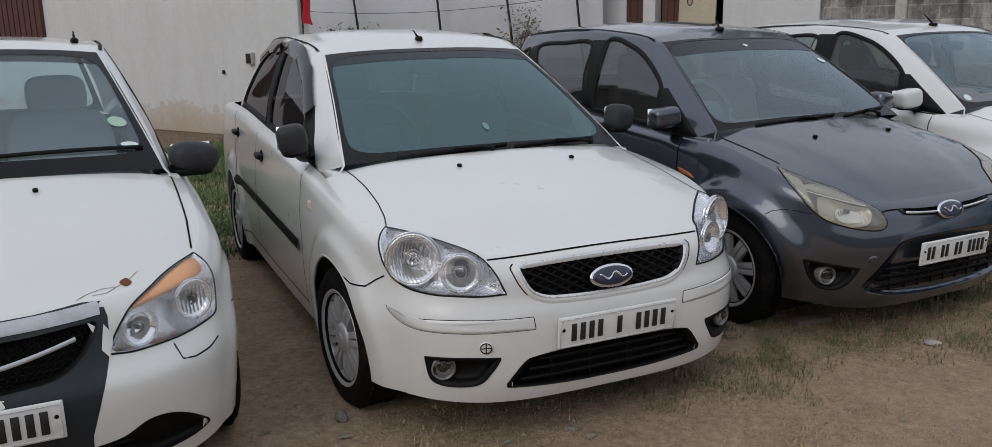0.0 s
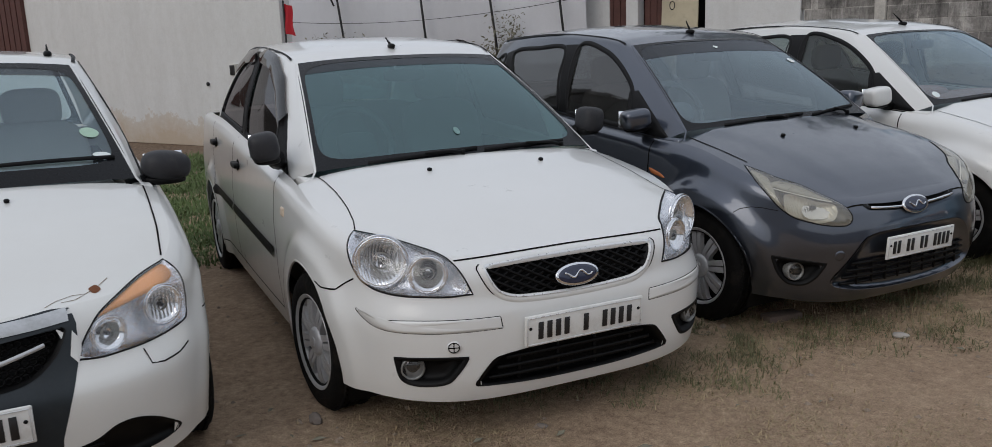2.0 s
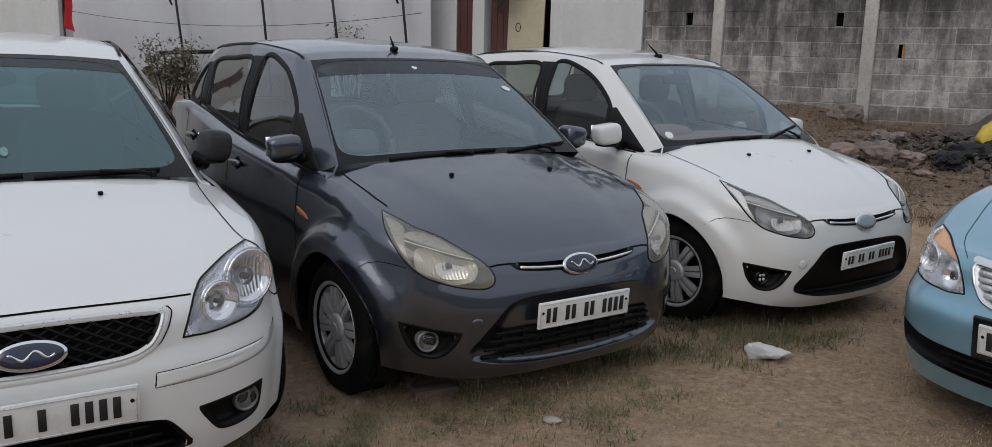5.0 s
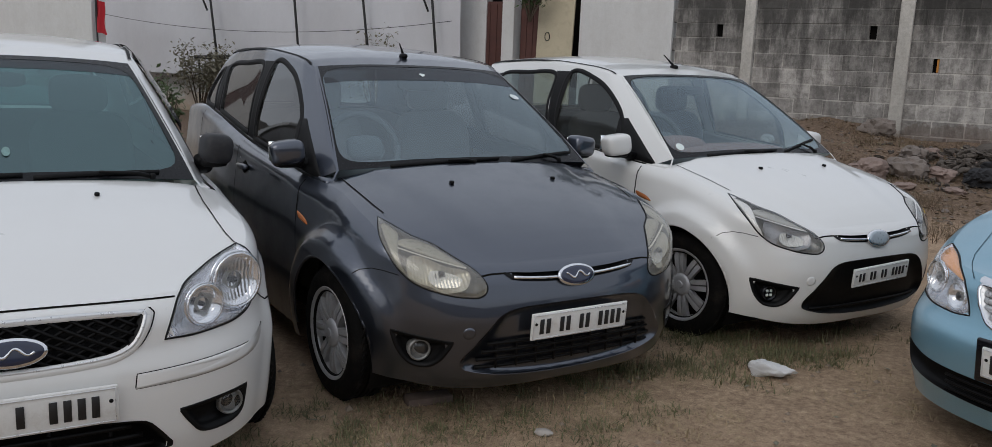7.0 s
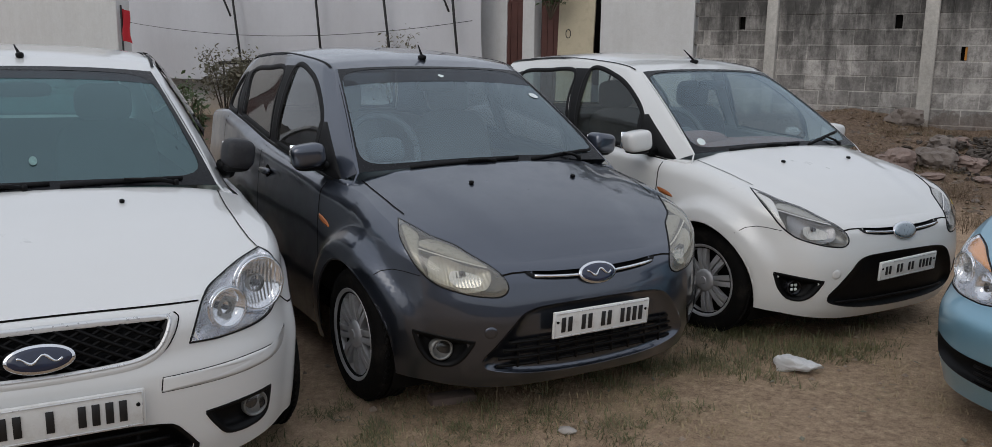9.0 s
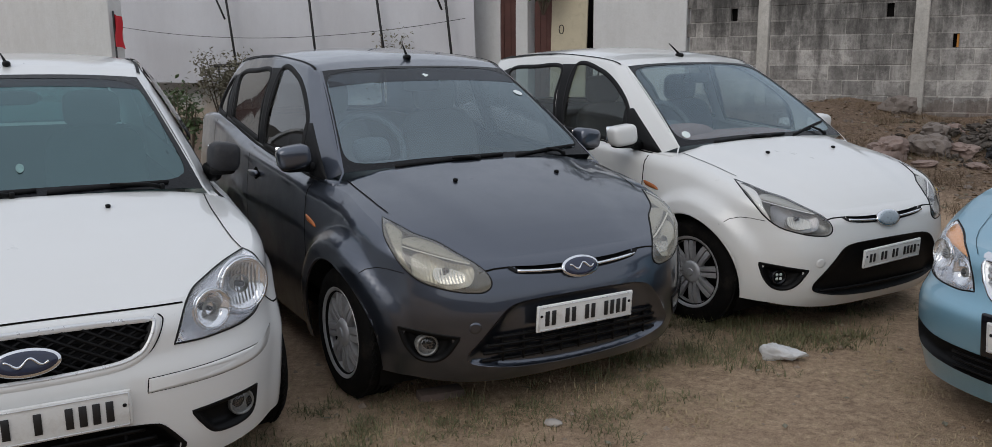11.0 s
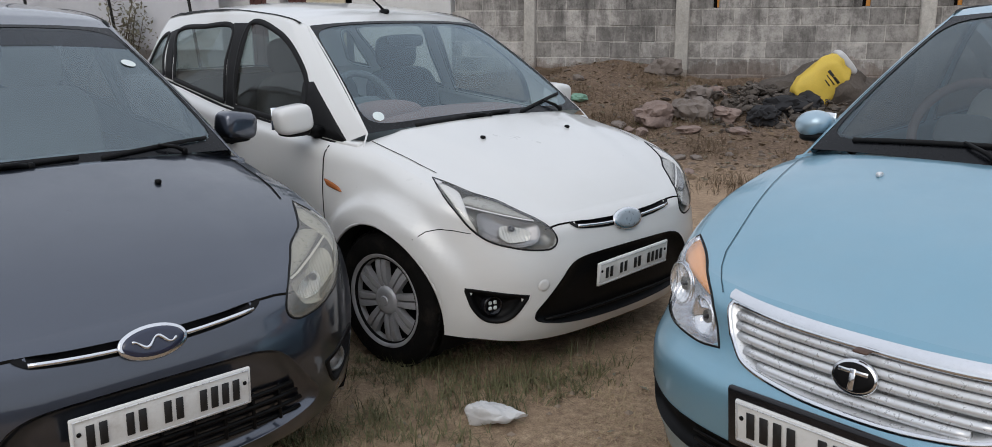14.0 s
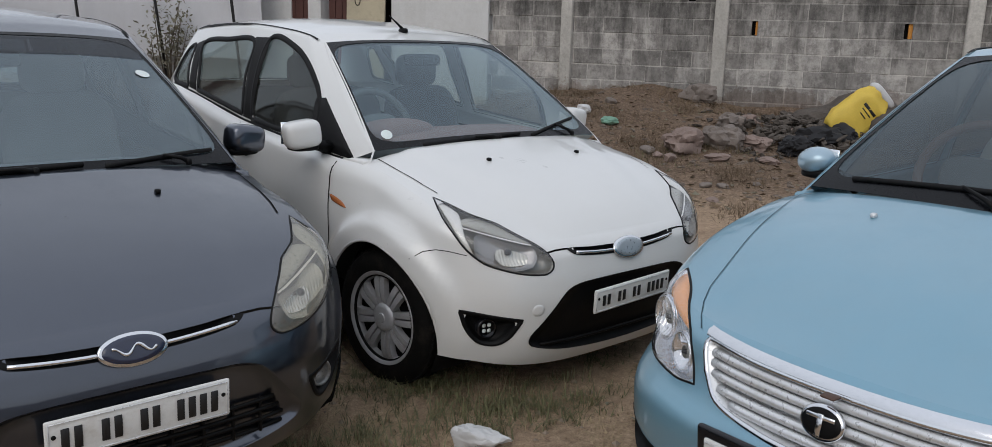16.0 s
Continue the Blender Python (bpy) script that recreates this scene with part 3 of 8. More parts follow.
def pieces(V, F, keep, normals):
    """The faces picked by keep(), as their own verts and faces, with the whole shell's normals."""
    used, fs = {}, []
    for f in F:
        if keep(f):
            fs.append(tuple(used.setdefault(i, len(used)) for i in f))
    idx = list(used)
    return [tuple(V[i]) for i in idx], fs, [tuple(normals[i]) for i in idx]


def shell_part(name, V, F, idx, normals, material, parent, label=""):
    vs, fs, ns = pieces(V, [F[i] for i in idx], lambda f: True, normals)
    me = mesh_of(vs, fs, name)
    me.materials.append(material)
    me.shade_smooth()
    me.normals_split_custom_set_from_vertices(ns)
    ob = new(name, me)
    ob.parent = parent
    return tagged(ob, label)


def vertex_normals(V, F):
    N = np.zeros_like(V)
    for f in F:
        a, b, c = V[f[0]], V[f[1]], V[f[2]]
        nrm = np.cross(b - a, c - a)
        if len(f) == 4:
            nrm = nrm + np.cross(c - a, V[f[3]] - a)
        for i in f:
            N[i] += nrm
    ln = np.linalg.norm(N, axis=1)
    ln[ln == 0] = 1
    return N / ln[:, None]


# ---- pieces that every car has ----


WHEEL = {}


def wheel_meshes(style):
    """Tyre, cover disc, ring, hub and spoke meshes, turned round the x axis with the face at -x."""
    if style in WHEEL:
        return WHEEL[style]
    turn = Matrix.Rotation(radians(-90), 4, "Y")
    prof = [(0.176, -0.080), (0.205, -0.090), (0.240, -0.092), (0.268, -0.082), (0.280, -0.068), (0.286, -0.045), (0.286, -0.030), (0.279, -0.027), (0.279, -0.021), (0.287, -0.018),
            (0.287, -0.004), (0.280, -0.002), (0.280, 0.002), (0.287, 0.004), (0.287, 0.018), (0.279, 0.021), (0.279, 0.027), (0.286, 0.030), (0.286, 0.045), (0.280, 0.068), (0.268, 0.082), (0.240, 0.092), (0.205, 0.090), (0.176, 0.080)]
    out = {}

    def keep(key, bm, mat, sharp=None):
        me = bpy.data.meshes.new(key)
        bm.to_mesh(me)
        bm.free()
        me.materials.append(mat)
        me.shade_smooth()
        if sharp:
            me.set_sharp_from_angle(angle=radians(sharp))
        out[key] = me
    tyre = lathe(prof + [prof[0]], 72, turn, close=False)
    for k in range(60):
        a = 2 * math.pi * k / 60
        for sd in (-1, 1):
            lug = rbox((0.012, 0.030, 0.012), 0.003, Matrix.Rotation(a, 4, "X") @ Matrix.Translation((sd * 0.056, 0, 0.2845)) @ Matrix.Rotation(radians(20 * sd), 4, "Z"), 1)
            tmp = bpy.data.meshes.new("lug")
            lug.to_mesh(tmp)
            lug.free()
            tyre.from_mesh(tmp)
            bpy.data.meshes.remove(tmp)
    keep("tyre", tyre, TYRE, 35)
    keep("drum", lathe([(0.0, 0.0), (0.176, 0.0), (0.176, 0.030), (0.0, 0.032)], 40, turn), BLACK, 40)
    keep("rim_ring", lathe([(0.172, 0.048), (0.174, 0.066), (0.180, 0.080), (0.188, 0.088), (0.197, 0.090), (0.200, 0.084)], 56, turn, close=False), COVER, 50)
    keep("hub_cap", lathe([(0.0, 0.088), (0.018, 0.088), (0.022, 0.084), (0.044, 0.086), (0.056, 0.080), (0.064, 0.066), (0.066, 0.03)], 32, turn, close=False), COVER, 40)
    bm = bmesh.new()
    width = 0.030 if style == "paddle" else 0.026
    rows = [(0.048, 0.070, 0.75), (0.075, 0.078, 0.90), (0.110, 0.082, 1.02), (0.150, 0.080, 1.12), (0.178, 0.072, 1.18)]
    for sd in (-1, 1):
        prev = None
        for r, z, k in rows:
            lo, hi = sd * 0.0035, sd * (0.0035 + width * k * 0.8)
            ring = [bm.verts.new((lo, r, z - 0.030)), bm.verts.new((lo, r, z - 0.003)), bm.verts.new(((lo + hi) / 2, r, z - 0.001)), bm.verts.new((hi, r, z - 0.002)), bm.verts.new((hi, r, z - 0.030))]
            if prev:
                for i in range(4):
                    bm.faces.new((prev[i], prev[i + 1], ring[i + 1], ring[i]))
            else:
                bm.faces.new(ring)
            prev = ring
        bm.faces.new(prev)
    bmesh.ops.recalc_face_normals(bm, faces=bm.faces)
    bmesh.ops.transform(bm, matrix=turn, verts=bm.verts)
    keep("spoke", bm, COVER, 40)
    WHEEL[style] = out
    return out


def add_wheel(root, x, y, z, style="paddle", steer=0.0, spin=0.0, count=8):
    me = wheel_meshes(style)
    m = Matrix.Translation((x, y, z)) @ Matrix.Rotation(radians(steer + (180 if x > 0 else 0)), 4, "Z") @ Matrix.Rotation(radians(spin), 4, "X")
    w = new("wheel", me["drum"])
    w.parent = root
    w.matrix_local = m
    for key in ("tyre", "rim_ring", "hub_cap"):
        o = new(key, me[key])
        o.parent = w
    for k in range(count):
        o = new("spoke", me["spoke"])
        o.parent = w
        o.matrix_local = Matrix.Rotation(2 * math.pi * k / count, 4, "X")


def ws_point(S, s, v, off=0.0, front=True):
    g = screen(S, front, n=20, m=20)
    fi, fj = (s + 1) * 10, v * 20
    i, j = min(19, int(fi)), min(19, int(fj))
    a, b = fi - i, fj - j
    q = (g[j][i] * (1 - a) + g[j][i + 1] * a) * (1 - b) + (g[j + 1][i] * (1 - a) + g[j + 1][i + 1] * a) * b
    nrm = np.cross(g[j][i + 1] - g[j][i], g[j + 1][i] - g[j][i])
    nrm /= np.linalg.norm(nrm)
    if nrm[2] < 0:
        nrm = -nrm
    return Vector(q + nrm * off)


def screen_frame(S, front, w, off):
    """The black printed border of a screen, with rounded inner corners."""
    g = np.array(screen(S, front, n=40, m=24))
    vs, fs, n = [], [], 112
    for k in range(n):
        a = 2 * math.pi * k / n
        c, d = math.cos(a), math.sin(a)
        far = max(abs(c), abs(d))
        oc, os_ = c / far, d / far
        far = (abs(c) ** 9 + abs(d) ** 9) ** (1 / 9)
        ic, is_ = c / far, d / far
        lo, hi = S.get("cowl_rim", w * 1.4) if front else w * 1.4, w * (1.9 if front else 1.2)
        for t in (0.0, 0.5, 1.0):
            s = oc * (1 - t) + ic * (1 - 2 * w) * t
            lo_s = lo * (1 - S.get("cowl_taper", 0.0) * abs(ic) ** 3) if front else lo
            v = (0.5 + 0.5 * os_) * (1 - t) + (lo_s + (1 - lo_s - hi) * (0.5 + 0.5 * is_)) * t
            fi, fj = (s + 1) * 20, v * 24
            i, j = min(39, max(0, int(fi))), min(23, max(0, int(fj)))
            x, y = fi - i, fj - j
            q = (g[j, i] * (1 - x) + g[j, i + 1] * x) * (1 - y) + (g[j + 1, i] * (1 - x) + g[j + 1, i + 1] * x) * y
            vs.append(tuple(q + np.array((0, -0.5 if front else 0.5, 0.85)) * off))
    for k in range(n):
        m = (k + 1) % n
        for t in (0, 1):
            fs.append((k * 3 + t, m * 3 + t, m * 3 + t + 1, k * 3 + t + 1))
    return vs, fs


def wiper(root, S, s_pivot, s_from, s_to, v_from, v_to):
    """A wiper arm with its rubber blade, lying on the windscreen."""
    pivot = ws_point(S, s_pivot, 0.0, 0.015)
    sm, vm = s_from + (s_to - s_from) * 0.5, v_from + (v_to - v_from) * 0.5
    mid = ws_point(S, sm, vm, 0.020)
    arm = part("wiper", tube([pivot, pivot.lerp(mid, 0.3) + Vector((0, 0, 0.008)), mid], [0.009, 0.008, 0.005]), BLACK, root)
    pts = [ws_point(S, s_from + (s_to - s_from) * t, v_from + (v_to - v_from) * t, 0.010) for t in np.linspace(0, 1, 12)]
    part("wiper_blade", tube(pts, 0.005, 6, 1.8), SEAL, arm)
    part("pivot_cap", lathe([(0.011, -0.01), (0.011, 0.009), (0.006, 0.014)], 16, Matrix.Translation(pivot)), BLACK, arm)
    return arm


def seat(root, x, y, fabric, back=1.12, width=0.48, head=True):
    c = part("seat", blob((width, 0.52, 0.20), Matrix.Translation((x, y, 0.48)), 0.45), fabric, root)
    part("backrest", blob((width, 0.17, 0.66), Matrix.Translation((x, y + 0.30, 0.80)) @ Matrix.Rotation(radians(-14), 4, "X"), 0.45), fabric, c)
    if head:
        part("headrest", blob((0.27, 0.10, 0.19), Matrix.Translation((x, y + 0.40, back + 0.09)), 0.55), fabric, c)


def bars(root, m, groups, height, char, gap, mat=INK):
    """Rows of plain bars where the characters of a plate stand; groups are counts."""
    total = sum(groups) * char + (sum(groups) - 1) * gap + (len(groups) - 1) * gap * 3
    x = -total / 2
    for g in groups:
        for _ in range(g):
            part("plate_mark", rbox((char, 0.003, height), 0.001, m @ Matrix.Translation((x + char / 2, -0.0085, 0)), 1), mat, root)
            x += char + gap
        x += gap * 3


def number_plate(root, centre, size, groups, tilt=0.0, roll=0.0, back=None, char=0.020, high=0.062, gap=0.016):
    m = Matrix.Translation(centre) @ Matrix.Rotation(radians(roll), 4, "Y") @ Matrix.Rotation(radians(tilt), 4, "X")
    if back:
        part("plate_frame", rbox((size[0] + 0.055, 0.02, size[1] + 0.05), 0.008, m @ Matrix.Translation((0, 0.012, 0)), 2), GLOSSBLACK, root)
    pl = part("number_plate", rbox((size[0], 0.012, size[1]), 0.005, m, 2), PLATE, root, "white number plate with dark plain bars")
    for sx in (-1, 1):
        for z, w, h in ((0, 0.003, size[1] - 0.012),):
            part("plate_rim", rbox((w, 0.004, h), 0.001, m @ Matrix.Translation((sx * (size[0] / 2 - 0.008), -0.007, z)), 1), SILVER, pl)
        part("plate_rim", rbox((size[0] - 0.014, 0.004, 0.003), 0.001, m @ Matrix.Translation((0, -0.007, sx * (size[1] / 2 - 0.008))), 1), SILVER, pl)
        part("screw", lathe([(0.006, 0), (0.006, 0.003), (0.003, 0.005)], 12, m @ Matrix.Translation((sx * (size[0] / 2 - 0.02), -0.005, 0.012)) @ Matrix.Rotation(radians(90), 4, "X")), BLACK, pl)
    bars(pl, m, groups, high, char, gap)


def oval(rx, rz, thick, m, n=40, dome=0.006):
    """A domed oval plaque facing -y."""
    return lathe([(1.0, 0.0), (1.0, 0.6), (0.95, 0.9), (0.7, 1.0), (0.01, 1.08)], n, m @ Matrix.Rotation(radians(90), 4, "X") @ Matrix.Diagonal((rx, rz, thick, 1)))


def badge(root, centre, rx, rz, core, tilt=-18, squiggle=True):
    m = Matrix.Translation(centre) @ Matrix.Rotation(radians(tilt), 4, "X")
    b = part("badge", oval(rx, rz, 0.012, m), CHROME, root, "oval badge with a bright rim")
    part("badge_core", oval(rx * 0.90, rz * 0.82, 0.016, m), core, b)
    if squiggle:
        wave = [m @ Vector((rx * 0.62 * t, -0.0185, rz * 0.30 * math.sin(5.5 * t + 0.6) * (1 - 0.4 * abs(t)))) for t in np.linspace(-1, 1, 26)]
        part("badge_mark", tube(wave, [rz * (0.055 + 0.06 * abs(math.sin(4.2 * t))) for t in np.linspace(-1, 1, 26)], 6), CHROME, b)
    return b


def door_mirror(root, sgn, shell_mat, size=(0.21, 0.13, 0.15), at=None, power=0.52, foot=None):
    """A door mirror: shell, foot and glass that faces the rear."""
    x, y, z = at
    sh = part("door_mirror", blob(size, Matrix.Translation((sgn * x, y, z)) @ Matrix.Rotation(radians(sgn * 10), 4, "Z") @ Matrix.Rotation(radians(sgn * 8), 4, "Y"), power, 28, 18), shell_mat, root)
    f = foot or (x - 0.15, y + 0.03, z - 0.075)
    part("mirror_foot", tube([(sgn * f[0], f[1], f[2]), (sgn * (f[0] * 0.6 + x * 0.4 - 0.02), f[1] * 0.5 + y * 0.5 + 0.01, f[2] + 0.014), (sgn * (x - 0.05), y + 0.02, z - 0.045)], [0.045, 0.036, 0.040], 12, 0.7), BLACK, sh)
    part("mirror_glass", rbox((size[0] * 0.82, 0.006, size[2] * 0.78), 0.002, Matrix.Translation((sgn * x, y + size[1] * 0.47, z)) @ Matrix.Rotation(radians(sgn * 10), 4, "Z"), 1), MIRROR, sh)
    part("mirror_base_cover", blob((size[0] * 0.85, size[1] * 0.8, 0.04), Matrix.Translation((sgn * (x - 0.01), y + 0.01, z - size[2] * 0.45)), 0.6), BLACK, sh)


def headlamp(root, bvh, sgn, outline, phi, bezel, lens, bowls, sharp=(), depth=0.075, amber=None):
    """A headlamp let into the wing: housing, bowls with bulbs, and a clear cover."""
    pr = Proj(bvh, "diag", sgn, phi, 32)
    poly = closed_curve([pr.flat((sgn * x, y, z)) for x, y, z in outline], 66, sharp)
    h = part("headlamp", pr.rings(poly, [(1.0, 0.001), (0.97, 0.0), (0.94, -0.018), (0.80, -depth * 0.6), (0.45, -depth), (0.0, -depth)]), bezel, root)
    for x, y, z, r, mat in bowls:
        loc, _ = pr.hit(pr.flat((sgn * x, y, z)))
        face = (-pr.level * 0.55 + Vector((0, -1, 0.05)) * 0.45).normalized()
        m = Matrix.Translation(loc - face * (r * 0.42)) @ face.to_track_quat("Z", "Y").to_matrix().to_4x4()
        b = part("lamp_bowl", lathe([(r * 0.16, -r * 0.55), (r * 0.5, -r * 0.42), (r * 0.82, -r * 0.12), (r, r * 0.22), (r * 1.06, r * 0.24), (r * 1.06, r * 0.05)], 36, m, close=False), mat, h)
        part("bowl_rim", lathe([(r * 1.06, r * 0.18), (r * 1.07, r * 0.27), (r * 1.14, r * 0.27), (r * 1.16, r * 0.16)], 36, m, close=False), BRIGHT, b)
        part("bulb", blob((r * 0.30, r * 0.30, r * 0.8), m @ Matrix.Translation((0, 0, -r * 0.2)), 0.8, 14, 10), BULB, b)
        part("bulb_shield", lathe([(r * 0.36, -r * 0.30), (r * 0.40, -r * 0.05), (r * 0.36, r * 0.02)], 24, m, close=False), LAMPGREY, b)
        part("bowl_step", lathe([(r * 1.17, r * 0.20), (r * 1.19, r * 0.14), (r * 1.22, r * 0.20), (r * 1.23, r * 0.05)], 36, m, close=False), CHROME, b)
    if amber:
        pa = closed_curve([pr.flat((sgn * x, y, z)) for x, y, z in amber], 40)
        part("indicator", pr.rings(pa, [(1.0, -0.020), (0.94, -0.006), (0.5, -0.004), (0.0, -0.004)]), AMBER, h, "orange indicator lens")
    c = part("lamp_cover", pr.rings(poly, [(1.0, 0.002), (0.985, 0.005), (0.85, 0.007), (0.5, 0.009), (0.0, 0.010)]), lens, h)
    c.visible_shadow = False
    part("lamp_seal", pr.band(poly, 0.0035, 0.004, 0.003), SEAL, h)
    return pr, poly


def carve(V, F, cuts):
    """Cuts clean openings: faces inside go, and the rim is drawn onto the outline. Returns verts and the faces gone."""
    V = np.array(V)
    gone = set()
    C = np.array([V[list(f)].mean(0) for f in F])
    N = np.array([np.cross(V[f[1]] - V[f[0]], V[f[2]] - V[f[0]]) for f in F])
    for pr, poly, ymax in cuts:
        e, u, d = np.array(pr.e), np.array(pr.u), np.array(pr.d)
        a, b = V @ e, V @ u
        lo, hi = np.min(poly, 0) - 0.03, np.max(poly, 0) + 0.03
        ca, cb = C @ e, C @ u
        near = np.nonzero((ca > lo[0]) & (ca < hi[0]) & (cb > lo[1]) & (cb < hi[1]) & (N @ d < 0) & (C[:, 1] < ymax))[0]
        known = {}
        ring = np.array(poly)
        nxt = np.roll(ring, -1, 0)
        seg = nxt - ring
        seg2 = (seg**2).sum(1) + 1e-12
        move = set()
        for i in near:
            if i in gone:
                continue
            st = [known.setdefault(j, inside(poly, a[j], b[j])) for j in F[i]]
            if all(st):
                gone.add(int(i))
            elif any(st):
                move.update(j for j, t in zip(F[i], st) if t)
        for j in move:
            q = np.array((a[j], b[j]))
            t = np.clip(((q - ring) * seg).sum(1) / seg2, 0, 1)
            c = ring + seg * t[:, None]
            k = np.argmin(((c - q) ** 2).sum(1))
            loc, _ = pr.hit(c[k])
            V[j] = loc
    return V, gone


def build_car(S, m, label, group="parked cars"):
    """A whole car: panels, glass, cabin, wheels; the front end is added by the model's own function."""
    root = thing("car", label, "car", m, group)
    V, F, tag, edge = shell(S)
    Nn = vertex_normals(V, F)
    bvh = BVHTree.FromPolygons([tuple(v) for v in V], F)
    GV, GF, gtag = glasshouse(S, edge)
    GN = vertex_normals(GV, GF)
    gbvh = BVHTree.FromPolygons([tuple(v) for v in GV], GF)
    S["bvh"], S["gbvh"] = bvh, gbvh
    cuts = S["front"](S, root, bvh)
    V, gone = carve(V, F, cuts)
    d1, d2, d3 = S["doors"]
    groups = {}
    for i, f in enumerate(F):
        if i in gone:
            continue
        x, y, z = V[list(f)].mean(0)
        sd = "r" if x > 0 else "l"
        if tag[i] == "bonnet" and abs(x) < float(np.interp(y, *zip(*S["bonnet_x"]))) and y > S["bonnet_y0"] + 0.12 * (x / 0.5) ** 2:
            k = "bonnet"
        elif y < S["bump_y"] and z < float(np.interp(abs(x), *zip(*S["bump_z"]))):
            k = "front_bumper"
        elif y < d1:
            k = "wing" + sd
        elif y < d2:
            k = "front_door" + sd
        elif y < d3:
            k = "rear_door" + sd
        elif tag[i] == "deck":
            k = "boot_lid"
        else:
            k = "rear_quarter" + sd if y < S["L"] - 0.35 or z > 0.62 else "rear_bumper"
        groups.setdefault(k, []).append(i)
    for k, idx in groups.items():
        nm = k[:-1] if k[-1] in "rl" and k not in ("front_bumper", "rear_bumper") else k
        shell_part(nm, V, F, idx, Nn, S["paint"], root)
    # windows
    gcuts = []
    for sgn in (1, -1):
        ps = Proj(gbvh, "side", sgn)
        for poly, mat in S["windows"]:
            pl = closed_curve(poly, 72, tuple(range(len(poly))) if len(poly) < 5 else S.get("sharp_win", ()))
            gcuts.append((ps, pl, 9.0))
            w = part("side_window", ps.rings(pl, [(1.03, -0.006), (0.9, -0.006), (0.6, -0.006), (0.3, -0.006), (0.0, -0.006)]), mat, root)
            w.visible_shadow = False
            part("window_seal", ps.band(pl, S["seal"], 0.012, 0.004), SEAL, w)
        for poly in S["black"]:
            pl = closed_curve(poly, 48, tuple(range(len(poly))))
            part("pillar_trim", ps.rings(pl, [(1.0, -0.001), (0.985, 0.003), (0.6, 0.003), (0.3, 0.003), (0.0, 0.003)]), SEAL, root)
        part("belt_strip", ps.ribbon(S["belt"], 0.022, 0.003, crown=0.004), SEAL, root)
        part("roof_gutter", Proj(gbvh, "top").ribbon([(sgn * x, y) for x, y in S["gutter"]], 0.014, 0.003, crown=0.003), SEAL, root)
    GV, ggone = carve(GV, GF, gcuts)
    shell_part("roof", GV, GF, [i for i in range(len(GF)) if gtag[i] == "roof"], GN, S["roof_paint"], root)
    for sgn, nm in ((1, "side_frame"), (-1, "side_frame")):
        shell_part(nm, GV, GF, [i for i in range(len(GF)) if gtag[i] == "panel" and i not in ggone and GV[GF[i][0]][0] * sgn > 0], GN, S["paint"], root)
    lv = [(x, y, z - 0.025) for x, y, z in GV]
    shell_part("roof_lining", np.array(lv), GF, [i for i in range(len(GF)) if gtag[i] == "roof"], -GN, LINING, root)
    for fr, mat in ((True, S["ws_glass"]), (False, S["rs_glass"])):
        g = screen(S, fr, n=40, m=24)
        w = part("windscreen" if fr else "rear_window", grid_cells(g, lambda a, b: True), mat, root)
        w.visible_shadow = False
        part("screen_border", screen_frame(S, fr, S.get("rim", 0.034), 0.003), BORDER, w)
    # fillets between the pillars and the windscreen
    cols = green_cols(S, edge)
    g = screen(S, True, n=40, m=24)
    b0, c0 = np.array(cols[0][0]), np.array(cols[0][1])
    for sgn in (1, -1):
        vs = []
        for j in range(-1, 25):
            v = max(j, 0) / 24
            q = b0 + (c0 - b0) * v + np.array((0.022 * 4 * v * (1 - v), 0, 0))
            e = np.array(g[max(j, 0)][40 if sgn > 0 else 0])
            q = np.array((sgn * q[0], q[1], q[2]))
            if j < 0:
                q, e = q + np.array((sgn * 0.045, -0.03, -0.06)), e + np.array((sgn * 0.045, -0.03, -0.06))
            vs += [tuple(q), tuple((q + e) / 2 + np.array((0, -0.003, 0.004))), tuple(e + np.array((-sgn * 0.010, -0.003, 0.005)))]
        part("pillar_fillet", (vs, [(3 * j + t, 3 * j + t + 1, 3 * j + t + 4, 3 * j + t + 3) for j in range(25) for t in (0, 1)]), S["paint"], root)
    # inner wings that close the body under the pillar feet
    wx, wy0, _ = S["ws_bot"]
    wz = float(np.interp(wy0 + 0.2, *zip(*S["zt"])))
    for sgn in (1, -1):
        part("inner_wing", rbox((0.075, 0.42, 0.09), 0.008, Matrix.Translation((sgn * (wx + 0.014), wy0 + 0.20, wz - 0.040)), 1), S["paint"], root)
    # cabin
    yc = S["ws_bot"][1]
    tub = bmesh.new()
    bmesh.ops.create_cube(tub, size=1)
    y1 = S["gl_r"] + 0.15
    for v in tub.verts:
        v.co = Vector((v.co.x * 1.36, yc - 0.05 + (v.co.y + 0.5) * (y1 - yc), 0.26 + (v.co.z + 0.5) * 0.62))
    bmesh.ops.delete(tub, geom=[f for f in tub.faces if f.normal.z > 0.5], context="FACES_ONLY")
    part("cabin_tub", tub, CABIN, root, smooth=False)
    part("dashboard", blob((1.34, 0.62, 0.34), Matrix.Translation((0, yc + 0.22, S["ws_bot"][2] - 0.17)), 0.42), DASH, root)
    for x in (-0.35, 0.35):
        seat(root, x, yc + 0.75, S["fabric"], S["seat_top"])
    rb = part("rear_bench", blob((1.24, 0.50, 0.20), Matrix.Translation((0, S["bench"], 0.48)), 0.4), S["fabric"], root)
    part("bench_back", blob((1.24, 0.18, 0.60), Matrix.Translation((0, S["bench"] + 0.30, 0.78)) @ Matrix.Rotation(radians(-16), 4, "X"), 0.4), S["fabric"], rb)
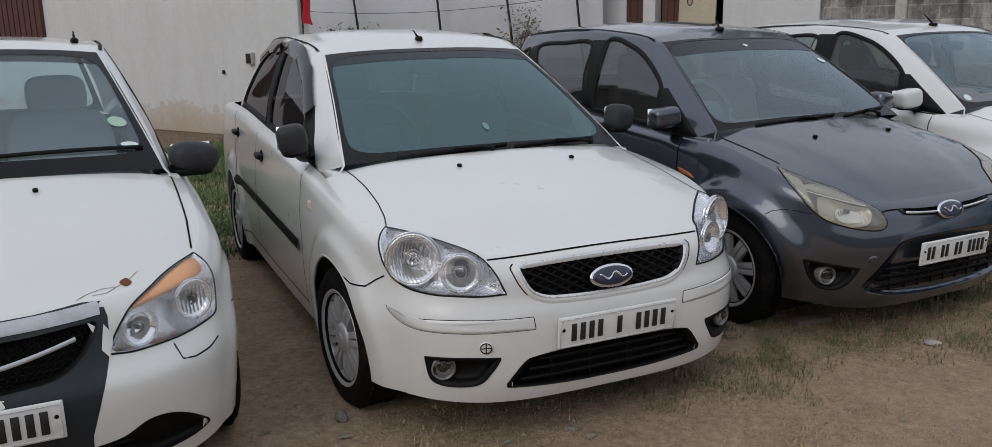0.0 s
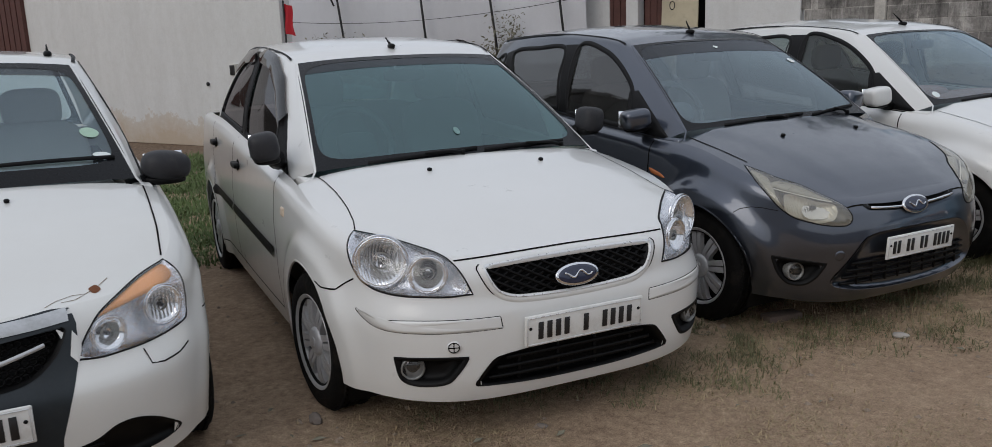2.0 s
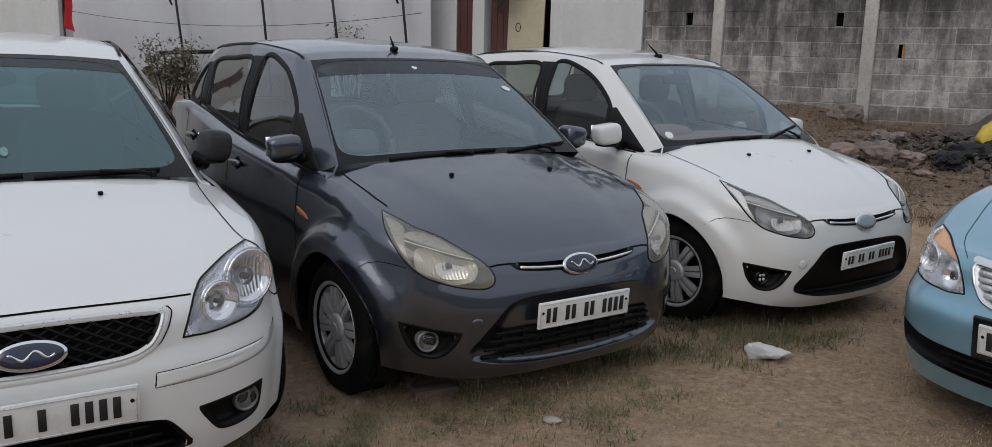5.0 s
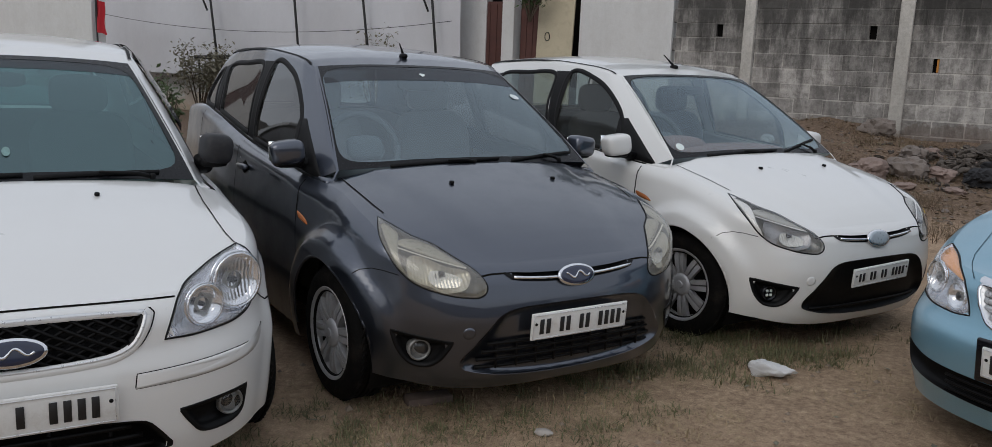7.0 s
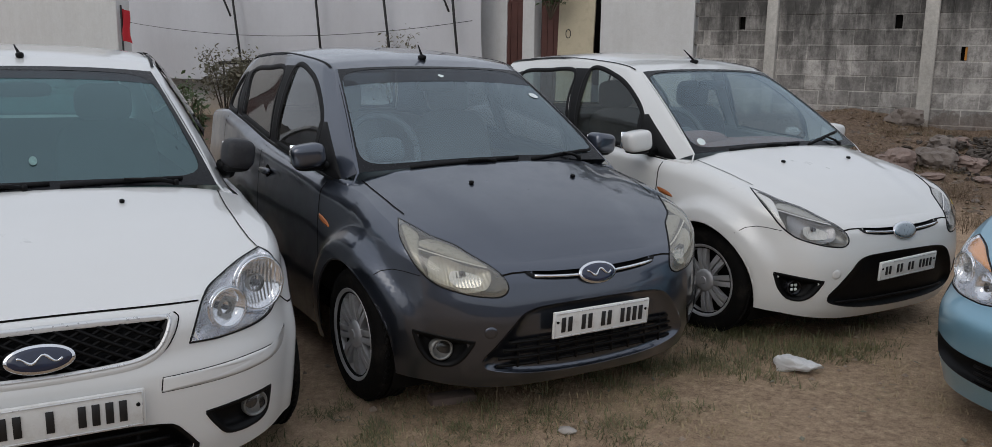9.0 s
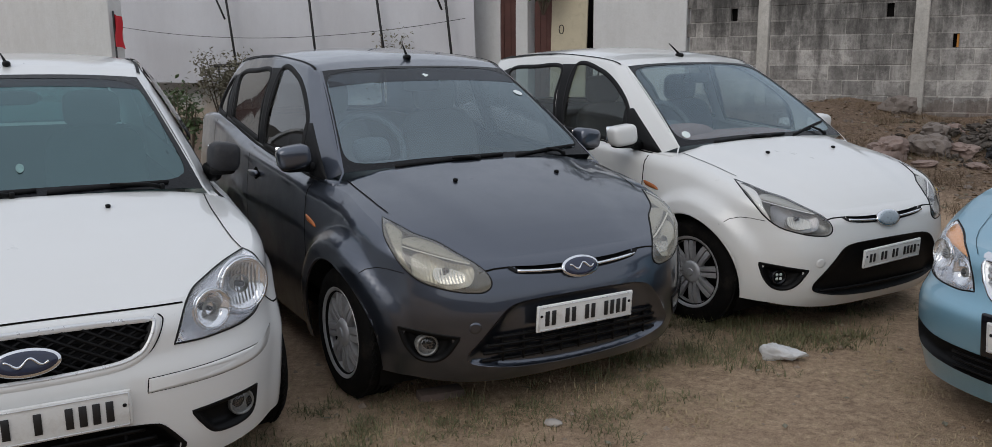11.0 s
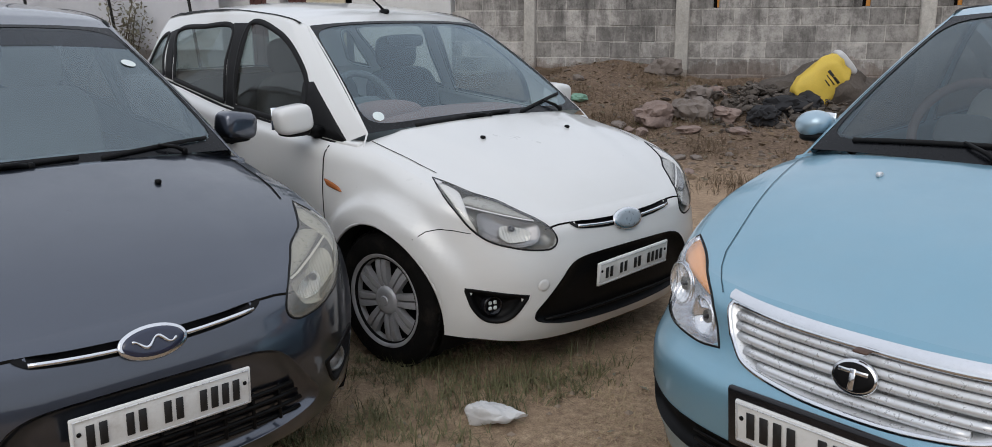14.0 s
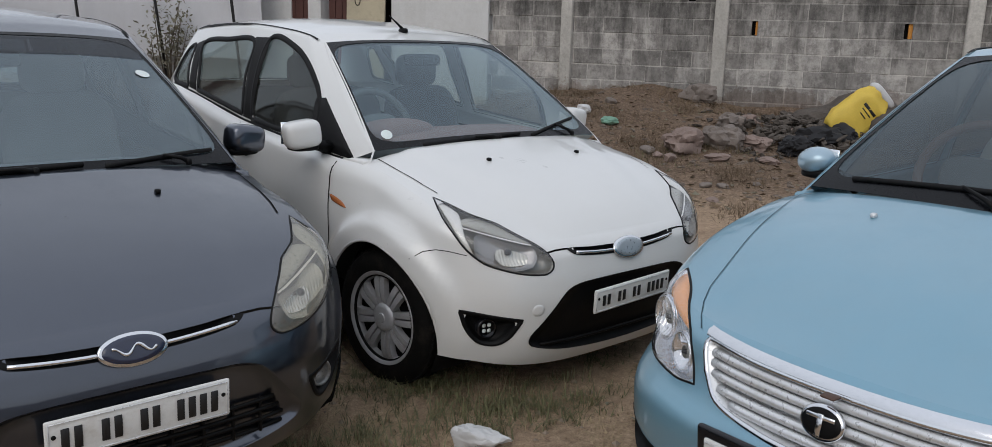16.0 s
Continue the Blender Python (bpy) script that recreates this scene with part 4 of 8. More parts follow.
    ring = [Vector((-0.36, yc + 0.47, S["ws_bot"][2] + 0.055)) + Matrix.Rotation(radians(-28), 3, "X") @ Vector((0.185 * math.cos(a), 0, 0.185 * math.sin(a))) for a in np.linspace(0, 2 * math.pi, 33)]
    sw = part("steering_wheel", tube(ring, 0.018, 8), S.get("wheel_mat", DASH), root)
    part("steering_hub", blob((0.20, 0.06, 0.13), Matrix.Translation((-0.36, yc + 0.45, S["ws_bot"][2] + 0.05)) @ Matrix.Rotation(radians(-28), 4, "X"), 0.6), DASH, sw)
    mp = ws_point(S, 0.0, 0.90, -0.07)
    part("inner_mirror", blob((0.23, 0.03, 0.065), Matrix.Translation(mp), 0.5), BLACK, root)
    # underside and wheels
    # near-black underfloor box, added to stop light under the car
    part("underbody", rbox((1.40, S["L"] - 0.5, 0.10), 0.03, Matrix.Translation((0, S["L"] / 2, 0.245))), GAP, root)
    part("engine_block", rbox((1.10, 0.55, 0.22), 0.05, Matrix.Translation((0, 0.62, 0.36))), GAP, root)
    for y in (S["yf"], S["yr"]):
        for sgn in (1, -1):
            vs, fs = [], []
            n = 28
            for k in range(n + 1):
                a = -0.5 + (math.pi + 1.0) * k / n
                r = S["arch"] + 0.004
                for xx in (S["W"] - 0.055, 0.50):
                    vs.append((sgn * xx, y + r * math.cos(a), S["zw"] + r * math.sin(a)))
            for k in range(n):
                fs.append((2 * k, 2 * k + 1, 2 * k + 3, 2 * k + 2))
            part("wheel_arch_liner", (vs, fs), GAP, root)
            lip = []
            ps = Proj(bvh, "side", sgn)
            for k in range(33):
                a = -0.12 + (math.pi + 0.24) * k / 32
                loc, nor = ps.hit((y + (S["arch"] + 0.012) * math.cos(a), S["zw"] + (S["arch"] + 0.012) * math.sin(a)))
                lip.append(Vector((loc.x - sgn * 0.004, y + S["arch"] * math.cos(a), S["zw"] + S["arch"] * math.sin(a))))
            part("arch_lip", tube(lip, 0.007, 6), S["paint"], root)
            add_wheel(root, sgn * (S["track"]), y, S["zw"], S["wheel"], S["steer"] if y < 1.5 else 0.0, S["spin"] + 17 * sgn)
    # panel gaps
    for sgn in (1, -1):
        ps = Proj(bvh, "side", sgn)
        for line in S["gaps_side"]:
            part("panel_gap", ps.ribbon(line, 0.007, 0.002), GAP, root)
        for hy, hz in S["handles"]:
            loc, nor = ps.hit((hy, hz))
            hd = part("door_handle", blob((0.035, 0.15, 0.035), Matrix.Translation(loc + nor * 0.016), 0.6), S["handle_mat"], root)
            # flat dark patch on the door, painted-in shade of the handle recess
            part("handle_recess", ps.rings(closed_curve([(hy - 0.065, hz), (hy, hz + 0.034), (hy + 0.055, hz), (hy, hz - 0.034)], 32), [(1, 0.001), (0.9, 0.002), (0.5, 0.002), (0, 0.002)]), GAP, hd)
    pt = Proj(bvh, "top")
    for sgn in (1, -1):
        for line in S["gaps_top"]:
            part("panel_gap", pt.ribbon([(sgn * x, y) for x, y in line], S.get("gap_width", 0.006), 0.002), S.get("gap_mat", GAP), root)
    for x, y in S["nozzles"]:
        loc, nor = pt.hit((x, y))
        part("washer_nozzle", blob((0.019, 0.026, 0.016), Matrix.Translation(loc + nor * 0.005), 0.7, 12, 8), S.get("nozzle_mat", BLACK), root)
    # aerial
    ax, ay, lean = S["aerial"]
    loc, nor = Proj(gbvh, "top").hit((ax, ay))
    ab = part("aerial", blob((0.035, 0.07, 0.03), Matrix.Translation(loc + Vector((0, 0, 0.008))), 0.8, 14, 10), BLACK, root)
    part("aerial_rod", tube([loc + Vector((0, 0, 0.012)), loc + Vector((lean * 0.4, 0.012, S["aerial_h"] * 0.5)), loc + Vector((lean, 0.03, S["aerial_h"]))], [0.008, 0.006, 0.003]), BLACK, ab)
    return root


# ---- the three models ----
def front_patch(root, bvh, name, pts, profile, mat, n=60, sharp=(), kind="front", sgn=1, phi=0, label=""):
    pr = Proj(bvh, kind, sgn, phi)
    poly = closed_curve([pr.flat(p) if len(p) == 3 else np.array(p, float) for p in pts], n, sharp)
    ob = part(name, pr.rings(poly, profile), mat, root, label) if profile else None
    return pr, poly, ob


def mirror_pts(pts):
    """An outline from its right half: rows of (x, z), top to bottom."""
    return [(x, z) for x, z in pts] + [(-x, z) for x, z in reversed(pts) if x > 0]


def slat(root, bvh, z, half, y_in, thick, high, mat, name="slat", arc=0.0, n=18):
    """A bar across an opening, following the nose at a depth y_in behind it."""
    pr = Proj(bvh, "front")
    pts = []
    for x in np.linspace(-half, half, n):
        loc, _ = pr.hit((x, z))
        pts.append((x, loc.y + y_in, z + arc * (x / half) ** 2))
    vs, fs = tube(pts, high / 2, 8, 1.0)
    return part(name, (vs, fs), mat, root)


RECESS = [(1.0, 0.003), (0.96, 0.002), (0.935, -0.03), (0.80, -0.055), (0.4, -0.06), (0.0, -0.06)]


def figo_front(S, root, bvh):
    cuts = []
    lamp_line = [(0.688, 0.418, 0.796), (0.655, 0.335, 0.772), (0.625, 0.265, 0.750), (0.594, 0.226, 0.738), (0.558, 0.185, 0.724), (0.508, 0.128, 0.683), (0.455, 0.070, 0.642), (0.420, 0.035, 0.606), (0.405, 0.014, 0.572), (0.418, 0.006, 0.545), (0.455, 0.010, 0.533), (0.525, 0.050, 0.532), (0.588, 0.095, 0.545), (0.642, 0.150, 0.565), (0.685, 0.205, 0.612), (0.712, 0.250, 0.672), (0.722, 0.315, 0.735)]
    for sgn in (1, -1):
        pr, poly = headlamp(root, bvh, sgn, lamp_line, 40, S["lamp_bezel"], S["lamp_lens"],
                            [], sharp=(0,), amber=None)
        cuts.append((pr, poly, 1.2))
        lay = lambda pts, n: closed_curve([pr.flat((sgn * x, y, z)) for x, y, z in pts], n)  # noqa: E731
        side = lay([(0.685, 0.392, 0.780), (0.655, 0.310, 0.752), (0.668, 0.262, 0.718), (0.690, 0.205, 0.662), (0.682, 0.165, 0.612), (0.694, 0.205, 0.630), (0.704, 0.250, 0.680), (0.698, 0.320, 0.728)], 64)
        part("lamp_side_reflector", pr.rings(side, [(1.0, -0.010), (0.85, -0.003), (0.4, -0.003), (0.0, -0.003)]), S["lamp_side"], root)
        up = lay([(0.678, 0.262, 0.712), (0.640, 0.268, 0.734), (0.592, 0.232, 0.734), (0.535, 0.182, 0.719), (0.488, 0.128, 0.682), (0.462, 0.080, 0.643), (0.570, 0.156, 0.670)], 56)
        part("lamp_reflector", pr.rings(up, [(1.0, -0.014), (0.9, -0.007), (0.4, -0.007), (0.0, -0.007)]), S["lamp_upper"], root)
        bowl_line = lay([(0.656, 0.193, 0.675), (0.607, 0.180, 0.672), (0.540, 0.110, 0.646), (0.466, 0.068, 0.629), (0.470, 0.040, 0.601), (0.500, 0.030, 0.571), (0.570, 0.052, 0.562), (0.645, 0.102, 0.572), (0.676, 0.150, 0.600), (0.680, 0.165, 0.631)], 60)
        low = part("lamp_bowl", pr.rings(bowl_line, [(1.0, -0.014), (0.92, -0.024), (0.6, -0.046), (0.3, -0.052), (0.0, -0.052)]), S["lamp_lower"], root)
        # brighter patch painted in for the reflection inside the bowl
        glint_line = lay([(0.600, 0.120, 0.640), (0.520, 0.080, 0.622), (0.495, 0.050, 0.598), (0.530, 0.050, 0.585), (0.600, 0.075, 0.590), (0.625, 0.100, 0.615)], 48)
        part("reflector_core", pr.rings(glint_line, [(1.0, -0.036), (0.7, -0.040), (0.3, -0.046), (0.0, -0.046)]), S["lamp_glint"], low)
        loc, _ = pr.hit(pr.flat((sgn * 0.575, 0.09, 0.612)))
        part("bulb", blob((0.024, 0.030, 0.024), Matrix.Translation(loc + pr.level * 0.032), 0.8, 14, 10), BULB, low)
        part("lamp_ridge", pr.ribbon([pr.flat((sgn * x, y, z)) for x, y, z in [(0.690, 0.255, 0.704), (0.640, 0.205, 0.690), (0.570, 0.150, 0.668), (0.500, 0.100, 0.648), (0.462, 0.080, 0.638)]], 0.006, -0.006), S["lamp_lens_rim"], root)
        # fog lamp pocket
        pr2, poly2, pk = front_patch(root, bvh, "fog_pocket", [(sgn * x, y, z) for x, y, z in [(0.712, 0.220, 0.395), (0.516, 0.072, 0.358), (0.556, 0.099, 0.288), (0.598, 0.131, 0.257), (0.650, 0.174, 0.266), (0.688, 0.204, 0.318)]],
                                     [(1.0, 0.004), (0.86, 0.003), (0.80, -0.025), (0.5, -0.04), (0.0, -0.04)], BLACK, 60, (0, 1), "diag", sgn, 30)
        cuts.append((pr2, poly2, 1.0))
        part("pocket_rim", pr2.band(poly2, 0.007, 0.003, 0.003), BLACK, pk)
        loc, _ = pr2.hit(pr2.flat((sgn * 0.628, 0.145, 0.318)))
        fm = Matrix.Translation(loc - pr2.d * -0.030) @ (-pr2.d * 0.5 + Vector((0, -0.5, 0))).normalized().to_track_quat("Z", "Y").to_matrix().to_4x4()
        if S["fog"]:
            fg = part("fog_lamp", lathe([(0.045, -0.03), (0.045, 0.012), (0.037, 0.018), (0.036, 0.0), (0.015, -0.02), (0.0, -0.022)], 28, fm, close=False), FOGBOWL, pk)
            part("fog_glass", lathe([(0.036, 0.008), (0.03, 0.014), (0.015, 0.018), (0.0, 0.019)], 24, fm, close=False), LENS, fg)
        else:
            fg = part("fog_lamp", lathe([(0.042, -0.03), (0.042, 0.006), (0.034, 0.010), (0.030, -0.01), (0.0, -0.012)], 24, fm, close=False), GLOSSBLACK, pk)
            for dx, dz in ((-0.011, 0.011), (0.011, 0.011), (-0.011, -0.011), (0.011, -0.011)):
                part("led", rbox((0.015, 0.015, 0.008), 0.003, fm @ Matrix.Translation((dx, dz, 0.0)), 1), STICKER_W, fg)
    # lower mouth
    mouth = mirror_pts([(0.0, 0.488), (0.27, 0.484), (0.355, 0.462), (0.415, 0.400), (0.460, 0.344), (0.508, 0.278), (0.488, 0.242), (0.36, 0.212), (0.18, 0.196), (0.0, 0.190)])
    pr, poly, mo = front_patch(root, bvh, "lower_mouth", mouth, [(1.0, 0.004), (0.985, 0.001), (0.955, -0.022), (0.80, -0.030), (0.4, -0.032), (0.0, -0.032)], S["mouth"], 90)
    cuts.append((pr, poly, 0.6))
    for z in (0.245, 0.278, 0.311, 0.344) if S["fog"] else (0.240,):
        slat(mo, bvh, z, 0.44 - max(0, z - 0.28) * 0.6, 0.018, 0.01, 0.014, BLACK)
    for x in np.linspace(-0.36, 0.36, 9) if S["fog"] else ():
        loc, _ = pr.hit((x, 0.295))
        part("upright", rbox((0.010, 0.012, 0.115), 0.003, Matrix.Translation((x, loc.y + 0.022, 0.295)), 1), BLACK, mo)
    # slit under the bonnet with its bright bar
    slit = mirror_pts([(0.0, 0.604), (0.20, 0.609), (0.31, 0.617), (0.325, 0.611), (0.29, 0.590), (0.15, 0.574), (0.0, 0.570)])
    pr, poly, gl = front_patch(root, bvh, "upper_grille", slit, [(1.0, 0.003), (0.93, 0.001), (0.80, -0.02), (0.0, -0.03)], BLACK, 90)
    cuts.append((pr, poly, 0.6))
    for sgn in (1, -1):
        part("panel_gap", pr.ribbon([(sgn * 0.315, 0.614), (sgn * 0.38, 0.614), (sgn * 0.448, 0.606)], 0.006, 0.001), GAP, root)
    slat(gl, bvh, 0.583, 0.295, -0.002, 0.01, 0.013, CHROME, "bright_bar", 0.018)
    loc, _ = pr.hit((0, 0.585))
    badge(root, (0, loc.y - 0.006, 0.585), 0.092, 0.046, S["badge_core"], -22, S["badge_mark"])
    loc, _ = pr.hit((0, 0.405))
    number_plate(root, (S["plate_x"], loc.y - 0.012, 0.405), S["plate"], S["plate_groups"], 4, S["plate_roll"], char=S.get("char", 0.020), high=S.get("char_h", 0.062), gap=0.0115)
    # towing eye lid, seams
    front_patch(root, bvh, "tow_cap", [(-0.485 + 0.024 * math.cos(a), 0.396 + 0.024 * math.sin(a)) for a in np.linspace(0, 2 * math.pi, 12, endpoint=False)], [(1, 0.001), (0.94, 0.003), (0.5, 0.004), (0, 0.004)], S["tow"], 36)
    for sgn in (1, -1):
        pd = Proj(bvh, "diag", sgn, 50)
        part("panel_gap", pd.ribbon([pd.flat((sgn * x, y, z)) for x, y, z in [(0.692, 0.190, 0.608), (0.735, 0.245, 0.618), (0.765, 0.290, 0.619), (0.795, 0.335, 0.607), (0.838, 0.368, 0.575)]], 0.0032, 0.0006), GAP, root)
        ps = Proj(bvh, "side", sgn)
        part("side_indicator", ps.rings(closed_curve([(0.862, 0.690), (0.895, 0.714), (0.985, 0.734), (0.965, 0.708)], 36), [(1, 0.002), (0.85, 0.006), (0.4, 0.008), (0, 0.008)]), SIDEAMBER, root, "orange side indicator")
    return cuts


def figo(**kw):
    S = dict(W=0.830, crease=(0.30, 0.29, 0.008), rim=0.015, cowl_rim=0.05, cowl_taper=0.4, L=3.62, Lf=0.60, Lr=0.35, p=3.6, q=2.2, flat=7.0, low=(3.5, 2.1, 0.57), low_z=(0.46, 0.62), wing=0.055, seal=0.017, wy=[(0.5, 1.0), (1.6, 1.005), (2.8, 1.0), (3.6, 0.96)],
             nose=[(0.12, 0.05), (0.20, 0.0), (0.30, -0.030), (0.42, -0.042), (0.50, -0.030), (0.56, -0.012), (0.62, 0.005), (0.70, 0.03)],
             tail=[(0.2, 0.02), (0.5, 0.0), (0.9, 0.04), (1.1, 0.08)],
             side=[(0.15, 0.955), (0.30, 0.985), (0.50, 1.0), (0.66, 1.0), (0.80, 0.985), (0.95, 0.962), (1.1, 0.94)],
             zt=[(0.0, 0.640), (0.06, 0.656), (0.25, 0.733), (0.42, 0.788), (0.70, 0.852), (0.85, 0.872), (1.0, 0.880), (1.25, 0.898), (2.0, 0.958), (2.7, 1.055), (3.05, 1.090), (3.62, 1.06)],
             zb=[(0.0, 0.140), (0.1, 0.165), (0.25, 0.195), (0.4, 0.205), (1.0, 0.17), (2.5, 0.17), (3.62, 0.24)],
             zc=[(0.0, 0.640), (0.08, 0.692), (0.25, 0.772), (0.50, 0.853), (0.83, 0.940)], zd=[(3.0, 1.11), (3.62, 1.06)],
             round=[(0.0, 0.05), (0.2, 0.04), (0.6, 0.04), (1.1, 0.05), (3.6, 0.045)], cowl=0.86, deck=3.25, bow=0.04,
             yf=0.595, yr=2.98, zw=0.275, arch=0.328, flare=0.042, track=0.738, wheel="paddle", steer=2.0, spin=8.0,
             ws_bot=(0.690, 0.855, 0.922), ws_top=(0.540, 1.520, 1.366), ws_rise=0.018, top_bow=0.02,
             gl_f=0.985, gl_r=3.06, roof_f=1.62, roof_r=3.06, roof_x=[(1.5, 0.560), (2.2, 0.580), (3.1, 0.545)],
             roof_z=[(1.5, 1.376), (1.8, 1.422), (2.3, 1.450), (2.8, 1.440), (3.15, 1.400)], crown=[(1.5, 0.020), (1.8, 0.036), (2.3, 0.046), (3.1, 0.036)],
             rs_bot=(0.62, 3.40, 1.06), rs_top=(0.50, 3.13, 1.39),
             doors=(1.00, 1.985, 2.85), bonnet_x=[(0, 0.34), (0.05, 0.42), (0.2, 0.54), (0.46, 0.665), (0.86, 0.70)], bonnet_y0=0.015, bump_y=0.50, bump_z=[(0, 0.64), (0.4, 0.62), (0.7, 0.60), (0.82, 0.56)],
             windows=[([(1.27, 0.922), (1.30, 1.100), (1.47, 1.240), (1.69, 1.342), (1.955, 1.380), (1.968, 1.15), (1.918, 0.972)], GLASS_N), ([(2.035, 0.990), (2.09, 1.18), (2.12, 1.362), (2.45, 1.365), (2.78, 1.340), (2.70, 1.18), (2.66, 1.075)], GLASS_N), ([(2.80, 1.085), (2.87, 1.20), (2.90, 1.315), (2.985, 1.30), (3.03, 1.20), (3.03, 1.115)], GLASS_D)],
             sharp_win=(0, 6), black=[[(0.930, 0.880), (1.30, 0.914), (1.335, 1.12), (1.27, 1.125), (1.10, 1.005)], [(1.925, 0.965), (2.02, 0.975), (2.115, 1.385), (1.945, 1.385)], [(2.68, 1.068), (2.78, 1.082), (2.885, 1.335), (2.80, 1.355)]],
             belt=[(1.0, 0.874), (1.4, 0.905), (2.0, 0.955), (2.7, 1.052), (3.03, 1.085)],
             gutter=[(0.548, 1.56), (0.562, 1.8), (0.575, 2.3), (0.56, 2.8), (0.54, 3.05)],
             gaps_side=[[(1.005, 0.87), (0.995, 0.70), (0.985, 0.55), (0.99, 0.30), (1.03, 0.22)], [(1.985, 0.95), (1.99, 0.6), (1.975, 0.25)], [(2.84, 1.06), (2.86, 0.85), (2.74, 0.62), (2.62, 0.5)]],
             gaps_top=[[(0.650, 0.440), (0.664, 0.52), (0.671, 0.62), (0.674, 0.75), (0.676, 0.86)]],
             handles=[(1.83, 0.83), (2.70, 0.90)], nozzles=[(-0.25, 0.60), (0.30, 0.60)], aerial=(0.0, 1.63, -0.01), aerial_h=0.06,
             bench=2.50, seat_top=1.12, front=figo_front, fabric=FABRIC, ws_glass=GLASS_N, rs_glass=GLASS_N)
    S.update(kw)
    if "side_glass" in S:
        S["windows"] = [(w, S["side_glass"]) for w, _ in S["windows"]]
    S.setdefault("roof_paint", S["paint"])
    return S


def fiesta_front(S, root, bvh):
    cuts = []
    lamp_line = [(0.714, 0.392, 0.787), (0.620, 0.290, 0.768), (0.545, 0.205, 0.743), (0.490, 0.145, 0.720), (0.455, 0.088, 0.693), (0.428, 0.042, 0.647), (0.402, 0.018, 0.581), (0.499, 0.047, 0.579), (0.612, 0.117, 0.582), (0.679, 0.188, 0.591), (0.716, 0.248, 0.611), (0.744, 0.305, 0.660), (0.750, 0.345, 0.731)]
    for sgn in (1, -1):
        pr, poly = headlamp(root, bvh, sgn, lamp_line, 42, BRIGHT, LENS, [(0.668, 0.215, 0.686, 0.082, FLUTED), (0.540, 0.09, 0.652, 0.058, REFLECT)], sharp=(0, 6))
        cuts.append((pr, poly, 1.2))
        pr2, poly2, pk = front_patch(root, bvh, "fog_pocket", [(sgn * x, y, z) for x, y, z in [(0.668, 0.130, 0.362), (0.55, 0.045, 0.364), (0.437, 0.0, 0.360), (0.463, 0.01, 0.318), (0.510, 0.030, 0.268), (0.602, 0.084, 0.260), (0.650, 0.120, 0.282)]],
                                     [(1.0, 0.003), (0.86, 0.002), (0.80, -0.03), (0.5, -0.045), (0.0, -0.045)], BLACK, 63, (0, 2), "diag", sgn, 30)
        cuts.append((pr2, poly2, 1.0))
        part("pocket_rim", pr2.band(poly2, 0.006, 0.003, 0.003), BLACK, pk)
        loc, _ = pr2.hit(pr2.flat((sgn * 0.622, 0.090, 0.318)))
        fm = Matrix.Translation(loc + pr2.d * 0.028) @ (-pr2.d * 0.5 + Vector((0, -0.5, 0))).normalized().to_track_quat("Z", "Y").to_matrix().to_4x4()
        fg = part("fog_lamp", lathe([(0.044, -0.03), (0.044, 0.012), (0.038, 0.018), (0.036, 0.0), (0.015, -0.02), (0.0, -0.022)], 28, fm, close=False), FOGBOWL, pk)
        part("fog_glass", lathe([(0.037, 0.008), (0.03, 0.014), (0.015, 0.018), (0.0, 0.019)], 24, fm, close=False), LENS, fg)
        # rub strip on the bumper corner
        strip = [(sgn * x, y, z) for x, y, z in [(0.757, 0.270, 0.523), (0.712, 0.181, 0.500), (0.588, 0.066, 0.502), (0.318, -0.021, 0.497), (0.312, -0.026, 0.455), (0.554, 0.039, 0.457), (0.680, 0.138, 0.462), (0.727, 0.202, 0.480)]]
        front_patch(root, bvh, "bumper_strip", strip, [(1.0, 0.0), (0.985, 0.003), (0.6, 0.004), (0.3, 0.004), (0.0, 0.004)], S["paint"], 64, (3, 4), "diag", sgn, 35)
        prs = Proj(bvh, "diag", sgn, 35)
        part("strip_shadow_gap", prs.band(closed_curve([prs.flat(p) for p in strip], 64, (3, 4)), 0.003, 0.001, 0.001), GAP, root)
    grille = mirror_pts([(0.0, 0.680), (0.20, 0.678), (0.346, 0.672), (0.354, 0.660), (0.335, 0.612), (0.305, 0.575), (0.245, 0.553), (0.12, 0.545), (0.0, 0.543)])
    pr, poly, gr = front_patch(root, bvh, "grille", grille, RECESS, BLACK, 96, (2, 14))
    cuts.append((pr, poly, 0.6))
    part("grille_surround", pr.band(poly, 0.020, 0.010, 0.007), S["paint"], gr)
    part("panel_gap", pr.ribbon([(x, 0.7025 - 0.04 * abs(x) ** 2) for x in np.linspace(-0.445, 0.445, 30)], 0.0045, 0.001), GAP, root)
    part("surround_line", pr.band(shrink(poly, 1.065), 0.004, 0.001, 0.002), GAP, gr)
    part("surround_edge", pr.band(poly, 0.002, 0.008, 0.009), SILVER, gr)
    mesh_v, mesh_f = [], []
    small = shrink(poly, 0.97)
    for dirn in (-1, 1):
        for c in np.arange(-0.9, 0.9, 0.056):
            run = []
            for t in np.linspace(0, 1, 50):
                z = 0.53 + 0.17 * t
                x = c + dirn * (z - 0.6) * 1.9
                if inside(small, x, z):
                    loc, _ = pr.hit((x, z))
                    run.append((x, loc.y + 0.012 + 0.003 * dirn, z))
            if len(run) > 2:
                v, f = tube(run[::3] + [run[-1]], 0.0056, 5)
                mesh_f += [tuple(i + len(mesh_v) for i in q) for q in f]
                mesh_v += v
    part("grille_mesh", (mesh_v, mesh_f), BLACK, gr)
    loc, _ = pr.hit((0, 0.607))
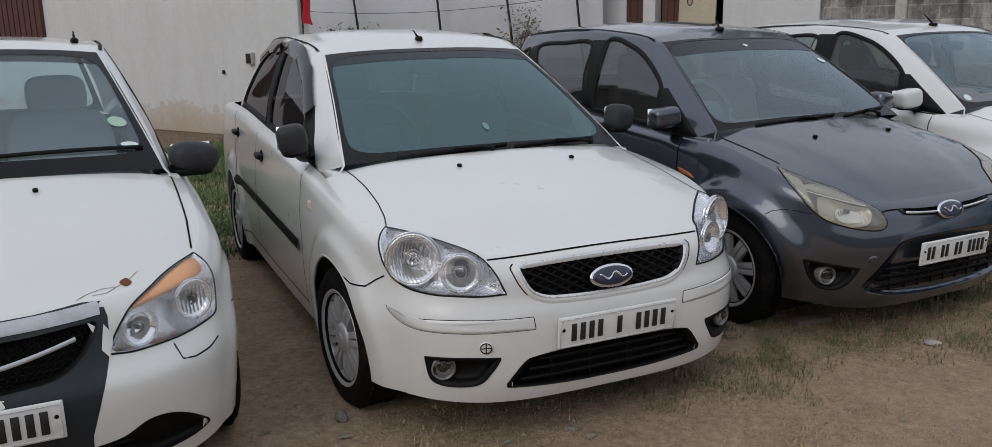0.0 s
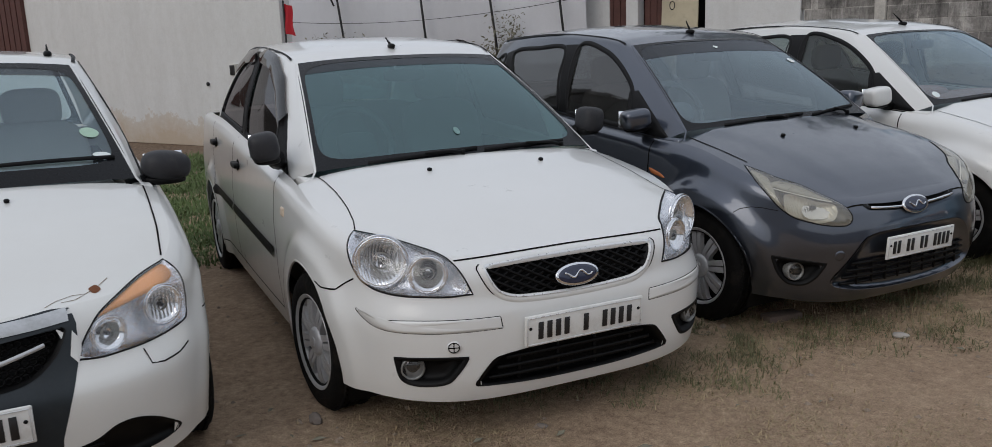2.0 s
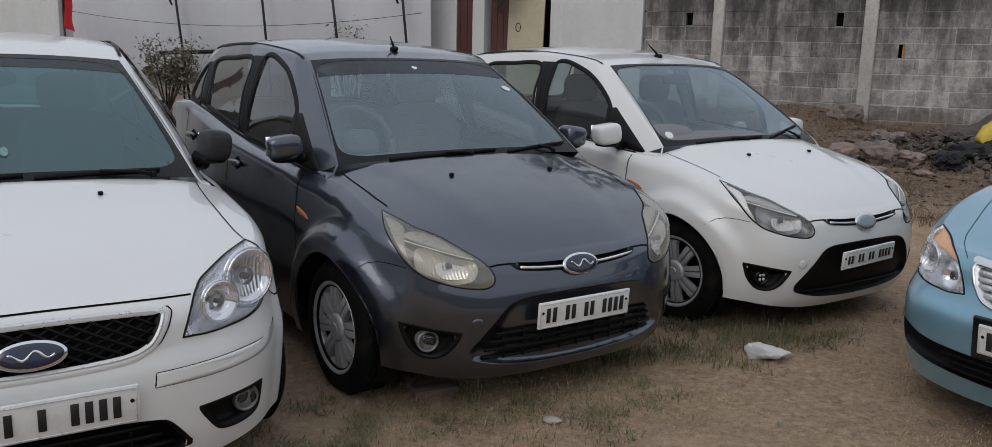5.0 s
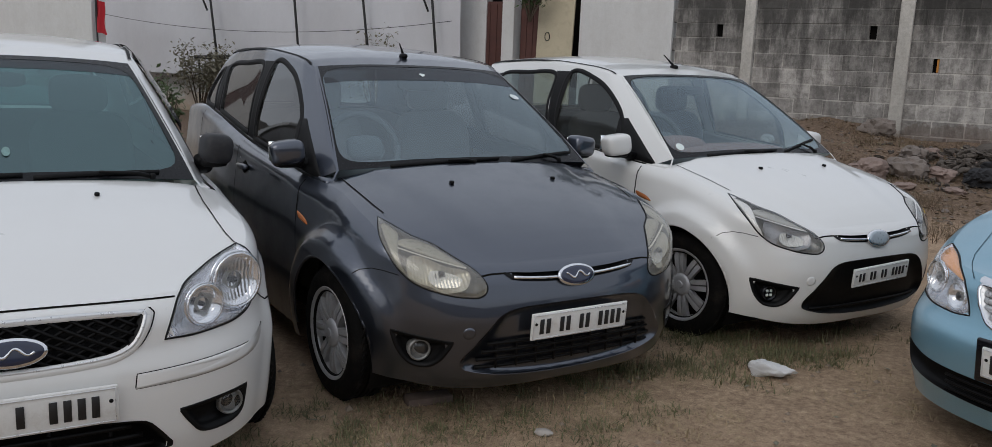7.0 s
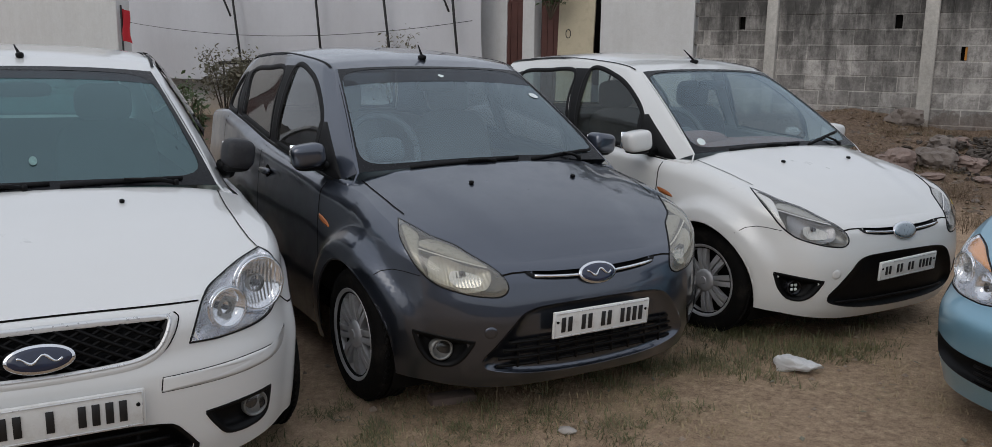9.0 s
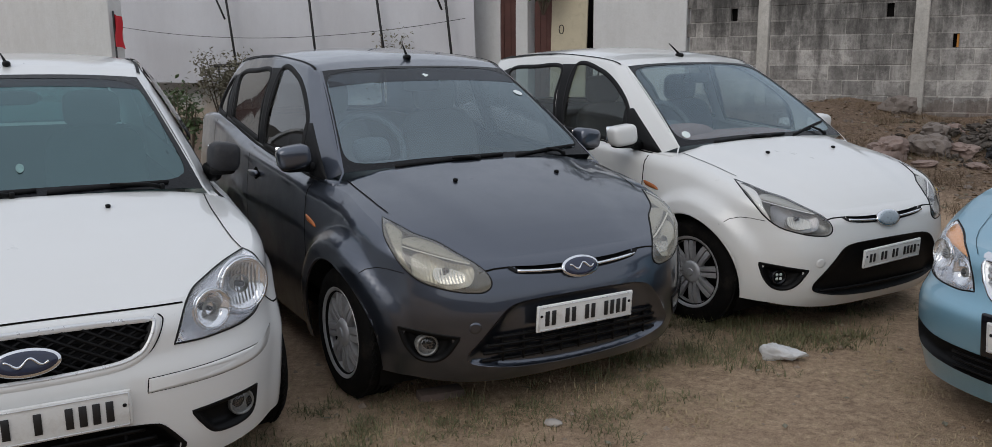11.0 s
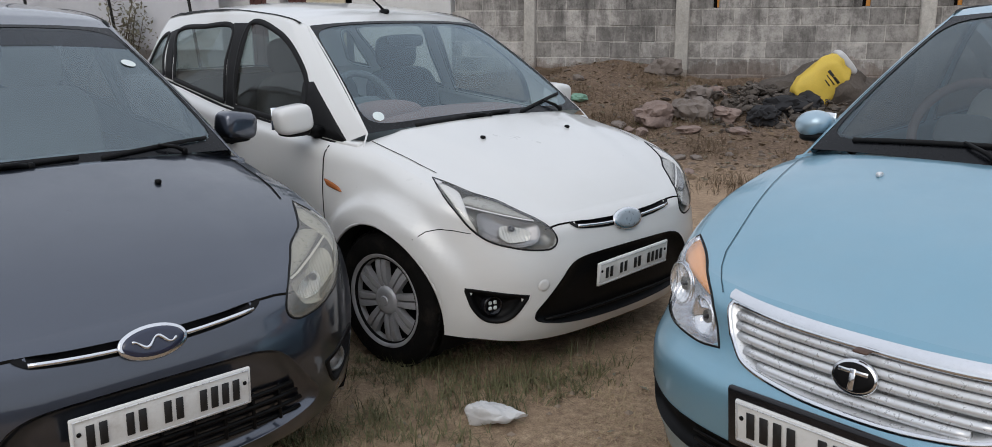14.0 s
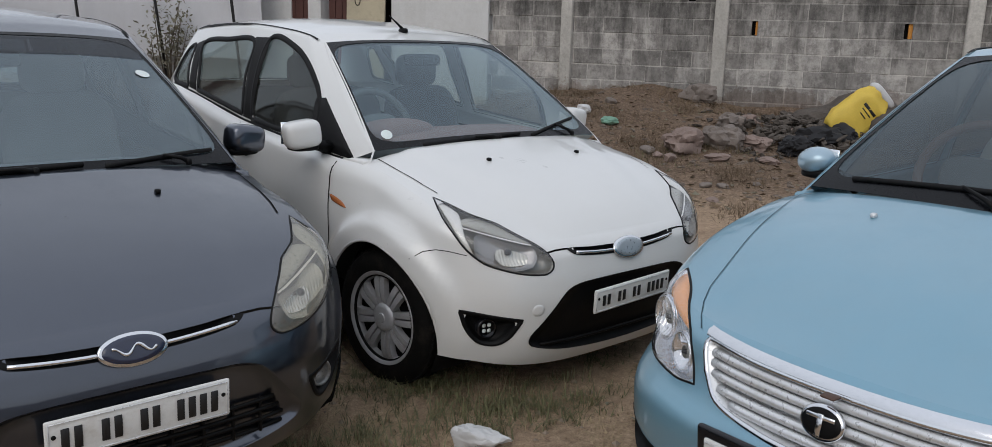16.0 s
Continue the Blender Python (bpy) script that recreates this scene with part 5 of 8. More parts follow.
    badge(root, (0.0, loc.y - 0.008, 0.603), 0.092, 0.042, NAVY, -16)
    mouth = mirror_pts([(0.0, 0.372), (0.20, 0.366), (0.335, 0.350), (0.370, 0.320), (0.415, 0.262), (0.41, 0.245), (0.30, 0.236), (0.15, 0.228), (0.0, 0.226)])
    pr, poly, mo = front_patch(root, bvh, "lower_mouth", mouth, RECESS, BLACK, 96, (4, 12))
    cuts.append((pr, poly, 0.6))
    for z in (0.265, 0.300, 0.335):
        slat(mo, bvh, z, 0.36 - (z - 0.265) * 0.9, 0.02, 0.01, 0.016, BLACK)
    for x in (-0.24, -0.08, 0.08, 0.24):
        loc, _ = pr.hit((x, 0.30))
        part("upright", rbox((0.012, 0.014, 0.115), 0.003, Matrix.Translation((x, loc.y + 0.03, 0.30)), 1), BLACK, mo)
    loc, _ = pr.hit((0, 0.43))
    number_plate(root, (0.012, loc.y - 0.014, 0.430), (0.50, 0.118), (4, 1, 4), 5, 0.0, char=0.021, high=0.066, gap=0.015)
    # towing eye with a cross
    eye = Proj(bvh, "front")
    tc = np.array((-0.488, 0.404))
    tw = part("tow_cap", eye.rings([tc + 0.023 * np.array((math.cos(a), math.sin(a))) for a in np.linspace(0, 2 * math.pi, 28, endpoint=False)], [(1, 0.0), (0.95, 0.005), (0.5, 0.006), (0, 0.006)]), S["paint"], root)
    for a, b in (((-0.019, 0), (0.019, 0)), ((0, -0.019), (0, 0.019))):
        part("tow_cap_slot", eye.ribbon([tc + a, tc + b], 0.004, 0.0075), GAP, tw)
    part("tow_cap_ring", eye.band([tc + 0.018 * np.array((math.cos(a), math.sin(a))) for a in np.linspace(0, 2 * math.pi, 28, endpoint=False)], 0.002, 0.002, 0.0075), GAP, tw)
    for sgn in (1, -1):
        pd = Proj(bvh, "diag", sgn, 55)
        part("panel_gap", pd.ribbon([pd.flat((sgn * x, y, z)) for x, y, z in [(0.746, 0.307, 0.624), (0.768, 0.347, 0.601), (0.793, 0.386, 0.572), (0.830, 0.466, 0.567), (0.838, 0.520, 0.580)]], 0.006, 0.001), GAP, root)
        ps = Proj(bvh, "side", sgn)
        part("side_moulding", ps.ribbon([(1.30, 0.530), (2.0, 0.555), (2.36, 0.567)], 0.055, 0.006, crown=0.008), BLACK, root)
        part("side_moulding", ps.ribbon([(2.40, 0.568), (2.75, 0.580), (3.02, 0.592)], 0.055, 0.006, crown=0.008), BLACK, root)
        part("side_indicator", ps.rings(closed_curve([(1.045, 0.775), (1.10, 0.775), (1.10, 0.735), (1.045, 0.735)], 36, (0, 1, 2, 3)), [(1, 0.001), (0.85, 0.007), (0.4, 0.008), (0, 0.008)]), surf("pale_lens", (0.62, 0.50, 0.38), 0.3, vary=0.1), root)
        part("mud_flap", rbox((0.20, 0.012, 0.26), 0.01, Matrix.Translation((sgn * 0.70, 1.085, 0.24)), 1), BLACK, root)
        part("mud_flap", rbox((0.20, 0.012, 0.22), 0.01, Matrix.Translation((sgn * 0.70, 3.63, 0.24)), 1), BLACK, root)
    return cuts


def fiesta(**kw):
    S = dict(W=0.830, rim=0.024, cowl_rim=0.05, L=4.24, Lf=0.72, Lr=0.40, p=3.6, q=2.03, flat=7.0, low=(3.6, 2.4, 0.64), low_z=(0.46, 0.64), seal=0.014, wy=[(0.8, 1.0), (1.6, 1.005), (3.0, 1.0), (4.2, 0.95)],
             nose=[(0.12, 0.05), (0.20, -0.005), (0.30, -0.030), (0.42, -0.036), (0.50, -0.030), (0.56, -0.012), (0.62, -0.005), (0.70, 0.02)],
             tail=[(0.2, 0.02), (0.5, 0.0), (0.9, 0.04), (1.1, 0.08)],
             side=[(0.15, 0.96), (0.30, 0.985), (0.50, 1.0), (0.66, 1.0), (0.82, 0.985), (0.95, 0.965), (1.1, 0.945)],
             zt=[(0.0, 0.705), (0.08, 0.710), (0.30, 0.757), (0.58, 0.812), (0.80, 0.846), (1.0, 0.874), (1.3, 0.898), (2.3, 0.965), (3.3, 1.020), (3.8, 1.02), (4.24, 0.98)],
             zb=[(0.0, 0.178), (0.12, 0.192), (0.35, 0.205), (0.5, 0.21), (1.0, 0.19), (2.5, 0.19), (4.24, 0.26)],
             zc=[(0.0, 0.705), (0.10, 0.738), (0.30, 0.799), (0.60, 0.872), (0.98, 0.945)], zd=[(3.5, 1.045), (4.24, 0.99)],
             round=[(0.0, 0.05), (0.2, 0.04), (0.7, 0.04), (1.1, 0.05), (4.2, 0.05)], cowl=1.02, deck=3.72, bow=0.05,
             yf=0.695, yr=3.28, zw=0.280, arch=0.335, flare=0.024, track=0.742, wheel="paddle", steer=6.0, spin=4.0,
             ws_bot=(0.690, 1.010, 0.920), ws_top=(0.550, 1.800, 1.366), ws_rise=0.022, top_bow=0.03,
             gl_f=1.16, gl_r=3.42, roof_f=1.92, roof_r=3.18, roof_x=[(1.8, 0.565), (2.4, 0.585), (3.3, 0.545)],
             roof_z=[(1.8, 1.380), (2.1, 1.430), (2.6, 1.455), (3.0, 1.435), (3.3, 1.375)], crown=[(1.8, 0.022), (2.2, 0.036), (2.7, 0.040), (3.3, 0.03)],
             rs_bot=(0.62, 3.80, 1.03), rs_top=(0.50, 3.28, 1.335),
             doors=(1.245, 2.38, 3.05), bonnet_x=[(0, 0.36), (0.05, 0.40), (0.2, 0.53), (0.50, 0.66), (1.02, 0.715)], bonnet_y0=0.02, bump_y=0.66, bump_z=[(0, 0.70), (0.36, 0.68), (0.42, 0.60), (0.7, 0.56), (0.82, 0.52)],
             windows=[([(1.52, 0.934), (1.575, 1.110), (1.79, 1.262), (2.03, 1.362), (2.34, 1.402), (2.38, 1.15), (2.33, 0.985)], GLASS_K), ([(2.43, 0.992), (2.47, 1.18), (2.50, 1.398), (2.80, 1.385), (3.04, 1.322), (3.22, 1.16), (3.30, 1.045)], GLASS_K)],
             sharp_win=(0, 6), black=[[(1.24, 0.898), (1.55, 0.930), (1.60, 1.130), (1.51, 1.145), (1.38, 1.040)], [(2.345, 0.975), (2.425, 0.985), (2.495, 1.410), (2.345, 1.410)]],
             belt=[(1.22, 0.892), (1.7, 0.925), (2.3, 0.966), (3.0, 1.010), (3.30, 1.025)],
             gutter=[(0.556, 1.86), (0.572, 2.1), (0.578, 2.6), (0.56, 3.0), (0.54, 3.18)],
             gaps_side=[[(1.25, 0.885), (1.255, 0.70), (1.245, 0.50), (1.255, 0.26)], [(2.39, 0.965), (2.39, 0.6), (2.38, 0.26)], [(3.20, 1.00), (3.15, 0.80), (3.02, 0.60), (2.92, 0.45)], [(1.255, 0.272), (2.0, 0.27), (2.9, 0.285)]],
             gaps_top=[[(0.700, 0.405), (0.685, 0.47), (0.674, 0.58), (0.668, 0.76), (0.672, 0.90), (0.682, 1.02)]], gap_width=0.0045,
             handles=[(2.22, 0.830), (3.06, 0.880)], nozzles=[(-0.24, 0.80), (0.30, 0.79)], aerial=(0.0, 1.90, -0.02), aerial_h=0.055,
             bench=2.75, seat_top=1.12, front=fiesta_front, fabric=FABRIC, ws_glass=GLASS_G, rs_glass=GLASS_G)
    S.update(kw)
    S.setdefault("roof_paint", S["paint"])
    return S


def indica_front(S, root, bvh):
    cuts = []
    lamp_line = [(0.376, 0.048, 0.552), (0.418, 0.085, 0.622), (0.460, 0.120, 0.668), (0.530, 0.200, 0.702), (0.600, 0.287, 0.727), (0.682, 0.370, 0.746), (0.714, 0.355, 0.700), (0.736, 0.335, 0.610), (0.724, 0.290, 0.555), (0.601, 0.150, 0.543), (0.460, 0.070, 0.542)]
    for sgn in (1, -1):
        pr, poly = headlamp(root, bvh, sgn, lamp_line, 45, BRIGHT, LENS, [(0.655, 0.24, 0.620, 0.056, FLUTED), (0.485, 0.10, 0.600, 0.048, REFLECT)], sharp=(0, 5),
                            amber=[(0.674, 0.360, 0.738), (0.600, 0.283, 0.720), (0.530, 0.198, 0.695), (0.450, 0.112, 0.660), (0.543, 0.171, 0.672), (0.674, 0.286, 0.688), (0.703, 0.335, 0.700)])
        cuts.append((pr, poly, 1.2))
    eye = Proj(bvh, "front")
    if S["variant"] == "blue":
        grille = mirror_pts([(0.0, 0.662), (0.20, 0.664), (0.365, 0.672), (0.375, 0.656), (0.350, 0.600), (0.290, 0.545), (0.15, 0.520), (0.0, 0.514)])
        pr, poly, gr = front_patch(root, bvh, "grille", grille, RECESS, SILVER, 96, (2, 10))
        cuts.append((pr, poly, 0.6))
        part("grille_surround", pr.band(poly, 0.008, 0.006, 0.006), CHROME, gr)
        for z, half in ((0.640, 0.345), (0.616, 0.340), (0.592, 0.330), (0.564, 0.300), (0.540, 0.250)):
            slat(gr, bvh, z, half, 0.012, 0.01, 0.0235, SILVER, "grille_slat", 0.006)
        part("bonnet_bar", eye.ribbon([(x, 0.674 + 0.010 * (x / 0.38) ** 2) for x in np.linspace(-0.385, 0.385, 24)], 0.020, 0.006, crown=0.006), CHROME, root)
        loc, _ = pr.hit((0, 0.598))
        badge(root, (0.0, loc.y - 0.004, 0.600), 0.054, 0.042, BLACK, -12, False)
        bm_ = Matrix.Translation((0.0, loc.y - 0.024, 0.600)) @ Matrix.Rotation(radians(-12), 4, "X")
        part("badge_mark", rbox((0.014, 0.004, 0.050), 0.001, bm_, 1), CHROME, root)
        part("badge_mark", rbox((0.070, 0.004, 0.010), 0.001, bm_ @ Matrix.Translation((0, 0, 0.018)), 1), CHROME, root)
        part("lock_tab", rbox((0.035, 0.03, 0.006), 0.002, Matrix.Translation((0.012, loc.y - 0.01, 0.668)), 1), TABRUST, root)
        plate_y = eye.hit((0, 0.43))[0].y
        number_plate(root, (0.0, plate_y - 0.022, 0.432), (0.50, 0.115), (4, 2, 4), 6, 0.0, back=True, char=0.022, high=0.070, gap=0.014)
        mouth = mirror_pts([(0.0, 0.345), (0.30, 0.345), (0.52, 0.352), (0.66, 0.372), (0.70, 0.35), (0.66, 0.285), (0.50, 0.255), (0.25, 0.240), (0.0, 0.238)])
    else:
        grille = mirror_pts([(0.0, 0.640), (0.20, 0.643), (0.350, 0.655), (0.362, 0.64), (0.325, 0.575), (0.25, 0.525), (0.12, 0.510), (0.0, 0.508)])
        paintpatch = mirror_pts([(0.0, 0.690), (0.20, 0.693), (0.372, 0.70), (0.392, 0.66), (0.385, 0.560), (0.350, 0.45), (0.315, 0.34), (0.30, 0.26), (0.15, 0.25), (0.0, 0.25)])
        pr, poly, gr = front_patch(root, bvh, "grille", grille, [(1.0, 0.006), (0.985, 0.004), (0.96, -0.03), (0.8, -0.05), (0.4, -0.055), (0.0, -0.055)], BLACK, 96)
        cuts.append((pr, poly, 0.6))
        # touched-up paint round the grille
        rim_out, cen, bare_v, bare_f, na = closed_curve([np.array(q) for q in paintpatch], 160, (3, 6, 12, 15)), np.array((0.0, 0.585)), [], [], 120

        def reach(ring, a):
            u, best = np.array((math.cos(a), math.sin(a))), 0.01
            for p0, p1 in zip(ring, np.roll(np.array(ring), -1, 0)):
                e = p1 - p0
                det = u[1] * e[0] - u[0] * e[1]
                if abs(det) > 1e-9:
                    w = np.array(p0) - cen
                    r, k = (w[1] * e[0] - w[0] * e[1]) / det, (u[0] * w[1] - u[1] * w[0]) / det
                    if -1e-6 <= k <= 1 + 1e-6 and r > best:
                        best = r
            return best
        for k in range(na):
            a = 2 * math.pi * (k + 0.5) / na
            r0, r1 = reach(poly, a), reach(rim_out, a)
            for t in np.linspace(0, 1, 7):
                loc, _ = pr.hit(cen + np.array((math.cos(a), math.sin(a))) * (r0 + (max(r1, r0 + 0.004) - r0) * t))
                bare_v.append(loc - pr.d * (0.003 if t < 1 else 0.0012))
        for k in range(na):
            for t in range(6):
                bare_f.append((k * 7 + t, ((k + 1) % na) * 7 + t, ((k + 1) % na) * 7 + t + 1, k * 7 + t + 1))
        part("bare_panel", (bare_v, bare_f), PRIMER, root, "black touched-up paint")
        mv, mf = [], []
        small = shrink(poly, 0.95)
        for r, z in enumerate(np.arange(0.515, 0.665, 0.019)):
            for x in np.arange(-0.36, 0.36, 0.022):
                xx = x + (0.011 if r % 2 else 0)
                if inside(small, xx, z):
                    loc, _ = pr.hit((xx, z))
                    ring = [(xx + 0.0105 * math.cos(a), loc.y + 0.015, z + 0.0105 * math.sin(a)) for a in np.linspace(math.pi / 6, 2 * math.pi + math.pi / 6, 7)]
                    v, f = tube(ring, 0.0028, 4)
                    mf += [tuple(i + len(mv) for i in q) for q in f]
                    mv += v
        part("grille_mesh", (mv, mf), BLACK, gr)
        part("bonnet_bar", eye.ribbon([(x, 0.668 + 0.012 * (x / 0.37) ** 2) for x in np.linspace(-0.37, 0.37, 24)], 0.032, 0.006, crown=0.008), DULLBAR, root)
        part("grille_wing", eye.ribbon([(x, 0.560 + 0.055 * abs(x / 0.3) ** 1.5) for x in np.linspace(-0.30, 0.30, 25)], 0.013, 0.006, crown=0.006), DULLBAR, gr)
        plate_y = eye.hit((0, 0.43))[0].y
        number_plate(root, (0.0, plate_y - 0.016, 0.425), (0.50, 0.115), (4, 2, 4), 4, 0.0, char=0.021, high=0.070, gap=0.014)
        mouth = mirror_pts([(0.0, 0.300), (0.30, 0.302), (0.40, 0.312), (0.475, 0.344), (0.545, 0.334), (0.615, 0.288), (0.655, 0.225), (0.50, 0.208), (0.25, 0.204), (0.0, 0.202)])
        # old scars
        pt = Proj(bvh, "top")
        front_patch(root, bvh, "rust_spot", [(0.455, 0.19, 0.725), (0.475, 0.21, 0.735), (0.462, 0.235, 0.74), (0.44, 0.215, 0.73)], [(1, 0.001), (0.6, 0.002), (0, 0.002)], RUST, 30, (), "top")
        for line in ([(0.462, 0.22), (0.43, 0.19), (0.39, 0.185), (0.345, 0.16), (0.315, 0.13)], [(0.43, 0.19), (0.40, 0.16), (0.36, 0.15)], [(0.47, 0.23), (0.50, 0.27)]):
            part("paint_crack", pt.ribbon(line, 0.0022, 0.0012), CRACK, root)
        front_patch(root, bvh, "chipped_paint", [(0.378, 0.640), (0.398, 0.60), (0.385, 0.545), (0.365, 0.57), (0.372, 0.61)], [(1, 0.004), (0.8, 0.005), (0, 0.005)], WHITE, 40, (0, 2, 3))
        pd = Proj(bvh, "diag", 1, 40)
        for line in ([(0.53, 0.16, 0.530), (0.525, 0.16, 0.487), (0.56, 0.19, 0.478), (0.62, 0.24, 0.480), (0.665, 0.29, 0.492)],):
            part("bumper_crack", pd.ribbon([pd.flat(p) for p in line], 0.005, 0.001), GAP, root)
    pr, poly, mo = front_patch(root, bvh, "lower_mouth", mouth, [(1.0, 0.003), (0.985, 0.0), (0.955, -0.02), (0.8, -0.035), (0.4, -0.04), (0.0, -0.04)], BLACK, 96)
    cuts.append((pr, poly, 0.8))
    for z in (0.262, 0.290, 0.318):
        slat(mo, bvh, z, 0.42, 0.012, 0.01, 0.012, BLACK)
    for sgn in (1, -1):
        part("corner_pad", Proj(bvh, "diag", sgn, 55).ribbon([Proj(bvh, "diag", sgn, 55).flat((sgn * x, y, z)) for x, y, z in [(0.775, 0.46, 0.400), (0.790, 0.51, 0.398), (0.80, 0.56, 0.396)]], 0.030, 0.006, crown=0.008), BLACK, root)
        ps = Proj(bvh, "side", sgn)
        part("panel_gap", ps.ribbon([(0.42, 0.545), (0.50, 0.535), (0.56, 0.52)], 0.005, 0.001), GAP, root)
        part("side_moulding", ps.ribbon([(1.12, 0.50), (2.0, 0.51), (2.9, 0.52)], 0.06, 0.005, crown=0.008), BLACK, root)
    return cuts


def indica(**kw):
    S = dict(W=0.808, rim=0.028, cowl_rim=0.10, L=3.68, Lf=0.60, Lr=0.30, p=2.9, q=1.85, flat=7.0, low=(3.5, 2.3, 0.60), low_z=(0.44, 0.60), seal=0.016, wy=[(0.5, 1.0), (1.6, 1.01), (2.8, 1.0), (3.6, 0.96)],
             nose=[(0.12, 0.06), (0.20, 0.02), (0.28, -0.020), (0.42, -0.036), (0.48, -0.030), (0.52, 0.0), (0.62, 0.035), (0.72, 0.06)],
             tail=[(0.2, 0.02), (0.5, 0.0), (0.9, 0.03), (1.1, 0.06)],
             side=[(0.15, 0.96), (0.30, 0.985), (0.50, 1.0), (0.66, 1.0), (0.80, 0.985), (0.95, 0.965), (1.1, 0.945)],
             zt=[(0.0, 0.700), (0.08, 0.702), (0.25, 0.730), (0.42, 0.775), (0.70, 0.860), (0.95, 0.904), (1.2, 0.915), (2.0, 0.945), (3.0, 0.985), (3.68, 0.99)],
             zb=[(0.0, 0.150), (0.4, 0.165), (1.0, 0.19), (2.5, 0.19), (3.68, 0.26)],
             zc=[(0.0, 0.700), (0.10, 0.730), (0.30, 0.800), (0.60, 0.885), (0.97, 0.968)], zd=[(3.0, 1.0), (3.68, 0.99)],
             round=[(0.0, 0.045), (0.5, 0.065), (1.0, 0.05), (3.6, 0.045)], cowl=1.00, deck=3.4, bow=0.04,
             yf=0.70, yr=3.10, zw=0.275, arch=0.325, flare=0.02, track=0.722, wheel="round", steer=0.0, spin=11.0,
             ws_bot=(0.692, 1.000, 0.945), ws_top=(0.535, 1.670, 1.390), ws_rise=0.018, top_bow=0.02,
             gl_f=1.13, gl_r=3.15, roof_f=1.78, roof_r=3.10, roof_x=[(1.6, 0.552), (2.3, 0.57), (3.2, 0.545)],
             roof_z=[(1.6, 1.398), (1.9, 1.425), (2.4, 1.438), (2.9, 1.425), (3.2, 1.40)], crown=[(1.6, 0.022), (1.9, 0.034), (2.4, 0.036), (3.2, 0.03)],
             rs_bot=(0.62, 3.45, 1.00), rs_top=(0.50, 3.20, 1.39),
             doors=(1.10, 2.05, 2.90), bonnet_x=[(0, 0.36), (0.06, 0.40), (0.2, 0.50), (0.37, 0.655), (1.0, 0.705)], bonnet_y0=0.03, bump_y=0.52, bump_z=[(0, 0.52), (0.4, 0.54), (0.7, 0.545), (0.82, 0.53)],
             windows=[([(1.25, 0.942), (1.37, 1.06), (1.56, 1.238), (1.78, 1.350), (2.01, 1.384), (2.03, 1.15), (2.00, 0.968)], GLASS_D), ([(2.10, 0.972), (2.12, 1.18), (2.14, 1.378), (2.45, 1.385), (2.82, 1.365), (2.86, 1.18), (2.84, 1.005)], GLASS_D)],
             sharp_win=(0, 6), black=[[(1.10, 0.920), (1.25, 0.936), (1.36, 1.07), (1.28, 1.045)], [(2.015, 0.96), (2.09, 0.965), (2.135, 1.395), (2.02, 1.395)]],
             belt=[(1.13, 0.912), (1.6, 0.930), (2.3, 0.955), (2.9, 0.982)],
             gutter=[(0.545, 1.72), (0.558, 1.9), (0.565, 2.4), (0.555, 2.9), (0.54, 3.1)],
             gaps_side=[[(1.11, 0.90), (1.11, 0.60), (1.10, 0.26)], [(2.06, 0.95), (2.06, 0.6), (2.05, 0.26)], [(2.92, 0.98), (2.90, 0.80), (2.78, 0.6)]],
             gaps_top=[[(0.680, 0.39), (0.694, 0.55), (0.700, 0.78), (0.704, 1.0)]],
             handles=[(1.92, 0.80), (2.76, 0.82)], nozzles=[(-0.15, 0.66)], aerial=(0.45, 1.85, 0.0), aerial_h=0.05,
             bench=2.55, seat_top=1.10, front=indica_front, fabric=FABRIC_L, ws_glass=GLASS_N, rs_glass=GLASS_N, handle_mat=BLACK)
    S.update(kw)
    S.setdefault("roof_paint", S["paint"])
    return S


# ---- the parked cars ----
def at(x, y, yaw, z=0.0):
    return Matrix.Translation((x, y, z)) @ Matrix.Rotation(radians(yaw), 4, "Z")


SA = indica(paint=WHITE, variant="white", nozzles=[(0.235, 0.81)])
car_a = build_car(SA, at(-0.588, 1.845, 44.2), "worn white hatchback with a black-patched bumper and orange indicators")
wiper(car_a, SA, 0.15, -0.60, 0.93, 0.10, 0.15)
wiper(car_a, SA, -0.75, -0.75, 0.05, 0.06, 0.10)
for sgn in (1, -1):
    door_mirror(car_a, sgn, MIRRORCASE, (0.195, 0.15, 0.125), (0.812, 1.08, 0.978), power=0.8)
SB = fiesta(paint=WHITE_B, handle_mat=BLACK)
car_b = build_car(SB, at(0.941, 3.195, 41.85, -0.018), "clean white saloon with chrome headlamps and a dark mesh grille")
wiper(car_b, SB, -0.02, -0.66, 0.10, 0.0, 0.03)
wiper(car_b, SB, 0.75, 0.15, 0.80, 0.012, 0.04)
for sgn in (1, -1):
    door_mirror(car_b, sgn, MIRRORCASE, (0.130, 0.13, 0.130), (0.805 if sgn > 0 else 0.86, 1.18, 1.03), power=0.6, foot=(0.775, 1.33, 0.935))
SC = figo(paint=GREY, ws_glass=GLASS_C, side_glass=GLASS_S, aerial_h=0.075, lamp_bezel=AGED, lamp_lens=OLDLENS, lamp_side=YELLOWED, lamp_upper=YELLOWED, lamp_lower=FLUTED_OLD, lamp_glint=FLUTED, lamp_lens_rim=PALERIM, fog=True, mouth=GREY, badge_core=NAVY, badge_mark=True, plate=(0.48, 0.112), plate_groups=(2, 2, 2, 4), plate_x=0.0, plate_roll=0.0, tow=GREY, handle_mat=GREY)
car_c = build_car(SC, at(2.318, 4.663, 44.1), "dusty dark grey hatchback with yellowed headlamps")
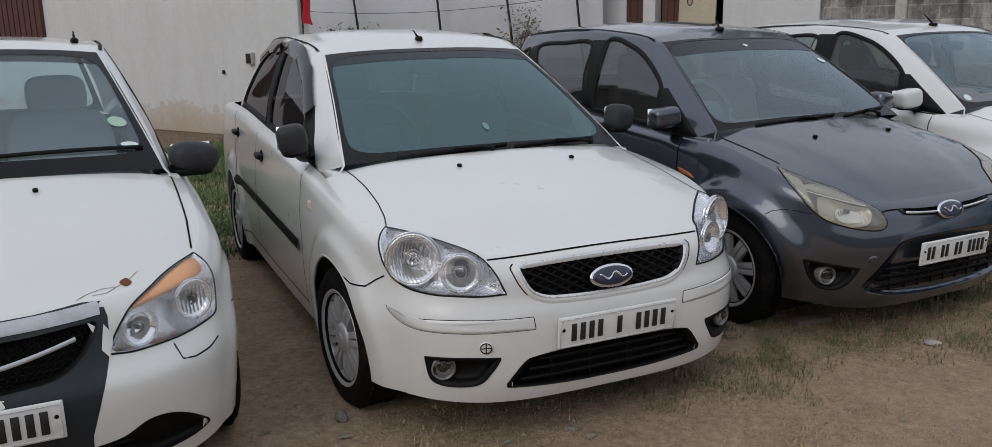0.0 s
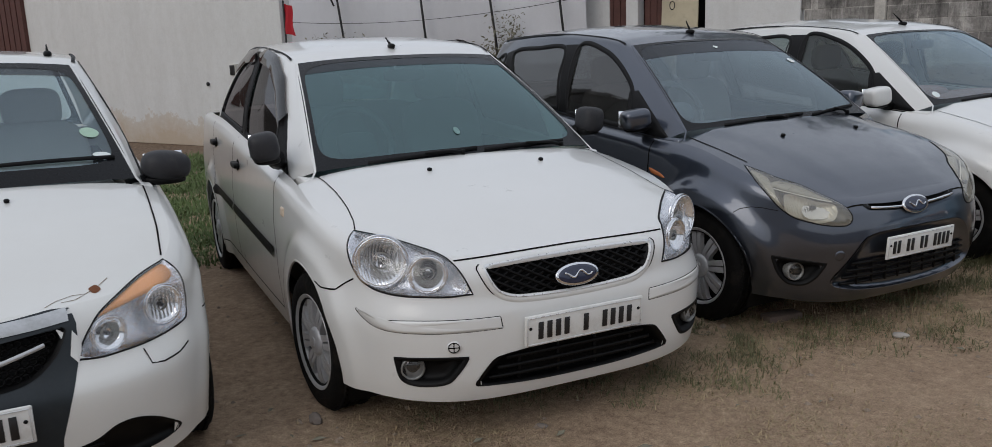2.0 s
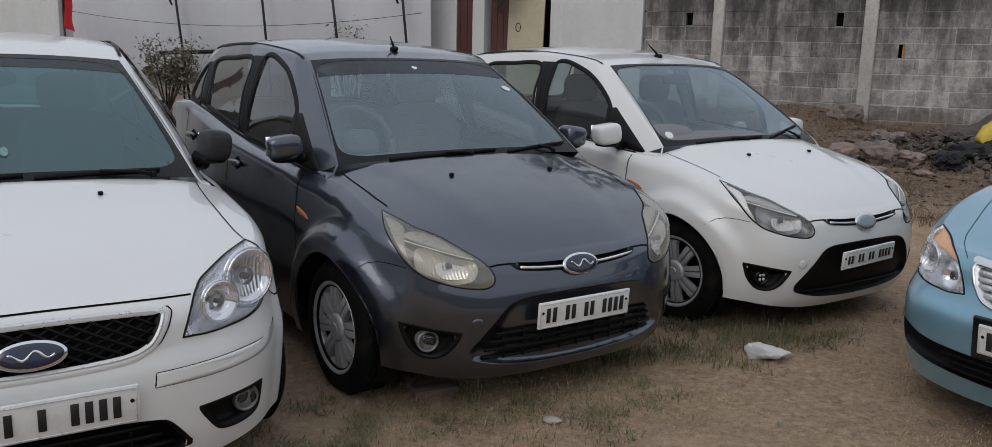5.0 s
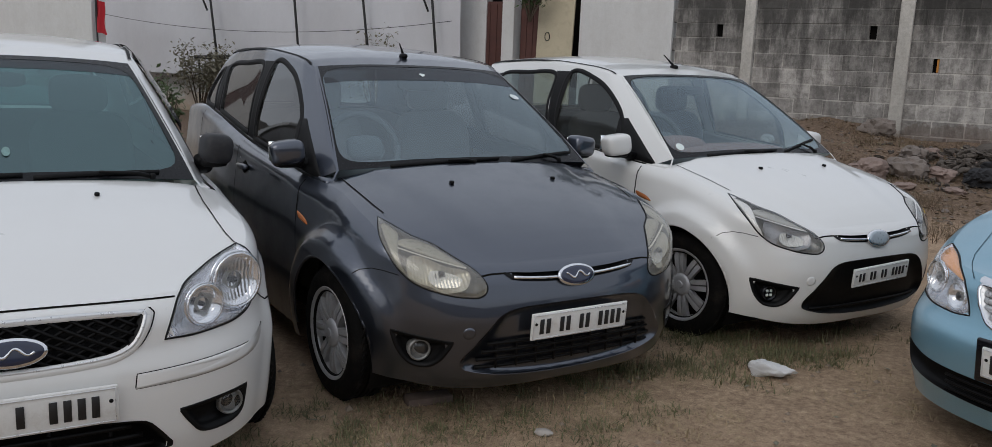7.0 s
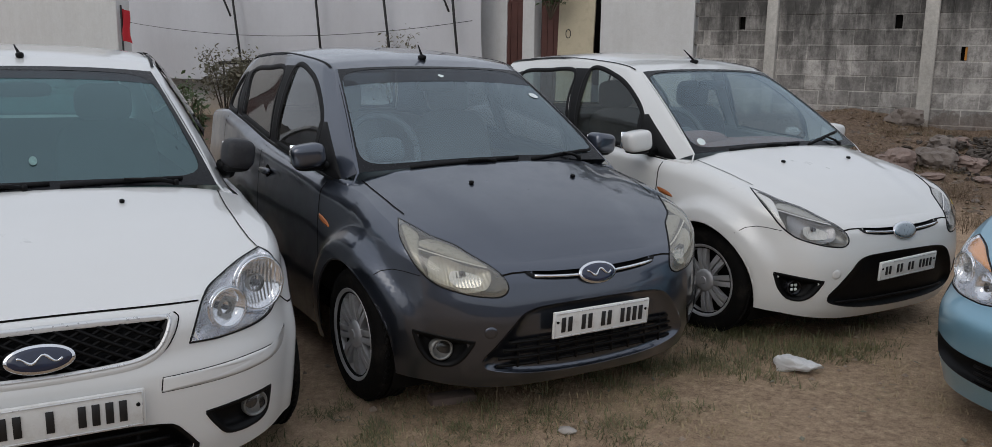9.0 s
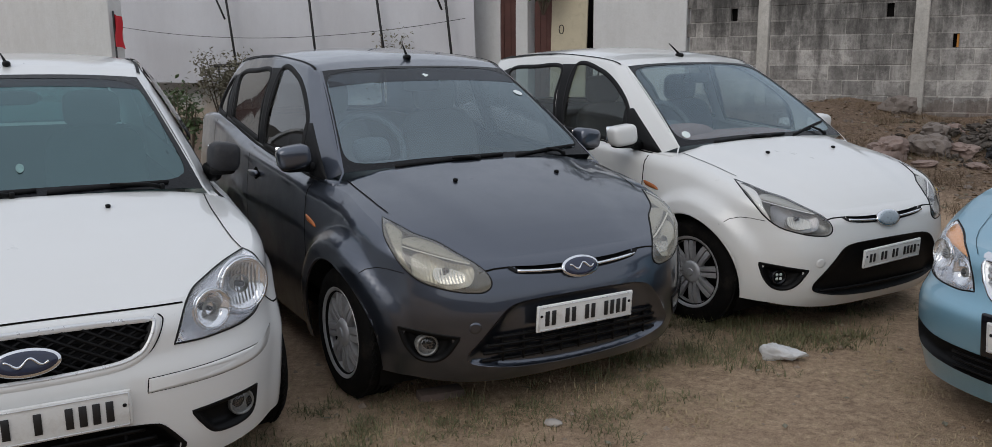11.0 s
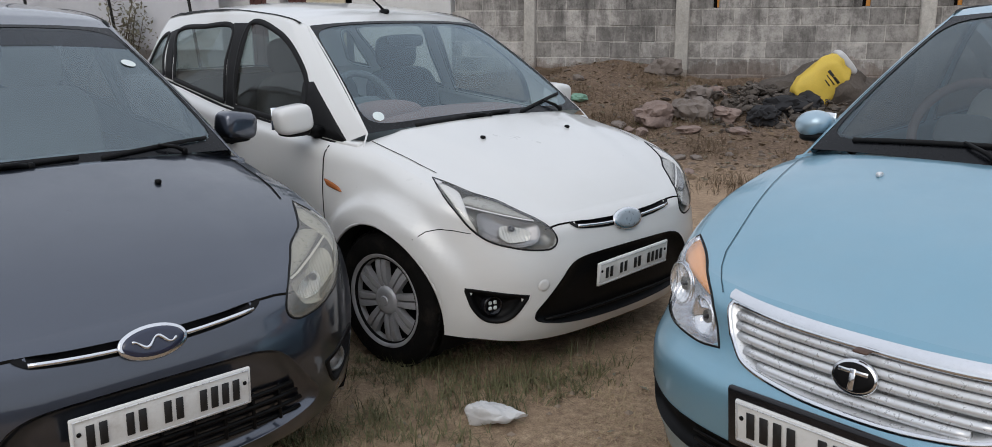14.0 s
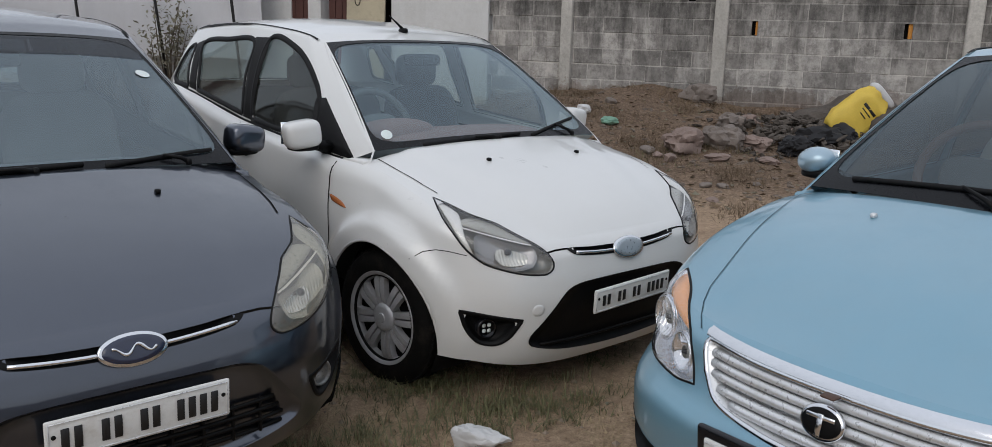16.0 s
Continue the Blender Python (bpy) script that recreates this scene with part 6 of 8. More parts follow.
SD = figo(paint=WHITE_B, gap_width=0.004, steer=7.0, lamp_bezel=LAMPGREY, lamp_lens=LENS, lamp_side=PALERIM, lamp_upper=YELLOWED, lamp_lower=LOWBOWL, lamp_glint=FLUTED_OLD, lamp_lens_rim=PALERIM, side_glass=GLASS_W, fog=False, mouth=BLACK, badge_core=PALEBADGE, badge_mark=False, plate=(0.46, 0.10), plate_groups=(2, 2, 2, 4), plate_x=-0.005, plate_roll=-2.0, tow=WHITE_B, handle_mat=WHITE_B, fabric=FABRIC_K, aerial_h=0.085, aerial=(0.0, 1.63, -0.07), char=0.017, char_h=0.045)
car_d = build_car(SD, at(3.749, 6.053, 43.9), "white hatchback with a black lower grille and grey headlamps")
for c, S in ((car_c, SC), (car_d, SD)):
    wiper(c, S, -0.02, -0.64, 0.20, 0.0, 0.03)
    wiper(c, S, 0.72, 0.30, 0.90, 0.01, 0.08 if c is car_c else 0.15)
    for sgn in (1, -1):
        door_mirror(c, sgn, S["paint"], (0.158, 0.115, 0.112) if c is car_c else (0.160, 0.12, 0.122), (0.835, 1.09, 0.985) if c is car_c else (0.893 if sgn < 0 else 0.775, 1.10, 0.985))
SE = indica(paint=BLUE, gaps_top=[[(0.420, 0.115), (0.455, 0.155), (0.500, 0.22), (0.535, 0.29), (0.595, 0.52), (0.645, 0.75), (0.690, 0.96)]], nozzle_mat=SILVER, nozzles=[(-0.34, 0.79)], gap_width=0.003, variant="blue", rim=0.019, cowl_taper=0.65, gap_mat=BLUEGAP, ws_glass=GLASS_E, wheel_mat=WHEEL_BROWN)
car_e = build_car(SE, at(4.021, 4.363, -48.5), "light blue metallic hatchback with a silver slatted grille")
wiper(car_e, SE, -0.10, -0.80, 0.25, 0.06, 0.10)
wiper(car_e, SE, 0.93, -0.05, 0.85, 0.05, 0.07)
for sgn in (1, -1):
    door_mirror(car_e, sgn, BLUE_SKYLIT, (0.135, 0.13, 0.098), (0.757, 1.14, 1.018), power=0.98)


# stickers, visors and cabin trimmings
def screen_patch(root, S, s0, v0, rs, rv, mat, name, n=20, off=0.004, wob=0.0):
    pts = [ws_point(S, s0 + rs * math.cos(a) * (1 + wob * math.sin(5 * a)), v0 + rv * math.sin(a) * (1 + wob * math.cos(3 * a)), off) for a in np.linspace(0, 2 * math.pi, n, endpoint=False)]
    return part(name, (pts, [tuple(range(n))]), mat, root, smooth=False)


def sun_band(root, S, v0, v1, mat, n=24):
    """A tinted strip along the top of a windscreen."""
    vs = [ws_point(S, -0.955 + 1.91 * i / n, v, 0.002) for v in (v0, (v0 + v1) / 2, v1) for i in range(n + 1)]
    fs = [(j * (n + 1) + i, j * (n + 1) + i + 1, (j + 1) * (n + 1) + i + 1, (j + 1) * (n + 1) + i) for j in range(2) for i in range(n)]
    part("sun_band", (vs, fs), mat, root, "dark tinted strip along the windscreen top").visible_shadow = False


sun_band(car_c, SC, 0.80, 0.965, GLASS_BAND)
sun_band(car_b, SB, 0.86, 0.95, GLASS_BAND)
sun_band(car_a, SA, 0.87, 0.955, GLASS_BAND)
screen_patch(car_a, SA, 0.86, 0.35, 0.055, 0.040, STICKER_G, "sticker")
screen_patch(car_a, SA, 0.87, 0.18, 0.050, 0.018, STICKER_W, "sticker")
screen_patch(car_b, SB, 0.03, 0.18, 0.022, 0.030, STICKER_F, "sticker")
screen_patch(car_c, SC, 0.0, 0.865, 0.028, 0.020, STICKER_W, "sticker", wob=0.25)
screen_patch(car_c, SC, 0.85, 0.66, 0.045, 0.030, STICKER_W, "sticker")
screen_patch(car_d, SD, -0.86, 0.11, 0.040, 0.035, STICKER_W, "sticker")
for sgn in (1, -1):
    ps = Proj(SB["gbvh"], "side", sgn)
    for line in ([(1.51, 1.10), (1.77, 1.268), (2.03, 1.374), (2.33, 1.414)], [(2.45, 1.412), (2.80, 1.400), (3.04, 1.336)]):
        part("window_visor", ps.ribbon(line, 0.075, 0.014, crown=0.012), VISOR, car_b, "smoked plastic wind deflector")
BEADS = surf("pale_beads", (0.5, 0.5, 0.48), 0.6, vary=0.2)
bv, bf = [], []
for i in range(9):
    for j in range(12):
        c = Vector((-0.47 + 0.028 * i, 1.985 + 0.010 * j, 1.03 - 0.028 * j))
        b = len(bv)
        bv += [c + Vector(o) * 0.011 for o in ((1, 0, 0), (-1, 0, 0), (0, 1, 0), (0, -1, 0), (0, 0, 1), (0, 0, -1))]
        bf += [tuple(b + k for k in f) for f in ((0, 2, 4), (2, 1, 4), (1, 3, 4), (3, 0, 4), (2, 0, 5), (1, 2, 5), (3, 1, 5), (0, 3, 5))]
part("bead_cover", (bv, bf), BEADS, car_d, "beaded seat cover")
part("dash_cover", blob((1.0, 0.30, 0.14), Matrix.Translation((0.0, 1.12, 0.905)), 0.6), FABRIC_R, car_d, "brown dashboard cover")
part("dash_bulge", blob((0.42, 0.22, 0.16), Matrix.Translation((-0.36, 1.16, 0.945)), 0.8), FABRIC_R, car_d)
for c, S in ((car_a, SA), (car_e, SE)):
    part("parcel_shelf", rbox((1.2, 0.35, 0.03), 0.01, Matrix.Translation((0, S["gl_r"] - 0.05, 0.93))), CABIN, c)


# ---- ground ----
def span(n, l, value, lo, hi, most):
    """0 below lo, rising to most at hi."""
    q = n.new("ShaderNodeMapRange")
    q.inputs["From Min"].default_value, q.inputs["From Max"].default_value, q.inputs["To Max"].default_value = lo, hi, most
    l.new(value, q.inputs["Value"])
    return q.outputs[0]


def earth_mat():
    m, n, l, p = node_mat("earth")
    co = coords(n, l, True)
    big, mid, fine, grit = noise_tex(n, l, co, 0.45, 5), noise_tex(n, l, co, 2.6, 8, 0.7), noise_tex(n, l, co, 28, 8, 0.75), noise_tex(n, l, co, 160, 4, 0.8)
    base = ramp(n, l, mid, [(0.30, (0.32, 0.218, 0.150)), (0.50, (0.50, 0.352, 0.242)), (0.70, (0.62, 0.455, 0.315))])
    straw = ramp(n, l, fine, [(0.34, (0.15, 0.102, 0.070)), (0.51, (0.46, 0.330, 0.218)), (0.67, (0.74, 0.57, 0.38))])
    base = blend(n, l, ramp(n, l, big, [(0.40, (0.35,) * 3), (0.60, (0.7,) * 3)]), base, straw)
    base = blend(n, l, 0.8, base, ramp(n, l, grit, [(0.30, (0.35,) * 3), (0.58, (1.0,) * 3)]), "MULTIPLY")
    # dark damp soil on the bank below the block wall
    dot = n.new("ShaderNodeVectorMath")
    dot.operation = "DOT_PRODUCT"
    dot.inputs[1].default_value = (math.sin(radians(17)), math.cos(radians(17)), 0)
    l.new(co, dot.inputs[0])
    bank = n.new("ShaderNodeMath")
    bank.operation = "MULTIPLY_ADD"
    bank.inputs[1].default_value = 3.5
    l.new(mid, bank.inputs[0])
    l.new(dot.outputs["Value"], bank.inputs[2])
    soil = ramp(n, l, fine, [(0.32, (0.045, 0.032, 0.023)), (0.52, (0.155, 0.107, 0.076)), (0.68, (0.32, 0.235, 0.172))])
    depth = n.new("ShaderNodeMapRange")
    depth.inputs["From Min"].default_value, depth.inputs["From Max"].default_value = 12.4, 14.4
    depth.inputs["To Max"].default_value = 0.9
    l.new(bank.outputs[0], depth.inputs["Value"])
    # and behind the lawn below the plastered wall
    sx = n.new("ShaderNodeSeparateXYZ")
    l.new(co, sx.inputs[0])
    lawn_y = span(n, l, bank.outputs[0], 7.6, 8.8, 0.85)
    lawn_x = span(n, l, sx.outputs[0], -0.6, -1.8, 1.0)
    near = n.new("ShaderNodeMath")
    near.operation = "MULTIPLY"
    l.new(lawn_y, near.inputs[0])
    l.new(lawn_x, near.inputs[1])
    damp = n.new("ShaderNodeMath")
    damp.operation = "MAXIMUM"
    l.new(depth.outputs[0], damp.inputs[0])
    l.new(near.outputs[0], damp.inputs[1])
    base = blend(n, l, damp.outputs[0], base, soil)
    l.new(base, p.inputs["Base Color"])
    p.inputs["Roughness"].default_value, p.inputs["Specular IOR Level"].default_value = 0.97, 0.2
    b1, b2 = n.new("ShaderNodeBump"), n.new("ShaderNodeBump")
    b1.inputs["Strength"].default_value, b1.inputs["Distance"].default_value = 0.9, 0.02
    b2.inputs["Strength"].default_value, b2.inputs["Distance"].default_value = 0.8, 0.006
    l.new(fine, b1.inputs["Height"])
    l.new(grit, b2.inputs["Height"])
    l.new(b1.outputs[0], b2.inputs["Normal"])
    l.new(b2.outputs[0], p.inputs["Normal"])
    return m


EARTH = earth_mat()
WALL_A = radians(-17)
WALL_P = Vector((6.42, 15.78))
WALL_D = Vector((math.cos(WALL_A), math.sin(WALL_A)))
WALL_N = Vector((-math.sin(WALL_A), math.cos(WALL_A)))


def ground_z(x, y):
    d = (Vector((x, y)) - WALL_P).dot(WALL_N)
    s = (Vector((x, y)) - WALL_P).dot(WALL_D)
    z = 0.02 * noise.noise((x * 0.7, y * 0.7, 0)) + 0.007 * noise.noise((x * 5, y * 5, 3)) - 0.008
    if d > -6 and s > -5:
        k = min(1, max(0, (d + 5.2) / 4.9))
        k = k * k * (3 - 2 * k) * min(1, (s + 5) / 1.5)
        z += k * (0.44 + 0.14 * noise.noise((x * 0.9, y * 0.9, 7)) + 0.05 * noise.noise((x * 3.1, y * 3.1, 5)) + 0.28 * math.exp(-((s + 1.9) / 1.5) ** 2))
    return z


def axis(lo, hi, fine, far):
    core = list(np.arange(lo, hi, fine))
    step, out = fine, [hi]
    while out[-1] < far:
        step *= 1.35
        out.append(out[-1] + step)
    step, back = fine, [lo]
    while back[-1] > -far:
        step *= 1.35
        back.append(back[-1] - step)
    return back[:0:-1] + core + out


gx, gy = axis(-6, 11, 0.08, 400), axis(0, 17, 0.08, 400)
gv = [(x, y, ground_z(x, y)) for y in gy for x in gx]
nx = len(gx)
gf = [(j * nx + i, j * nx + i + 1, (j + 1) * nx + i + 1, (j + 1) * nx + i) for j in range(len(gy) - 1) for i in range(nx - 1)]
tagged(part("ground", (gv, gf), EARTH), "bare brown earth with dry grass and litter", "ground", kind="structure")


# ---- block wall and the white buildings ----
def stained(name, col, dark, amount, streak=3.0, per_piece=0.25, low=None, low_at=0.0, top=None, pale=None, grain=0.45):
    """Masonry with rain streaks and blotches."""
    m, n, l, p = node_mat(name)
    co = coords(n, l, True)
    mp = n.new("ShaderNodeMapping")
    mp.inputs["Scale"].default_value = (1, 1, 0.22)
    l.new(co, mp.inputs["Vector"])
    st, bl, fi = noise_tex(n, l, mp.outputs[0], streak, 9, 0.75), noise_tex(n, l, co, 1.3, 10, 0.78), noise_tex(n, l, co, 30, 7, 0.75)
    base = blend(n, l, 0.5, col, ramp(n, l, fi, [(0.3, [c * (1 - grain) for c in col]), (0.7, [min(1, c * (1 + 0.65 * grain)) for c in col])]))
    md = noise_tex(n, l, co, 9, 7, 0.75)
    base = blend(n, l, ramp(n, l, md, [(0.48, (0, 0, 0)), (0.62, (amount * 0.75,) * 3)]), base, [c * 1.1 for c in dark])
    base = blend(n, l, ramp(n, l, st, [(0.42, (0, 0, 0)), (0.66, (amount,) * 3)]), base, dark)
    base = blend(n, l, ramp(n, l, bl, [(0.46, (0, 0, 0)), (0.64, (amount * 0.8,) * 3)]), base, [c * 1.3 for c in dark])
    if pale:
        pn = noise_tex(n, l, co, 2.7, 9, 0.75)
        base = blend(n, l, ramp(n, l, pn, [(0.49, (0, 0, 0)), (0.62, (0.75,) * 3)]), base, pale)
        smear = noise_tex(n, l, mp.outputs[0], 7.0, 8, 0.7)
        base = blend(n, l, ramp(n, l, smear, [(0.54, (0, 0, 0)), (0.62, (0.5,) * 3)]), base, [c * 0.9 for c in pale])
    if top:
        # soot and algae washed down from the coping
        sp = n.new("ShaderNodeSeparateXYZ")
        l.new(co, sp.inputs[0])
        run = n.new("ShaderNodeMath")
        run.operation = "MULTIPLY_ADD"
        run.inputs[1].default_value = 3.2
        l.new(st, run.inputs[0])
        l.new(sp.outputs[2], run.inputs[2])
        base = blend(n, l, span(n, l, run.outputs[0], 2.95, 4.1, 0.88), base, top)
    if low:
        sep = n.new("ShaderNodeSeparateXYZ")
        l.new(co, sep.inputs[0])
        mixh = n.new("ShaderNodeMath")
        mixh.operation = "MULTIPLY_ADD"
        l.new(bl, mixh.inputs[0])
        mixh.inputs[1].default_value = 1.6
        drop = n.new("ShaderNodeMath")
        drop.operation = "SUBTRACT"
        drop.inputs[1].default_value = low_at
        l.new(sep.outputs[2], drop.inputs[0])
        l.new(drop.outputs[0], mixh.inputs[2])
        base = blend(n, l, ramp(n, l, mixh.outputs[0], [(0.62, (0.75,) * 3), (1.0, (0.35,) * 3), (1.35, (0, 0, 0))]), base, low)
    if per_piece:
        oi = n.new("ShaderNodeObjectInfo")
        base = blend(n, l, 1.0, base, ramp(n, l, oi.outputs["Random"], [(0.0, (1 - per_piece,) * 3), (1.0, (1.0,) * 3)]), "MULTIPLY")
    l.new(base, p.inputs["Base Color"])
    p.inputs["Roughness"].default_value, p.inputs["Specular IOR Level"].default_value = 0.93, 0.25
    b = n.new("ShaderNodeBump")
    b.inputs["Strength"].default_value, b.inputs["Distance"].default_value = 0.5, 0.008
    l.new(fi, b.inputs["Height"])
    l.new(b.outputs[0], p.inputs["Normal"])
    return m


BLOCK = stained("concrete_block", (0.47, 0.445, 0.415), (0.115, 0.107, 0.10), 0.62, per_piece=0.42, low=(0.15, 0.10, 0.075), low_at=0.45, top=(0.055, 0.053, 0.050), pale=(0.60, 0.57, 0.53))
MORTAR = stained("mortar", (0.55, 0.52, 0.48), (0.17, 0.16, 0.15), 0.5, per_piece=0, pale=(0.60, 0.57, 0.53), low=(0.15, 0.10, 0.075), low_at=0.45, top=(0.055, 0.053, 0.050))
POST = stained("concrete_post", (0.58, 0.555, 0.51), (0.26, 0.245, 0.22), 0.5, per_piece=0, low=(0.17, 0.12, 0.09), low_at=0.45)
PLASTER = stained("white_plaster", (0.64, 0.64, 0.63), (0.46, 0.45, 0.43), 0.30, per_piece=0, low=(0.42, 0.31, 0.20), low_at=0.22, grain=0.10)
SHEET = stained("banner_sheet", (0.60, 0.60, 0.62), (0.50, 0.50, 0.52), 0.35, 1.2, per_piece=0, grain=0.06)
REDWOOD = surf("red_brown_wood", (0.085, 0.032, 0.025), 0.7, vary=0.25, fine=60, bump=0.2)
CREAM = surf("cream_board", (0.52, 0.46, 0.33), 0.8, vary=0.12, size=3, dirt=(0.3, 0.26, 0.2), dirt_amount=0.4)
IRON = surf("dark_iron", (0.025, 0.024, 0.024), 0.6, metal=0.4, vary=0.3)
ORANGE = surf("orange_brick", (0.55, 0.24, 0.05), 0.85, vary=0.2, fine=60)
REDCLOTH = surf("red_cloth", (0.40, 0.015, 0.025), 0.9, vary=0.15, fine=120, bump=0.2)


def on_wall(s, d, z, p=None):
    q = (p or WALL_P) + WALL_D * s + WALL_N * d
    return Matrix.Translation((q.x, q.y, z)) @ Matrix.Rotation(WALL_A, 4, "Z")


gaps = [(-3.34, 2.11), (-0.92, 2.11), (0.03, 1.63), (2.08, 1.63), (3.25, 1.63)]
core = []
edge_s = -4.1
for s, z in gaps + [(8.955, None)]:
    core.append((edge_s, s - 0.055, 0.0, 3.1))
    if z:
        core += [(s - 0.055, s + 0.055, 0.0, z - 0.105), (s - 0.055, s + 0.055, z + 0.105, 3.1)]
    edge_s = s + 0.055
core_v, core_f = [], []
for a, b, lo, hi in core:
    base = len(core_v)
    core_v += [on_wall(s, d, z).translation for s in (a, b) for d in (-0.055, 0.065) for z in (lo, hi)]
    core_f += [tuple(base + k for k in f) for f in ((0, 1, 3, 2), (4, 6, 7, 5), (0, 4, 5, 1), (2, 3, 7, 6), (0, 2, 6, 4), (1, 5, 7, 3))]
wall = tagged(part("wall_back", (core_v, core_f), MORTAR, smooth=False), "weathered grey concrete block wall with dark rain stains", "wall", kind="structure")
block_me = bpy.data.meshes.new("block")
bm = rbox((0.452, 0.12, 0.228), 0.006, None, 1)
bm.to_mesh(block_me)
bm.free()
block_me.materials.append(BLOCK)
half_me = bpy.data.meshes.new("half_block")
bm = rbox((0.221, 0.12, 0.226), 0.008, None, 1)
bm.to_mesh(half_me)
bm.free()
half_me.materials.append(BLOCK)
rng = random.Random(4)
far_blocks = bmesh.new()
for r in range(13):
    z = 0.19 + 0.24 * r
    s = -4.1 + (0.231 if r % 2 else 0.0)
    if r % 2:
        o = new("block", half_me)
        o.parent = wall
        o.matrix_world = on_wall(-4.1 - 0.0, 0.0, z)
    while s < 8.6:
        c = s + 0.231
        jit = on_wall(c + rng.uniform(-0.006, 0.006), rng.uniform(-0.005, 0.004), z + rng.uniform(-0.006, 0.006)) @ Matrix.Rotation(rng.uniform(-0.012, 0.012), 4, "Y")
        hole = [g for g in gaps if abs(g[0] - c) < 0.24 and abs(g[1] - z) < 0.12]
        if hole:
            g0 = hole[0][0]
            for lo, hi in ((c - 0.226, g0 - 0.055), (g0 + 0.055, c + 0.226)):
                if hi - lo > 0.03:
                    part("block", rbox((hi - lo, 0.12, 0.226), 0.006, on_wall((lo + hi) / 2, 0.0, z), 1), BLOCK, wall, smooth=False)
            if z < 1.9:
                part("brick_plug", rbox((0.055, 0.06, 0.20), 0.005, on_wall(g0 + 0.026, 0.0, z), 1), ORANGE, wall, smooth=False)
            # near-black plate puts the dark inside of the hole into the colour
            part("gap_back", rbox((0.11, 0.02, 0.22), 0.0, on_wall(g0, 0.045, z), 1), GAP, wall, smooth=False)
        elif c < 4.6 and r < 12:
            o = new("block", block_me)
            o.parent = wall
            o.matrix_world = jit
        else:
            tmp = rbox((0.452, 0.12, 0.226), 0.0, jit)
            me = bpy.data.meshes.new("t")
            tmp.to_mesh(me)
            tmp.free()
            far_blocks.from_mesh(me)
            bpy.data.meshes.remove(me)
        s += 0.462
fb = part("far_blocks", far_blocks, BLOCK, wall, smooth=False)
fb["kind"] = "stuff"
for s in (-2.83, -0.46, 2.88, 5.6):
    part("wall_post", rbox((0.20 if s > -1 else 0.18, 0.20, 3.2), 0.02, on_wall(s, -0.06, 1.6), 2), POST, wall)

back = tagged(part("wall_house", rbox((1.76, 0.30, 4.2), 0.01, on_wall(-5.03, 0.02, 2.1)), PLASTER, smooth=False), "white plastered end wall of a house", "wall", kind="structure")
part("wall_panel", rbox((0.26, 0.30, 4.2), 0.01, on_wall(-7.40, 0.0, 2.1)), PLASTER, back, smooth=False)
part("wall_panel", rbox((12.5, 0.25, 4.2), 0.01, on_wall(-14.20, 0.10, 2.1)), PLASTER, back, smooth=False)
part("lintel", rbox((3.0, 0.30, 0.6), 0.01, on_wall(-6.9, 0.01, 3.7)), PLASTER, back, smooth=False)
# near-black sheet stands in for the unlit inside of the doorway
part("room_back", rbox((3.0, 0.1, 4.2), 0.0, on_wall(-6.9, 0.9, 2.1)), GAP, back, smooth=False)


def plank_door(name, s, width, d):
    """A closed door of red-brown boards."""
    dr = part(name, rbox((width, 0.05, 2.6), 0.006, on_wall(s, d, 1.3), 1), REDWOOD, smooth=False)
    k = max(2, int(width / 0.12))
    for i in range(k):
        part("board", rbox((width / k - 0.008, 0.02, 2.5), 0.004, on_wall(s - width / 2 + (i + 0.5) * width / k, d - 0.034, 1.3), 1), REDWOOD, dr, smooth=False)
    part("door_handle", blob((0.03, 0.04, 0.12), on_wall(s + width * 0.35, d - 0.055, 1.05), 0.6), IRON, dr)
    return tagged(dr, "dark red-brown plank door in a white wall", "door", kind="structure")


plank_door("door_1", -7.80, 0.46, 0.05)
plank_door("door_2", -7.00, 0.40, 0.05)
cb = part("leaning_board", rbox((0.74, 0.04, 2.9), 0.005, on_wall(-6.46, -0.02, 1.45) @ Matrix.Rotation(radians(1.5), 4, "Y"), 1), CREAM, smooth=False)
tagged(cb, "tall cream board leaning in a doorway", "board")
part("board_mark", tube([on_wall(-6.60 + 0.05 * math.cos(a), -0.045, 1.95 + 0.08 * math.sin(a)).translation for a in np.linspace(0, 2 * math.pi, 16)], 0.008, 5), IRON, cb)

# white sheets on slanting poles
sheet_v, sheet_f = [], []
cols_n, rows_n = 60, 14
for j in range(rows_n + 1):
    for i in range(cols_n + 1):
        s = -19.5 + 11.3 * i / cols_n
        z = 0.9 + 3.0 * j / rows_n
        d = -0.55 + 0.05 * math.sin(s * 2.1 + z) + 0.03 * noise.noise((s * 1.7, z * 1.3, 2))
        q = WALL_P + WALL_D * s + WALL_N * d
        sheet_v.append((q.x, q.y, z))
for j in range(rows_n):
    for i in range(cols_n):
        a = j * (cols_n + 1) + i
        sheet_f.append((a, a + 1, a + cols_n + 2, a + cols_n + 1))
tagged(part("banner_sheet", (sheet_v, sheet_f), SHEET), "pale plain sheeting hung along a wall", "sheet")
